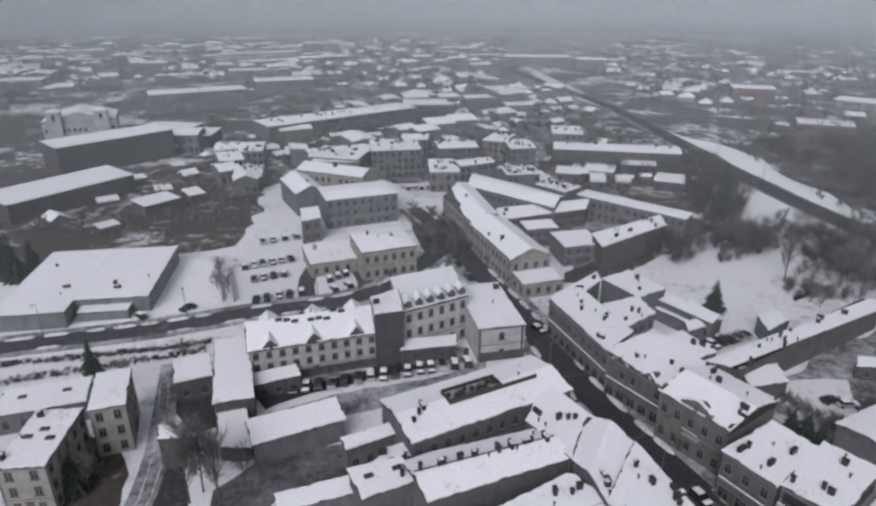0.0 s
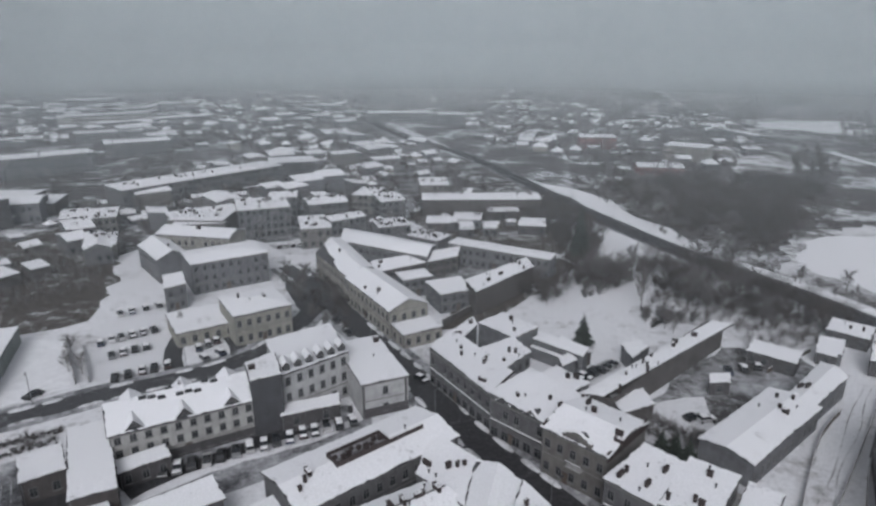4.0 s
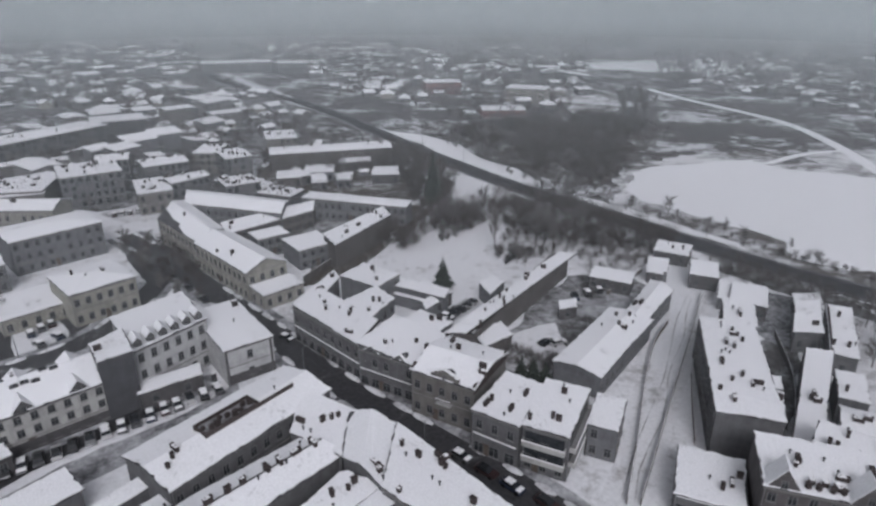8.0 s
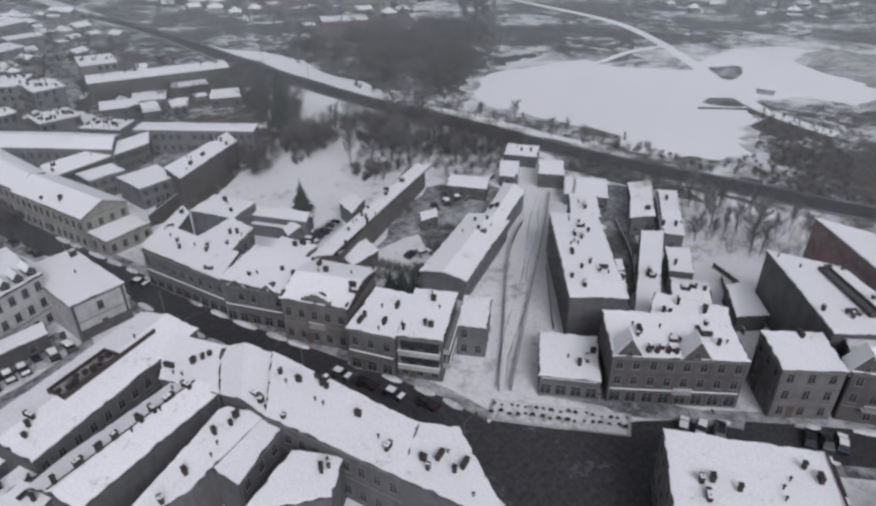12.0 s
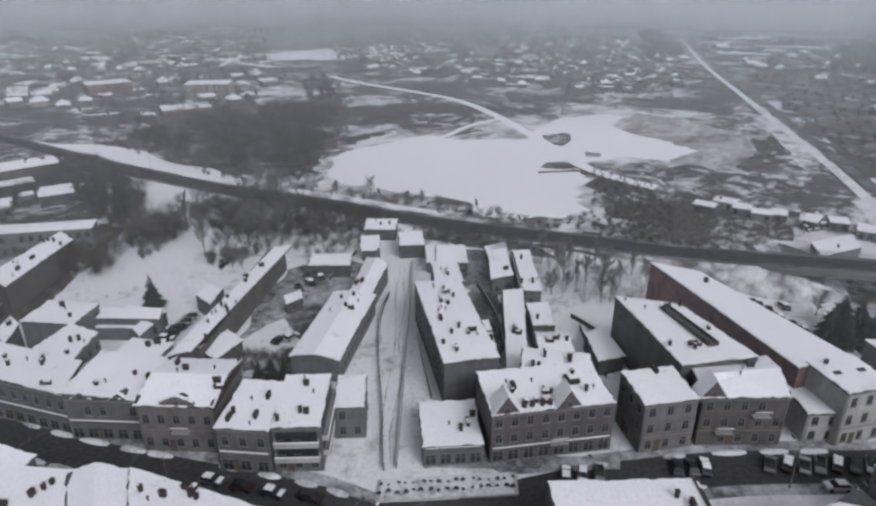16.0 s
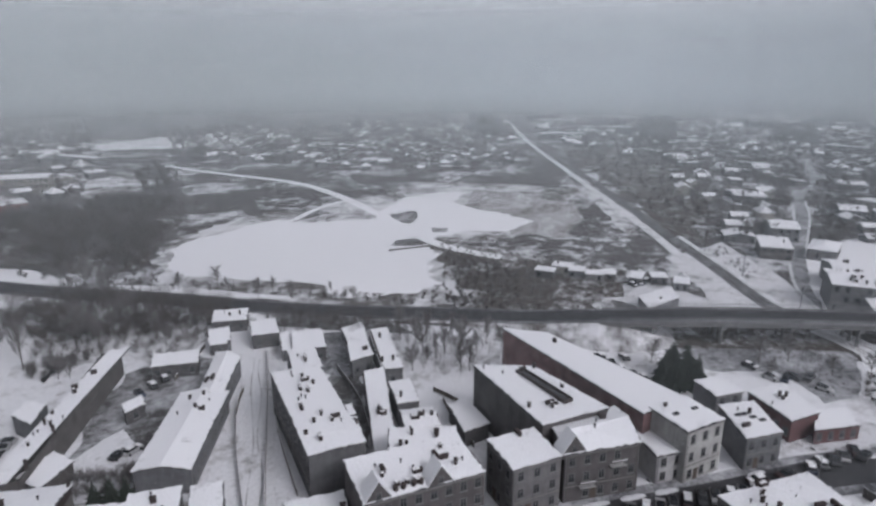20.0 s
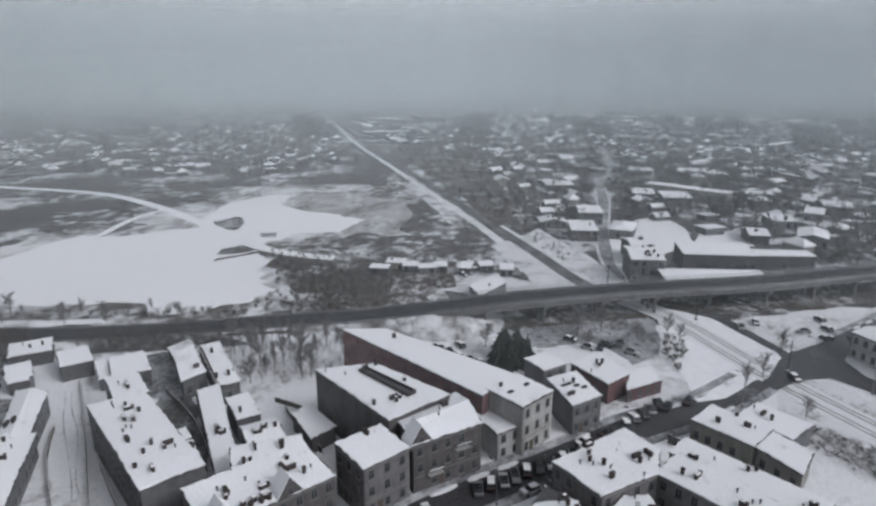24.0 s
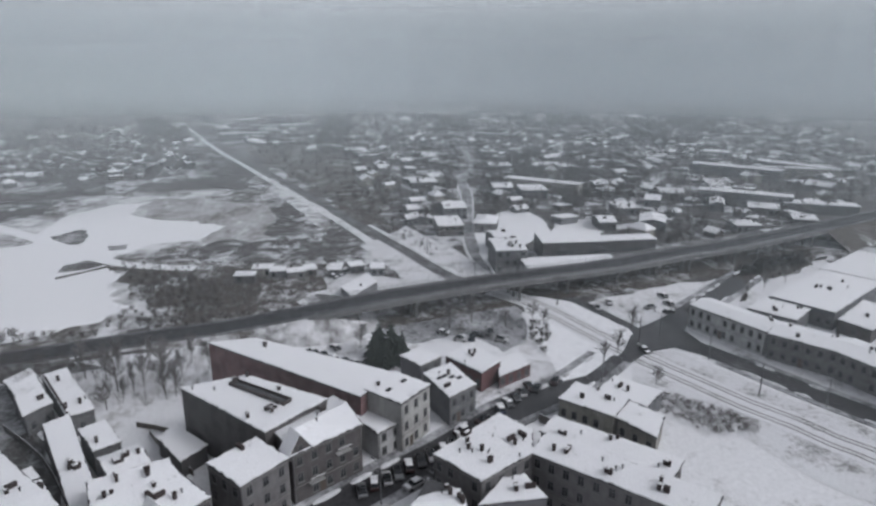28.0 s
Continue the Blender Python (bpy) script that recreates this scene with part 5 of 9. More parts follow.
building("villa_annex", "low pale yellow annex with flat snowy roof", -35.3, 158.8, 20.1, 14.9, 14.3, 4.0, roof="flat", wall="yellow", storeys=1, sides="A")
building("office_house", "grey three-storey office house with snowy roof", -36.8, 197.4, 20.4, 24.4, 15.6, 10.0, roof="hip", rise=1, wall="grey", storeys=3, sides="AB")
building("office_annex", "grey flat-roofed annex beside the offices", -42.5, 184.0, 33.7, 6.6, 10.9, 7.5, (9.9, 9.8), (4.1, 10.9), roof="flat", wall="grey", storeys=2, sides="A")
building("row_house", "cream row house with snowy gable roof", -55.6, 240.1, -23.3, 29.4, 12.1, 9.0, roof="gable", rise=2, wall="cream", storeys=2, sides="A", chim=3)
building("row_house", "grey gabled row house under snow", -59.5, 229.5, -62.2, 21.3, 10.5, 8.0, roof="gable", rise=2.5, wall="grey", storeys=2, sides="A", chim=1)
building("yellow_house", "yellow gabled street house with two gable windows", 19.4, 152.7, 18.5, 11.7, 29.4, 8.0, roof="gabley", rise=2.6, wall="yellow", storeys=2, sides="AD", chim=2)
building("street_wing", "cream street wing under a snowy roof", 11.3, 180.1, 49.4, 12.3, 32.0, 8.0, (33.7, 29.0), (15.1, 25.5), roof="gabley", rise=2, wall="cream", storeys=2, sides="D", chim=1)
building("court_wing", "grey courtyard wing under snow", 11.0, 221.0, -42.5, 36.9, 15.2, 8.0, (32.5, 12.4), (-10.0, 16.7), roof="gable", rise=1.5, wall="grey", storeys=2, sides="A")
building("inner_wing", "brown inner wing with narrow snowy roof", 19.5, 189.7, 20.3, 32.2, 6.9, 6.0, (37.3, 5.9), (2.8, 7.2), roof="mono", rise=1, wall="brown", storeys=2, sides="A", chim=3)
building("east_wing", "long grey east wing with snowy roof", 78.4, 187.5, 50.7, 7.0, 37.9, 7.0, roof="mono", rise=0.6, wall="grey", storeys=2, sides="D")
building("wall_wing", "brown windowless wing with ragged snowy ridge", 46.1, 163.2, 36.6, 29.7, 6.4, 7.5, (33.8, 5.3), (3.5, 6.6), roof="mono", rise=0.8, wall="brown", storeys=2, sides="", chim=6)
building("small_wing", "small grey wing with snowy roof", 36.4, 166.6, 12.4, 11.5, 11.1, 6.0, roof="flat", wall="grey", storeys=2, sides="A")
building("small_wing", "small grey wing with snowy roof", 27.5, 180.6, 11.8, 10.0, 6.8, 6.0, roof="flat", wall="grey", storeys=2, sides="A")
building("low_shop", "low cream shop with snowy flat roof", 22.1, 146.0, 17.0, 11.4, 7.1, 4.0, roof="flat", wall="cream", storeys=1, sides="AD")
building("street_house", "plastered street house with small attic gables", 40.4, 94.0, 33.9, 13.0, 13.3, 8.5, fire="A", roof="mono", rise=1.2, wall="plaster", storeys=2, sides="D", shops=1, chim=3, pediments=2)
building("ornate_house", "ornate stone-coloured house with a stepped pediment and balcony", 46.2, 81.0, 34.3, 13.9, 13.1, 9.5, fire="AC", roof="gabley", rise=1.5, wall="stone", storeys=2, sides="D", pediments=1, balcony=1, chim=4)
building("long_wing", "long brown yard wing with snowy lean-to roof", 54.8, 105.8, -29.0, 4.2, 52.4, 6.0, (30.7, 44.9), (26.6, 45.6), roof="mono", rise=0.8, wall="brown", storeys=1, sides="", chim=9)
building("shop_house", "plastered shop house with snow-covered roof", 43.8, 77.4, -58.8, 8.9, 12.6, 8.5, roof="flat", rise=0.5, wall="plaster", storeys=2, sides="A", shops=1, chim=4)
building("balcony_house", "corner house with long balconies and snowy roof", 49.0, 69.8, -51.5, 7.8, 14.0, 8.8, roof="flat", rise=0.4, wall="plaster", storeys=3, sides="AB", balcony=2, chim=4)
building("side_annex", "grey side annex with flat snowy roof", 60.8, 67.7, -49.9, 5.1, 9.0, 6.5, roof="flat", wall="grey", storeys=2, sides="AB")
building("yard_house", "long low grey yard house with snowy gable roof", 68.8, 88.4, -62.5, 10.1, 28.8, 5.0, roof="gabley", rise=1.0, wall="grey", storeys=1, sides="B", chim=4)
building("yard_house", "low grey yard house extension under snow", 95.2, 98.0, -73.0, 5.4, 20.9, 5.0, (1.7, 19.5), (-5.2, 21.5), roof="gabley", rise=1, wall="grey", storeys=1, sides="B", chim=2)
building("tenement", "long plastered tenement with many chimneys on a snowy roof", 79.7, 58.0, -42.2, 10.5, 33.6, 9.5, roof="flat", rise=0.5, wall="plaster", storeys=3, sides="D", chim=12)
building("rear_tenement", "rear part of a plastered tenement under snow", 106.8, 80.3, -47.0, 6.5, 11.2, 9.0, roof="flat", wall="plaster", storeys=3, sides="D", chim=2)
building("hut", "small grey stair annex with snow on top", 97.3, 63.1, -39.7, 3.9, 3.7, 6.0, (4.4, 3.6), (1.2, 3.6), roof="flat", wall="grey", storeys=1, sides="A")
building("hut", "dark garage hut with snowy flat roof", 128.4, 109.6, -47.9, 7.2, 10.0, 4.0, roof="flat", wall="dark", storeys=1, sides="A")
building("hut", "grey shed with snowy lean-to roof", 125.4, 97.3, -50.4, 11.0, 10.7, 3.0, roof="mono", rise=0.5, wall="grey", storeys=1, sides="")
building("cottage", "small grey-beige cottage with snowy roof", 123.7, 75.1, -31.1, 6.1, 15.4, 5.0, (11.5, 14.9), (5.8, 14.0), roof="mono", rise=0.6, wall="plaster", storeys=1, sides="A", chim=1)
building("cottage", "narrow grey-beige cottage with snowy roof", 122.4, 65.8, -53.2, 4.9, 23.5, 5.0, roof="mono", rise=0.6, fire="D", wall="plaster", storeys=1, sides="A", chim=3)
building("cottage", "plastered yard cottage with snowy roof", 108.2, 54.8, -52.4, 4.8, 9.6, 5.5, roof="flat", wall="plaster", storeys=1, sides="A", chim=1)
building("cottage", "plastered yard cottage with snowy roof and chimneys", 99.1, 48.5, -55.3, 6.8, 7.0, 6.0, roof="gable", rise=1, wall="plaster", storeys=2, sides="A", chim=3)
building("hut", "dark wooden shed with a thin snow cover", 143.9, 90.2, -138.5, 5.7, 5.8, 3.2, (3.5, 6.0), (-2.0, 5.8), roof="mono", rise=0.3, wall="dark", storeys=1, sides="", chim=0)
building("yard_wing", "narrow brown yard wing with snowy roof", 88.8, 48.9, -39.7, 4.1, 35.2, 5.0, (14.3, 33.8), (9.7, 33.8), chim=3, roof="mono", rise=0.8, wall="brown", storeys=1, sides="B")
building("carport", "dark open shed with snowy roof", 106.6, 38.6, -34.5, 6.0, 10.4, 3.5, (7.4, 10.6), (2.6, 10.0), roof="mono", rise=0.5, wall="dark", storeys=1, sides="")
building("hut", "dark allotment hut with snowy roof", 132.7, 127.7, -53.7, 9.8, 8.6, 3.5, roof="flat", wall="dark", storeys=1, sides="A", chim=2)
building("hut", "grey allotment hut under snow", 121.6, 118.7, -46.8, 5.6, 9.2, 3.0, roof="flat", wall="grey", storeys=1, sides="A")
building("low_house", "low grey-beige shop house with snow-covered roof", 64.4, 51.1, -48.7, 10.0, 11.5, 4.0, roof="flat", rise=0.3, wall="plaster", storeys=1, sides="A", chim=3, shops=1)
building("gabled_tenement", "grey-brown tenement with two street gables and snowy roof", 71.7, 42.6, -43.9, 21.2, 11.2, 9.7, roof="flat", rise=0.8, wall="brick_grey", storeys=3, sides="A", gables=2, balcony=1, shops=1, chim=8)
building("brown_house", "taupe plastered three-storey house with snowy roof", 88.8, 23.6, -43.1, 9.7, 9.0, 10.0, roof="flat", rise=0.5, wall="taupe", storeys=3, sides="AD", chim=1)
building("mansard_house", "grey-brown tenement with balconies and a sloping snowy roof", 96.6, 16.5, -52.6, 14.8, 10.5, 10.0, (16.7, 12.3), (1.0, 8.8), roof="gable", rise=1.5, wall="brick_grey", storeys=3, sides="A", balcony=2, gables=1, chim=5)
building("brick_court", "dark grey-brown court building with a narrow light well", 101.2, 21.6, -42.8, 14.9, 23.5, 12.0, (11.2, 20.6), (-0.4, 26.4), roof="flat", wall="brick_grey", storeys=4, sides="", chim=8, well=1)
building("shop_block", "grey two-storey shop with snowy flat roof", 119.7, -13.6, -51.4, 8.3, 11.6, 7.0, (11.2, 11.0), (3.1, 11.6), roof="flat", wall="grey", storeys=2, sides="A", chim=2, skylights=4)
building("small_block", "small grey block with snowy roof", 137.2, -8.4, -49.9, 7.2, 7.0, 6.0, roof="flat", wall="grey", storeys=2, sides="A")
building("red_shop", "red-fronted shop with snowy flat roof", 144.1, -15.3, -143.0, 12.6, 9.9, 5.0, (11.5, 7.8), (-1.0, 9.9), roof="flat", wall="red", storeys=1, sides="A", chim=3)
building("shop_annex", "low red annex of a shop under snow", 135.3, -27.4, -56.8, 10.8, 6.6, 3.2, (13.0, 6.4), (5.6, 6.6), roof="flat", wall="red", storeys=1, sides="A", chim=0)
building("station_house", "pale plastered station house with tall windows and snow", 168.1, -91.2, -153.6, 23.7, 9.9, 7.0, roof="gable", rise=0.9, wall="white", storeys=2, sides="AD", chim=2)
building("station_wing", "long taupe station wing with snowy roof", 145.6, -101.8, -140.3, 16.7, 11.1, 7.0, roof="gable", rise=0.9, wall="taupe", storeys=2, sides="A", chim=3)
building("station_wing", "taupe end wing of the station under snow", 132.7, -112.1, -160.4, 30.3, 12.3, 7.0, (27.5, 12.4), (-3.9, 11.7), roof="gable", rise=0.9, wall="taupe", storeys=2, sides="A", chim=4)
building("station_hall", "low flat station annex under snow", 170.1, -110.8, -141.9, 13.8, 15.9, 4.5, roof="flat", wall="grey", storeys=1, sides="AD", chim=4)
building("station_store", "wide flat store with snowy roof", 177.1, -122.1, -145.7, 18.8, 41.5, 5.5, roof="flat", wall="grey", storeys=1, sides="AD", chim=4)
building("station_store", "wide grey goods store with snowy roof", 204.3, -158.7, -147.0, 26.3, 36.5, 5.0, roof="flat", wall="grey", storeys=1, sides="AD", chim=3)
building("station_store", "low brown goods shed with snowy roof", 160.1, -132.9, -157.5, 9.4, 22.4, 4.0, (5.4, 21.8), (-5.2, 22.1), roof="flat", wall="brown", storeys=1, sides="AD", chim=1)
building("market_hall", "wide low supermarket hall with a dark green-grey wall", -104.3, 128.2, 8.6, 16.5, 38.1, 4.2, roof="flat", rise=0.4, wall="market", storeys=1, sides="", chim=2)
building("market_hall", "recessed end of a supermarket hall under snow", -88.9, 136.6, 8.6, 17.4, 32.0, 4.2, roof="flat", rise=0.35, wall="market", storeys=1, sides="", chim=2)
building("carport", "low loading canopy under snow before the market", -86.6, 133.5, 8.6, 11.5, 3.2, 2.4, roof="flat", rise=0.1, wall="market", storeys=1, sides="")
building("low_store", "long low grey store with snowy lean-to roof", -30.6, 83.7, 25.1, 15.7, 5.8, 4.5, roof="mono", rise=0.6, wall="grey", storeys=1, sides="")
building("low_store", "low grey store under snow", -22.8, 68.7, 20.4, 10.7, 2.8, 5.0, roof="mono", rise=0.5, wall="grey", storeys=1, sides="")
building("low_store", "low grey yard store with snowy roof", -14.7, 81.4, 27.6, 10.4, 2.2, 5.5, roof="mono", rise=0.4, wall="grey", storeys=1, sides="A", chim=1)
building("low_store", "low grey lean-to under snow", -11.0, 75.6, 13.5, 7.9, 4.9, 5.5, (6.6, 5.0), (3.8, 4.6), roof="mono", rise=0.4, wall="grey", storeys=1, sides="", chim=1)
building("court_link", "narrow plastered side wing with snowy roof", 26.5, 130.8, 8.6, 7.5, 13.3, 8.3, (14.0, 5.7), (14.8, 10.2), roof="flat", rise=0.3, wall="plaster", storeys=2, sides="", chim=2)
building("court_strip", "narrow grey courtyard wing under snow", 53.4, 135.3, -54.6, 14.0, 3.7, 5.0, (13.2, 3.8), (-1.8, 3.5), roof="mono", rise=0.4, wall="grey", storeys=1, sides="A")
building("court_shed", "low grey courtyard store under snow", 52.6, 134.8, -55.2, 9.0, 4.2, 3.0, (7.8, 4.2), (-1.7, 3.9), roof="flat", rise=0.3, wall="grey", storeys=1, sides="")
building("court_block", "plastered courtyard block with snowy roof", 45.3, 113.5, -66.1, 9.3, 7.0, 7.0, roof="flat", rise=0.3, wall="plaster", storeys=2, sides="AD", chim=2)
building("rear_wing", "rear wing of a tenement with vents in the snow", 87.0, 46.0, -64.2, 12.5, 6.9, 9.0, roof="flat", rise=0.3, wall="brick_grey", storeys=3, sides="", chim=5)
building("side_wing", "short plastered side wing under snow", 91.9, 59.2, -101.8, 6.6, 6.8, 7.0, (-0.4, 5.5), (-3.6, 3.7), roof="flat", rise=0.3, wall="plaster", storeys=2, sides="", chim=2)
building("low_roof", "low dark store with snowy roof", 125.0, 93.6, -52.2, 8.5, 10.5, 4.0, roof="flat", rise=0.3, wall="dark", storeys=1, sides="A")

# ---- houses farther off ----
building("long_block", "long grey apartment block with snowy roof", -184.6, 408.9, 28.3, 61.2, 18.0, 12.0, roof="flat", wall="grey", storeys=4, sides="A", far=True, chim=3)
building("long_block", "long pale apartment block far in the mist", -228.9, 681.0, 26.9, 83.2, 18.0, 12.0, roof="flat", wall="pale", storeys=4, sides="A", far=True, chim=3)
building("long_block", "grey apartment block with snowy roof", -138.8, 489.6, 19.6, 44.7, 18.0, 10.0, roof="flat", wall="grey", storeys=3, sides="A", far=True, chim=3)
building("long_block", "long flat hall with snowy roof in the mist", 69.2, 685.1, -7.8, 68.3, 18.0, 10.0, roof="flat", wall="plaster", storeys=3, sides="A", far=True, chim=3)
building("long_block", "grey block with snowy roof in the mist", 139.1, 655.5, -12.6, 29.3, 18.0, 10.0, roof="flat", wall="grey", storeys=3, sides="A", far=True, chim=3)
building("far_house", "large grey-beige town house with snowy roof", -27.8, 258.3, 8.6, 20.9, 18.0, 12.0, roof="flat", rise=0.6, wall="plaster", storeys=4, sides="AD", chim=15, far=True)
building("far_house", "town house with many vents on its snowy roof", -52.8, 256.0, -2.1, 19.8, 18.0, 8.0, roof="flat", rise=0.4, wall="stone", storeys=2, sides="AD", chim=21, far=True)
building("dark_flat", "dark apartment block with snowy roof", -20.2, 371.5, 4.0, 26.5, 18.0, 12.0, roof="flat", wall="dark", storeys=4, sides="A", far=True, chim=0)
building("depot", "small dark depot with snowy roof", 60.8, 242.4, -11.8, 6.0, 10.6, 3.5, roof="flat", wall="dark", storeys=1, sides="A", far=True, chim=0)
building("depot", "small grey depot with snowy roof", 70.8, 241.4, -13.0, 5.5, 9.7, 3.5, roof="flat", wall="grey", storeys=1, sides="A", far=True, chim=0)
building("depot", "dark shed with snowy roof", 86.8, 241.4, -21.0, 10.3, 11.0, 4.0, roof="mono", rise=0.4, wall="dark", storeys=1, sides="A", far=True, chim=0)
building("depot", "brown shed with snowy roof", 49.0, 253.2, -13.3, 9.9, 9.8, 4.0, roof="mono", rise=0.4, wall="brown", storeys=1, sides="A", far=True, chim=0)
building("fork_house", "grey-beige street corner house under snow", 32.5, 274.8, 10.7, 11.4, 18.0, 9.0, roof="gable", rise=1, wall="plaster", storeys=3, sides="AD", chim=9, far=True)
building("factory_hall", "dark factory hall with snowy edge", -145.4, 201.3, 56.7, 46.3, 18.0, 7.0, roof="mono", rise=1, wall="dark", storeys=1, sides="", far=True, chim=0)
building("factory_hall", "tall dark factory hall under snow", -159.8, 258.6, 48.7, 51.5, 18.0, 13.0, roof="flat", wall="dark", storeys=2, sides="", far=True, chim=0)
building("far_block", "grey house row with snowy roof", -142.5, 300.9, 7.2, 25.5, 18.0, 9.0, roof="gable", rise=1, wall="grey", storeys=2, sides="A", far=True, chim=0)
building("far_house", "brown store with snowy roof", -146.4, 293.4, 43.8, 19.5, 15.4, 6.0, roof="gable", rise=1, wall="brown", storeys=1, sides="A", far=True, chim=3)
building("hut", "brown shed with snowy roof", -102.7, 209.1, 50.9, 13.3, 9.4, 4.0, roof="mono", rise=0.5, wall="brown", storeys=1, sides="", far=True, chim=0)
building("hut", "brown shed with snowy roof", -91.6, 221.8, 39.9, 5.7, 7.9, 4.0, roof="mono", rise=0.5, wall="brown", storeys=1, sides="", far=True, chim=0)
building("far_house", "stone-coloured house with snowy hipped roof", -80.5, 238.0, 11.6, 10.9, 17.8, 6.0, roof="hip", rise=1.5, wall="stone", storeys=2, sides="A", chim=5, far=True)
building("far_house", "grey-beige house with snowy roof", -92.1, 259.5, 26.2, 9.9, 18.0, 7.0, roof="gable", rise=1.5, wall="plaster", storeys=2, sides="A", chim=5, far=True)
building("far_house", "stone-coloured house with snowy roof", -91.9, 277.3, 9.9, 12.8, 17.0, 7.0, roof="flat", wall="stone", storeys=2, sides="A", chim=7, far=True)
building("long_block", "long grey-beige apartment block with snowy roof", -83.6, 308.8, 37.9, 90.1, 17.8, 12.0, roof="flat", wall="plaster", storeys=4, sides="A", chim=15, far=True)
building("far_house", "stone-coloured town house with chimneys on snowy roof", -55.3, 260.9, -14.7, 22.4, 18.0, 9.0, roof="flat", rise=0.6, wall="stone", storeys=3, sides="AD", chim=15, far=True)
building("far_house", "stone-coloured corner house with snowy roof", -3.1, 239.4, 3.3, 11.7, 18.0, 8.0, roof="flat", rise=0.6, wall="stone", storeys=2, sides="AD", chim=7, far=True)
building("far_house", "grey-beige town house with snowy roof", 8.9, 244.9, 24.4, 15.5, 8.7, 9.0, roof="gable", rise=1, wall="plaster", storeys=3, sides="A", chim=7, far=True)
building("far_house", "grey-beige town house under snow", -17.5, 294.0, -3.6, 12.7, 12.5, 9.0, roof="gable", rise=1, wall="plaster", storeys=3, sides="A", chim=7, far=True)
building("far_house", "grey-beige town house under snow", 0.6, 275.3, 10.7, 17.6, 13.8, 9.0, roof="gable", rise=1, wall="plaster", storeys=3, sides="A", chim=9, far=True)
building("fork_house", "stone-coloured house in the road fork with snowy roof", 21.0, 292.4, -22.8, 10.5, 18.0, 9.0, roof="hip", rise=1, wall="stone", storeys=3, sides="AD", chim=7, far=True)
building("north_wing", "long dark wing with snowy roof", 52.1, 279.0, -10.4, 55.0, 14.0, 8.0, roof="gable", rise=1, wall="brown", storeys=2, sides="", chim=9, far=True)
building("far_house", "stone-coloured town house with snowy roof", 56.2, 306.9, -7.4, 14.7, 18.0, 9.0, roof="flat", wall="stone", storeys=3, sides="A", chim=7, far=True)
building("depot", "dark depot with snowy roof", 80.1, 267.1, -14.4, 14.3, 12.5, 4.0, roof="flat", wall="dark", storeys=1, sides="A", far=True, chim=0)
building("depot", "grey depot with snowy roof", 61.3, 257.2, -19.1, 12.3, 11.4, 4.0, roof="flat", wall="grey", storeys=1, sides="A", far=True, chim=0)
building("school", "pale school block with snowy flat roof", 250.4, 404.9, -46.0, 29.6, 18.0, 10.0, roof="flat", wall="cream", storeys=3, sides="A", far=True, chim=0)
building("far_block", "reddish block with snowy roof", 212.9, 463.3, -16.3, 28.6, 18.0, 9.0, roof="flat", wall="brick", storeys=3, sides="A", far=True, chim=0)
building("far_block", "low reddish house with snowy roof", 202.2, 353.1, -21.9, 28.0, 18.0, 5.0, roof="gable", rise=1, wall="brick", storeys=1, sides="A", far=True, chim=0)
building("church", "white twin-towered church under snow", -194.3, 308.0, 22.2, 32.6, 26.0, 14.0, roof="gabley", rise=4, wall="white", storeys=2, sides="A", towers=2, far=True, chim=0)
building("factory", "dark factory hall with snowy roof", 240.9, -65.3, -89.1, 26.9, 14.6, 7.0, roof="mono", rise=1, wall="dark", storeys=1, sides="A", far=True, chim=0)
building("factory", "long grey shed with snowy roof", 212.6, -53.1, -86.5, 35.5, 12.3, 5.0, roof="mono", rise=0.6, wall="grey", storeys=1, sides="", far=True, chim=0)
building("far_house", "grey corner house with snowy roof", 224.3, -42.9, -89.9, 11.8, 18.0, 9.0, roof="gable", rise=1, wall="plaster", storeys=3, sides="A", chim=9, far=True)
building("hall", "low dark hall with snowy roof", 245.4, -92.5, -87.1, 23.1, 7.9, 6.0, roof="flat", wall="dark", storeys=1, sides="A", far=True, chim=0)
building("apartment_slab", "long grey apartment slab with snowy roof", 346.5, -184.2, -127.0, 49.0, 8.0, 8.0, roof="flat", wall="grey", storeys=4, sides="A", far=True, chim=0)
building("apartment_slab", "long grey apartment slab with snowy roof", 452.3, -232.6, -138.0, 62.0, 9.0, 8.0, roof="flat", wall="grey", storeys=4, sides="A", far=True, chim=0)
building("apartment_slab", "long grey apartment slab with snowy roof", 462.1, -289.1, -150.1, 56.0, 9.0, 8.0, roof="flat", wall="grey", storeys=4, sides="A", far=True, chim=0)
building("suburb_house", "low grey suburban house with snow-covered roof", 315.9, -32.5, -85.6, 12.0, 18.0, 6.0, roof="gable", rise=1.5, wall="grey", storeys=2, sides="A", chim=0, far=True)
building("suburb_house", "low brown suburban house with snow-covered roof", 282.4, -26.4, -88.1, 11.9, 18.0, 5.0, roof="mono", rise=0.5, wall="brown", storeys=2, sides="A", chim=2, far=True)
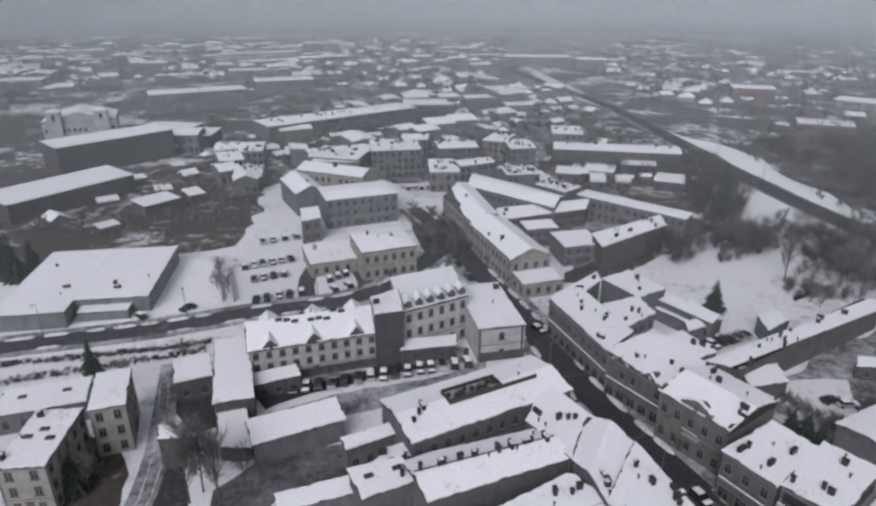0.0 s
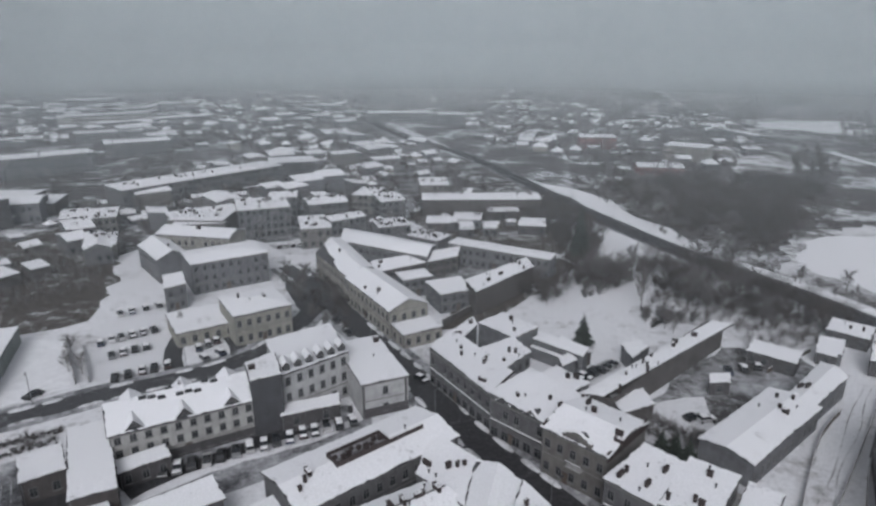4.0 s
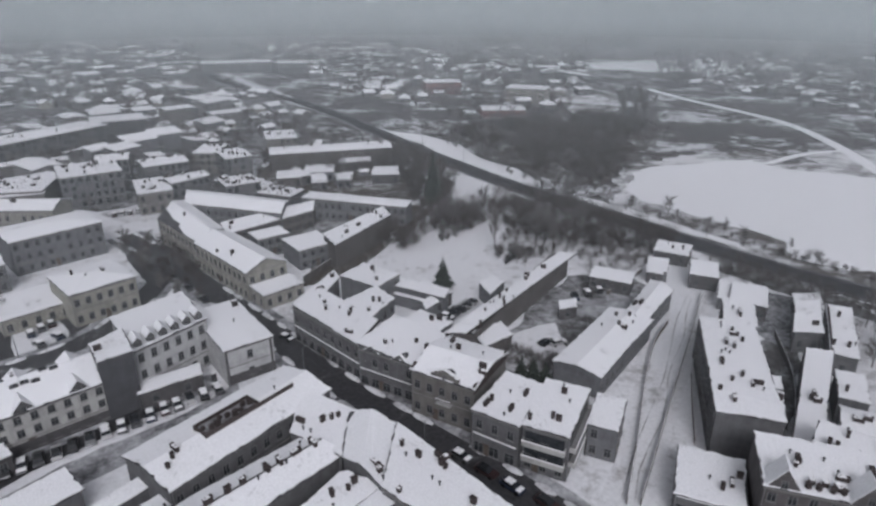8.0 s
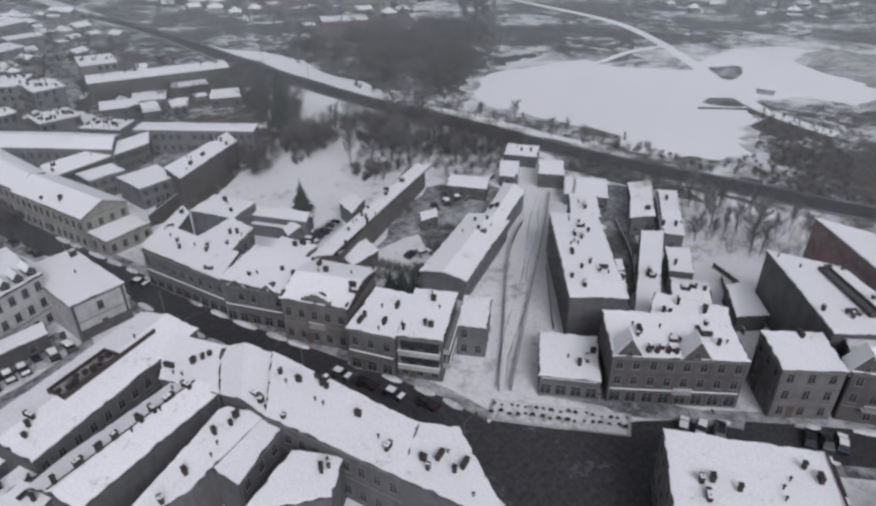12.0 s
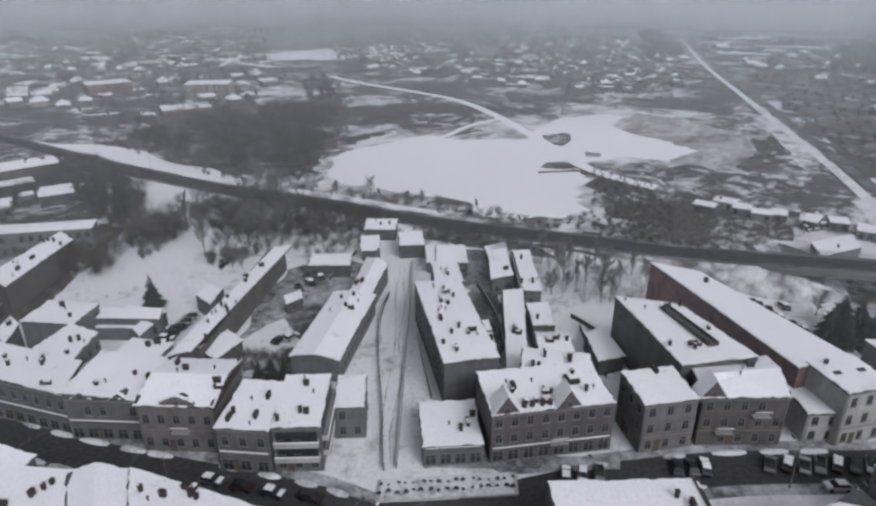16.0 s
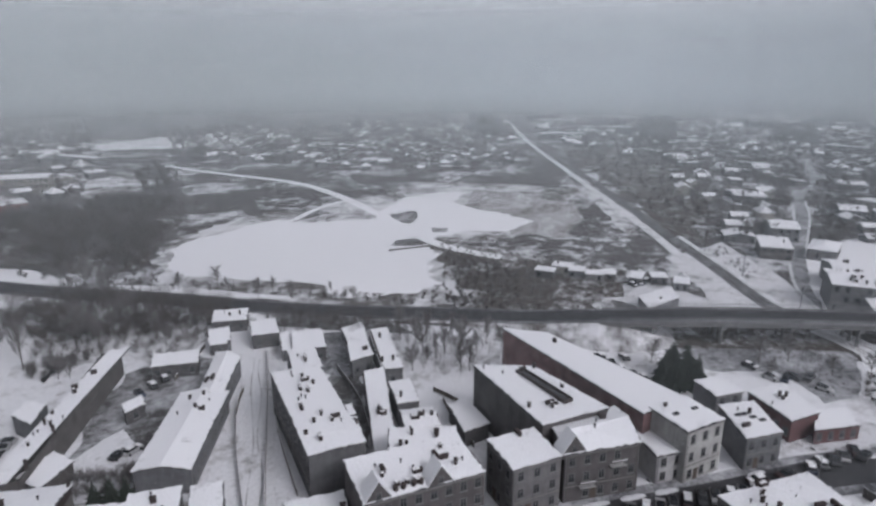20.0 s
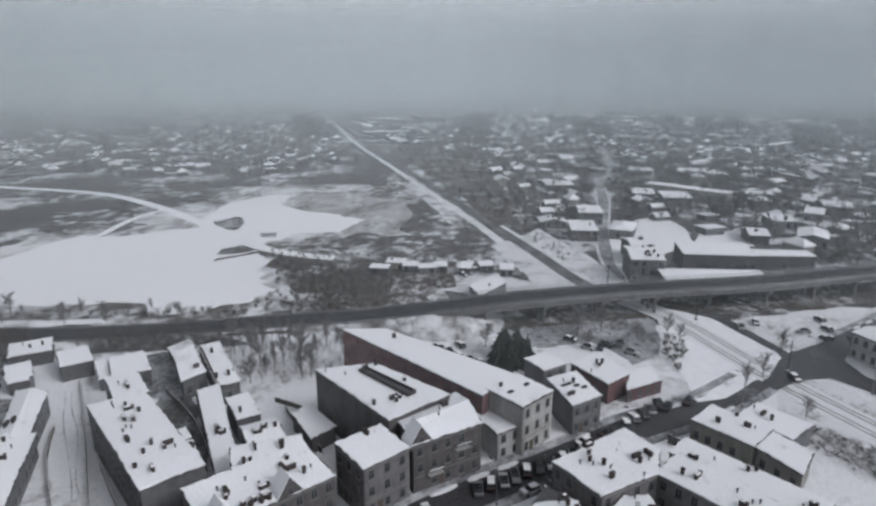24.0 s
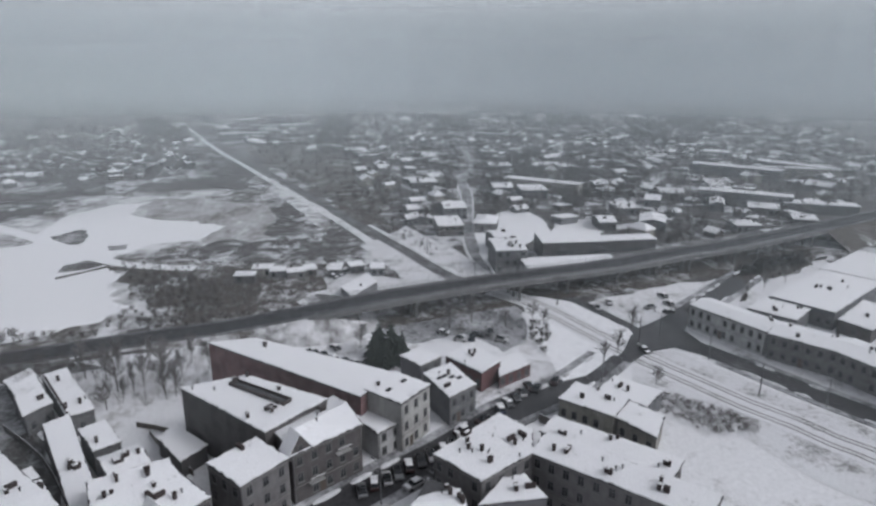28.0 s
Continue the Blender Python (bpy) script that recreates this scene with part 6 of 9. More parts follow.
building("suburb_house", "low grey-beige suburban house with snow-covered roof", 305.3, -13.2, -82.5, 13.0, 10.1, 3.0, roof="gabley", rise=1.5, wall="plaster", storeys=1, sides="A", chim=4, far=True)
building("suburb_house", "low taupe suburban house with snow-covered roof", 328.3, -14.4, -78.5, 12.4, 11.4, 3.0, roof="gable", rise=1.5, wall="taupe", storeys=1, sides="A", chim=0, far=True)
building("suburb_house", "low dark suburban house with snow-covered roof", 407.2, -20.6, -83.6, 18.0, 18.0, 4.0, roof="hip", rise=1.5, wall="dark", storeys=1, sides="A", chim=2, far=True)
building("suburb_house", "low grey suburban house with snow-covered roof", 381.8, -70.1, -92.5, 12.5, 18.0, 4.5, roof="gable", rise=1.5, wall="grey", storeys=1, sides="A", chim=4, far=True)
building("suburb_house", "low grey suburban house with snow-covered roof", 368.1, -85.2, -91.4, 15.6, 18.0, 5.0, roof="mono", rise=0.5, wall="grey", storeys=2, sides="A", chim=0, far=True)
building("suburb_house", "low brown suburban house with snow-covered roof", 385.8, -138.2, -91.9, 14.9, 18.0, 4.0, roof="gabley", rise=1.5, wall="brown", storeys=1, sides="A", chim=2, far=True)
building("suburb_house", "low grey-beige suburban house with snow-covered roof", 247.2, -47.7, -83.4, 10.2, 18.0, 6.5, roof="gable", rise=1.5, wall="plaster", storeys=2, sides="A", chim=4, far=True)
building("suburb_house", "low taupe suburban house with snow-covered roof", 288.6, -43.9, -104.2, 10.6, 18.0, 4.5, roof="hip", rise=1.5, wall="taupe", storeys=1, sides="A", chim=0, far=True)
building("suburb_house", "low dark suburban house with snow-covered roof", 286.6, -105.0, -94.5, 8.3, 15.0, 4.0, roof="gable", rise=1.5, wall="dark", storeys=1, sides="A", chim=2, far=True)
building("suburb_house", "low grey suburban house with snow-covered roof", 317.4, -126.1, -88.7, 12.0, 14.1, 4.0, roof="mono", rise=0.5, wall="grey", storeys=1, sides="A", chim=4, far=True)
building("suburb_house", "low grey suburban house with snow-covered roof", 284.8, -124.1, -113.0, 12.0, 18.0, 4.5, roof="gabley", rise=1.5, wall="grey", storeys=1, sides="A", chim=0, far=True)
building("suburb_house", "low brown suburban house with snow-covered roof", 353.0, -165.0, -99.5, 13.7, 18.0, 5.0, roof="gable", rise=1.5, wall="brown", storeys=2, sides="A", chim=2, far=True)
building("suburb_house", "low grey-beige suburban house with snow-covered roof", 274.3, -167.5, -95.5, 11.9, 12.5, 4.0, roof="hip", rise=1.5, wall="plaster", storeys=1, sides="A", chim=4, far=True)
building("suburb_house", "low taupe suburban house with snow-covered roof", 313.7, -196.3, -117.9, 15.0, 16.0, 4.0, roof="gable", rise=1.5, wall="taupe", storeys=1, sides="A", chim=0, far=True)
building("suburb_house", "low dark suburban house with snow-covered roof", 286.9, -204.2, -114.6, 10.9, 11.0, 3.5, roof="mono", rise=0.5, wall="dark", storeys=1, sides="A", chim=2, far=True)
building("suburb_house", "low grey suburban house with snow-covered roof", 324.0, -180.2, -117.3, 7.5, 18.0, 4.0, roof="gabley", rise=1.5, wall="grey", storeys=1, sides="A", chim=4, far=True)
building("suburb_house", "low grey suburban house with snow-covered roof", 339.2, -149.2, -117.3, 8.7, 18.0, 4.0, roof="gable", rise=1.5, wall="grey", storeys=1, sides="A", chim=0, far=True)
building("suburb_house", "low brown suburban house with snow-covered roof", 259.3, -174.6, -88.0, 15.7, 7.5, 3.5, roof="hip", rise=1.5, wall="brown", storeys=1, sides="A", chim=2, far=True)
building("suburb_house", "low grey-beige suburban house with snow-covered roof", 477.4, -118.3, -90.7, 23.1, 18.0, 4.0, roof="gable", rise=1.5, wall="plaster", storeys=1, sides="A", chim=4, far=True)
building("suburb_house", "low taupe suburban house with snow-covered roof", 529.6, -219.4, -115.4, 26.3, 18.0, 4.0, roof="mono", rise=0.5, wall="taupe", storeys=1, sides="A", chim=0, far=True)
building("suburb_house", "low dark suburban house with snow-covered roof", 462.6, -136.5, -94.2, 13.8, 18.0, 4.0, roof="gabley", rise=1.5, wall="dark", storeys=1, sides="A", chim=2, far=True)
building("suburb_house", "low grey suburban house with snow-covered roof", 478.7, -84.2, -89.1, 16.0, 18.0, 4.0, roof="gable", rise=1.5, wall="grey", storeys=1, sides="A", chim=4, far=True)
building("suburb_house", "low grey suburban house with snow-covered roof", 548.4, -289.3, -128.4, 23.4, 18.0, 4.5, roof="hip", rise=1.5, wall="grey", storeys=1, sides="A", chim=0, far=True)
building("garage_row", "low dark garage shed with snowy roof", 221.6, 53.6, -91.7, 7.3, 4.4, 2.9, roof="flat", rise=0.3, wall="dark", storeys=1, sides="A", chim=0, far=True)
building("garage_row", "low beige garage shed with snowy roof", 229.4, 48.8, -91.1, 7.4, 4.6, 2.9, roof="flat", rise=0.5, wall="cream", storeys=1, sides="A", chim=1, far=True)
building("garage_row", "low grey garage shed with snowy roof", 226.6, 41.7, -85.3, 5.8, 4.6, 2.6, roof="flat", rise=0.5, wall="grey", storeys=1, sides="A", chim=0, far=True)
building("garage_row", "low beige garage shed with snowy roof", 224.6, 34.9, -76.7, 6.4, 5.6, 2.6, roof="gable", rise=0.6, wall="taupe", storeys=1, sides="A", chim=1, far=True)
building("garage_row", "low brown garage shed with snowy roof", 227.5, 29.1, -79.4, 4.5, 6.4, 2.6, roof="gable", rise=0.3, wall="brown", storeys=1, sides="A", chim=0, far=True)
building("garage_row", "low grey-beige garage shed with snowy roof", 226.9, 19.9, -94.0, 4.4, 6.8, 2.6, roof="mono", rise=0.4, wall="plaster", storeys=1, sides="A", chim=0, far=True)
building("garage_row", "low dark garage shed with snowy roof", 229.1, 12.2, -74.1, 5.6, 4.5, 2.9, roof="flat", rise=0.5, wall="dark", storeys=1, sides="A", chim=0, far=True)
building("garage_row", "low grey garage shed with snowy roof", 225.7, 4.4, -88.0, 5.1, 6.0, 2.9, roof="mono", rise=0.4, wall="grey", storeys=1, sides="A", chim=0, far=True)
building("garage_row", "long low grey garage with snowy flat roof", 206.1, 14.4, -157.2, 10.8, 13.6, 2.8, (1.4, 12.9), (-9.4, 13.6), roof="flat", wall="grey", storeys=1, sides="A", chim=1, far=True)
building("depot", "brown store with flat snowy roof", -148.9, 300.3, 56.9, 23.3, 12.7, 4.0, roof="flat", wall="brown", storeys=1, sides="", far=True, chim=0)
building("depot", "dark brown hall with snowy roof", -161.7, 334.2, -9.7, 29.7, 18.0, 6.0, roof="flat", wall="brown", storeys=1, sides="", far=True, chim=0)
building("depot", "dark brown hall with snowy roof", -127.6, 316.1, 0.4, 12.3, 18.0, 6.0, roof="flat", wall="brown", storeys=1, sides="", far=True, chim=0)
building("depot", "dark lean-to with snowy roof", -132.0, 299.2, 36.6, 10.5, 10.5, 3.5, roof="mono", rise=0.4, wall="dark", storeys=1, sides="", far=True, chim=0)
building("far_house", "grey-beige house with snowy roof", -104.2, 287.7, 12.0, 10.4, 18.0, 5.0, roof="gable", rise=1.2, wall="plaster", storeys=1, sides="A", chim=5, far=True)
building("far_house", "grey-beige house with snowy roof", -93.8, 288.1, 7.2, 10.7, 15.9, 5.0, roof="gable", rise=1.2, wall="plaster", storeys=1, sides="A", chim=7, far=True)
building("far_house", "grey-beige house with snowy gable roof", -88.2, 247.1, 34.0, 8.8, 13.9, 6.0, roof="gable", rise=1.5, wall="plaster", storeys=1, sides="A", far=True, chim=3)
building("far_house", "grey-beige house with snowy gable roof", -78.9, 234.4, 12.9, 8.9, 18.0, 6.0, roof="gabley", rise=2, wall="plaster", storeys=1, sides="A", far=True, chim=3)
building("far_house", "grey-beige town house with many chimneys on snow", 27.1, 239.3, 7.3, 13.2, 11.6, 7.0, roof="flat", wall="plaster", storeys=2, sides="A", chim=15, far=True)
building("far_house", "grey-beige town house with many chimneys on snow", 36.4, 226.6, -47.5, 14.1, 8.8, 7.0, roof="flat", wall="plaster", storeys=2, sides="A", chim=15, far=True)
building("depot", "small dark depot with snowy roof", 61.5, 243.6, -7.0, 5.6, 8.5, 4.0, roof="flat", wall="dark", storeys=1, sides="A", far=True, chim=0)
building("depot", "small dark depot with snowy roof", 71.2, 241.3, -13.6, 5.2, 7.6, 4.0, roof="flat", wall="dark", storeys=1, sides="A", far=True, chim=0)
building("depot", "small dark depot with snowy roof", 86.0, 241.9, -21.3, 8.3, 6.5, 4.0, roof="flat", wall="dark", storeys=1, sides="A", far=True, chim=0)
building("depot", "small dark depot with snowy roof", 54.6, 251.8, 4.2, 8.4, 7.9, 4.0, roof="flat", wall="dark", storeys=1, sides="A", far=True, chim=0)

# ---- sky and distance ----
def ring_wall(radius, height, n=128):
    p = disc(radius, n)
    vs = [(x, y, -2) for x, y in p] + [(x, y, height) for x, y in p]
    return vs, [(i, (i + 1) % n, n + (i + 1) % n, n + i) for i in range(n)]


backdrop_sky("hazy_sky", [(0.0, (0.225, 0.242, 0.246)), (0.12, (0.272, 0.291, 0.295)), (0.21, (0.328, 0.348, 0.352)), (0.36, (0.378, 0.396, 0.40)), (0.51, (0.405, 0.42, 0.426)), (1.0, (0.52, 0.53, 0.536))], 620)
tagged(new("backdrop", mesh_of("backdrop", *ring_wall(2350, 900), "hazy_sky")), "low grey cloud over a hazy horizon", "sky", "", "structure")
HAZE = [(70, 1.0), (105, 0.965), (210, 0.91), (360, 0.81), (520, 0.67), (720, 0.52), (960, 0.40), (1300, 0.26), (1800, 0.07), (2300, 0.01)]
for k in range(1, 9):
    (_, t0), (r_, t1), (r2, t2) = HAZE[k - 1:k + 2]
    # rings added round the camera imitate haze, each for air up to the next
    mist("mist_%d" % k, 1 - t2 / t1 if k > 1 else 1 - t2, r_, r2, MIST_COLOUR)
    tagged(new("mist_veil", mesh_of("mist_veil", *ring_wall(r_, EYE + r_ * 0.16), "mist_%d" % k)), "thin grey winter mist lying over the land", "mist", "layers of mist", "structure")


# ---- more ways and open ground ----
north_line = kerbed("north_street", "wet asphalt street past the market and car park", [(-109.5, 116.5), (-98.4, 121.8), (-81.9, 126.2), (-64.5, 131.2), (-46.4, 138.2), (-26.5, 144.3), (-14.2, 152.5), (-4.0, 169.4), (2.9, 187.3)], 6.5, 2.0, 0.062)
sheet("car_park", [(-52.7, 144.3), (-33.4, 150.8), (-47.3, 187.3), (-59.5, 182.6)], 0.05, "rail_snow", "car park under trodden snow", ragged=1.5, step=4, category="car park")
sheet("market_yard", [(-87.7, 129.8), (-55.5, 142.7), (-65.9, 170.2), (-81.0, 172.8), (-70.9, 145.8), (-92.3, 138.2)], 0.045, "snow_field", "smooth snow on the market yard", ragged=1.5, step=4, category="yard")
road("haul_road", "white snowy track beside the railway", [(1106.0, 335.5), (707.8, 186.5), (504.2, 100.9), (406.2, 59.1), (339.7, 30.7), (313.9, 19.7), (281.5, 7.2), (251.7, -3.0), (234.8, -9.4), (213.7, -15.8)], 4.6, 0.08, "haul_snow")
sheet("rough_ground", [(654.9, 138.5), (723.3, 63.0), (677.8, -0.7), (427.2, -5.1), (311.3, -2.2), (305.1, 7.9), (395.5, 38.7)], 0.06, "scrub", "dark rough ground between the railway and the suburb", ragged=7, step=6, category="scrub")
sheet("rough_ground", [(395.0, 74.4), (382.1, 60.0), (308.4, 30.6), (277.8, 22.1), (262.6, 28.7), (293.1, 53.4), (330.0, 55.2)], 0.125, "far_ground", "rough grass and thin snow beside the haul road", ragged=2.5, step=5, category="scrub")
sheet("scrubland", [(252.6, 104.5), (243.4, 21.3), (188.3, 30.8), (176.1, 62.7), (210.3, 82.1)], 0.05, "scrub", "rough brown scrubland between patches of snow", ragged=9, step=4, category="scrub")

tagged(new("hedge_strip", band(ribbon_points([(*p, 0) for p in [(532.7, 86.0), (425.1, 44.8), (346.0, 13.6), (296.9, -7.2), (251.5, -22.7)]]), 2.2, 2.6, 0.09, 0.05).mesh("hedge_strip", "scrub")), "dark strip of rough grass beside the railway", "scrub", "", "structure")
for pts, lab in (([(185.3, -64.0), (199.3, -105.3), (215.1, -132.9), (191.2, -105.2), (171.8, -83.5), (170.4, -76.1)], "snowy car park beside the bridge"), ([(131.5, -25.1), (137.5, -46.9), (148.3, -43.5), (150.1, -39.5), (138.3, -25.6)], "trodden snow before the red shop"), ([(222.0, 57.8), (239.9, 34.8), (237.9, 11.2), (214.8, -13.1), (207.5, -13.7), (200.6, 3.4), (208.6, 25.8)], "snowy garage yard beyond the road"), ([(324.9, -66.0), (331.8, -79.3), (284.1, -76.5), (274.1, -68.4), (283.9, -60.3)], "snowy yard between suburban houses"), ([(156.0, 23.1), (168.4, 8.5), (155.1, -0.3), (143.8, 1.9), (149.0, 13.5)], "snowy parking yard behind the brick hall")):
    sheet("snowy_yard", pts, 0.048, "packed_snow", lab, ragged=1.6, step=4, category="yard")
road("suburb_lane", "snowy lane between suburban houses", [(332.7, -136.6), (409.5, -183.6), (496.1, -266.5), (642.4, -395.4)], 5, 0.05, "packed_snow")
tagged(new("suburb_verge", band(suburb_line[:len(suburb_line) // 2], 4.2, 4.2, 0.05, 0.05).mesh("suburb_verge", "packed_snow")), "snowy verges of a suburban street", "verge", "", "structure")
# the road on its bank, rising to a bridge
HIGH = ribbon_points([(71.8, 723.0, 0.12), (78.3, 622.0, 0.12), (95.7, 535.0, 0.12), (113.0, 468.0, 0.12), (122.0, 402.0, 0.12), (126.0, 338.0, 0.12), (128.5, 300.0, 0.12), (131.0, 268.0, 0.12), (134.5, 236.0, 0.12), (140.6, 200.0, 0.12), (146.0, 179.0, 0.12), (151.0, 158.0, 0.12), (154.5, 138.0, 0.12), (158.5, 118.0, 0.12), (164.0, 99.0, 0.12), (169.3, 82.0, 0.3), (174.0, 64.8, 0.8), (176.2, 47.3, 1.8), (177.5, 30.5, 4.2), (178.5, 15.0, 6.3), (182.3, 2.5, 7.0), (189.0, -14.8, 7.0), (195.3, -33.0, 7.0), (201.2, -51.5, 7.0), (210.0, -82.0, 7.0), (224.0, -116.0, 7.0), (231.5, -138.0, 7.0), (264.0, -210.0, 7.0), (301.3, -286.5, 7.0)])
high = thing("highway", "two-lane road on a low bank rising to a bridge", "road", pose(0, 0, 0), "", "structure")
part("roadway", band(HIGH, 4.2, 4.2, 0.10, 0.3).mesh("roadway", "dry_asphalt"), high)
for lo, hi in ((5.6, -4.2), (-4.2, 5.6)):
    part("verge", band(HIGH, lo, hi, 0.14, 0.3).mesh("verge", "grey_slush"), high, "slushy verge")
bridge_from = next(i for i, p in enumerate(HIGH) if p.y < 26)
bridge_to = next(i for i, p in enumerate(HIGH) if p.y < -190)


def bank(line, mat):
    b, prev = Build(), None
    polys = []
    for i, p in enumerate(line):
        d = line[min(i + 1, len(line) - 1)] - line[max(i - 1, 0)]
        d.z = 0
        s = d.normalized().cross(Vector((0, 0, 1)))
        cur = []
        for o, z in ((-6 - p.z * 1.5, -0.1), (-5.4, p.z), (5.4, p.z), (6 + p.z * 1.5, -0.1)):
            q = p + s * o
            cur.append((q.x, q.y, z))
        if prev:
            for k in range(3):
                polys.append((prev[k], prev[k + 1], cur[k + 1], cur[k]))
        prev = cur
    return b.slab(polys, 0.05).mesh("bank", mat)


part("bank", bank(HIGH[:bridge_from + 1] + [Vector((p.x, p.y, p.z * k)) for p, k in zip(HIGH[bridge_from + 1:], (0.75, 0.4, 0.05))], "patchy_snow"), high, "snowy embankment")
part("bank", bank(HIGH[bridge_to:], "scrub"), high, "scrubby embankment")
BR = HIGH[bridge_from:bridge_to + 1]
bridge = thing("bridge", "concrete road bridge over the railway with steel railings", "bridge", pose(0, 0, 0), "", "structure")
# scrub strip whose dark colour also paints the shade below the deck
tagged(new("bridge_shade_ground", band([Vector((p.x, p.y, 0)) for p in BR[1:-1]], 7.5, 7.5, 0.075, 0.05).mesh("bridge_shade_ground", "scrub")), "brown scrub soil under the bridge, its shade painted in", "ground", "", "structure")
part("deck", band(BR, 6.0, 6.0, -0.05, 1.2).mesh("deck", "dark_concrete"), bridge)
for lo, hi in ((6.2, -5.8), (-5.8, 6.2)):
    part("edge_beam", band(BR, lo, hi, 0.25, 0.5).mesh("edge_beam", "dark_concrete"), bridge)
for o in (-6.0, 6.0):
    b = Build()
    for i in range(len(BR) - 1):
        p, q = BR[i], BR[i + 1]
        s = Vector((q.x - p.x, q.y - p.y, 0)).normalized().cross(Vector((0, 0, 1))) * o
        for z in (0.75, 1.1, 1.45):
            b.tube(p + s + Vector((0, 0, z)), q + s + Vector((0, 0, z)), 0.05, 0.05, 4)
        for t in (0.0, 0.33, 0.67):
            m = p.lerp(q, t) + s
            b.tube(m + Vector((0, 0, 0.3)), m + Vector((0, 0, 1.45)), 0.045, 0.045, 4)
    part("railing", b.mesh("railing", "zinc"), bridge)
for i in range(2, len(BR) - 1, 3):
    p = BR[i]
    d = BR[i + 1] - p
    ang = math.degrees(math.atan2(d.y, d.x))
    part("cap_beam", Build().box(-0.7, -5.6, p.z - 2.3, 0.7, 5.6, p.z - 1.5).mesh("cap_beam", "dark_concrete"), bridge, place=pose(p.x, p.y, 0, 0, 0, ang))
    for o in (-4, 0, 4):
        part("pier", Build().tube((0, o, -0.2), (0, o, p.z - 2.3), 0.5, 0.5, 10).mesh("pier", "dark_concrete"), bridge, place=pose(p.x, p.y, 0, 0, 0, ang))

# ---- railway ----
RAIL = ribbon_points([(*p, 0) for p in [(61.3, -109.7), (78.1, -101.1), (96.7, -99.4), (106.9, -92.8), (113.6, -89.4), (122.9, -82.7), (134.0, -76.6), (149.0, -68.3), (167.7, -60.1), (193.8, -48.2), (216.5, -29.0), (232.9, -20.5), (258.7, -10.4), (290.5, 3.2), (327.2, 18.6), (394.0, 45.9), (514.8, 96.6), (774.5, 201.7), (1217.9, 374.1)]])
under = next(i for i, p in enumerate(RAIL) if p.x > 205)
for line, mat in ((RAIL[:under + 1], "rail_snow"), (RAIL[under:], "grey_slush")):
    tagged(new("trackbed", band(line, 4.6 if mat == "rail_snow" else 2.6, 4.6 if mat == "rail_snow" else 2.6, 0.125, 0.1).mesh("trackbed", mat)), "snowy ballast bed of a railway", "railway", "", "structure")
for o in (-2.2, 2.2):
    track = thing("railway_track", "rusty railway track with sleepers in the snow", "railway", pose(0, 0, 0), "railway tracks")
    for e in (-0.72, 0.72):
        part("rail", band(RAIL, -(o + e - 0.14), o + e + 0.14, 0.165, 0.1).mesh("rail", "rail_steel"), track)
    b = Build()
    for i in range(len(RAIL) - 1):
        p, q = RAIL[i], RAIL[i + 1]
        if p.x > 152:
            break
        d = (q - p).normalized()
        ang = math.atan2(d.y, d.x)
        n = int((q - p).length / 0.7)
        for k in range(n):
            c = p.lerp(q, k / n)
            b.box(-0.10, o - 1.2, 0.05, 0.10, o + 1.2, 0.14, Matrix.Translation(c) @ Matrix.Rotation(ang, 4, "Z") @ Matrix.Scale(-1, 4, Vector((0, 1, 0))))
    tagged(part("sleeper_bed", b.mesh("sleeper_bed", "ballast"), track), kind="stuff")


tagged(new("rail_verge", band(RAIL[under + 1:under + 18], -3.2, 5.6, 0.11, 0.1).mesh("rail_verge", "haul_snow")), "snowy strip along the far side of the railway", "verge", "", "structure")


# ---- trees ----
def grow(b, tw, r, p, d, length, radius, depth, spread):
    q = p + d * length
    (b if depth > 0 else tw).tube(p, q, radius, radius * 0.62, 5 if depth > 1 else 3)
    if depth == 0:
        return
    n = {3: 14, 2: 9, 1: 11}[depth]
    for i in range(n):
        t = (0.22 + 0.78 * (i + 1) / n) if depth == 3 else (0.25 + 0.75 * (i + r.random()) / n)
        a = r.uniform(0, 2 * math.pi)
        side = Vector((math.cos(a), math.sin(a), 0))
        nd = (d * (1.0 - spread * 0.5) + side * spread * r.uniform(0.7, 1.2) + Vector((0, 0, 0.18))).normalized()
        grow(b, tw, r, p.lerp(q, min(t, 0.98)), nd, length * (r.uniform(0.30, 0.58) if depth < 3 else r.uniform(0.30, 0.62) * (1.15 - 0.5 * t)), max(radius * 0.36, 0.024), depth - 1, spread)


def tree_meshes(kind):
    def make():
        r = random.Random(100 + kind)
        b, tw = Build(), Build()
        slim = kind in (1, 4)
        grow(b, tw, r, Vector((0, 0, -0.2)), Vector((r.uniform(-0.04, 0.04), r.uniform(-0.04, 0.04), 1)).normalized(), 10.0 if slim else 8.0, 0.17, 3, 0.42 if slim else 0.72)
        return b.mesh("trunk", "bark"), tw.mesh("crown", "frosted_twig")
    return shared(("tree", kind), make)


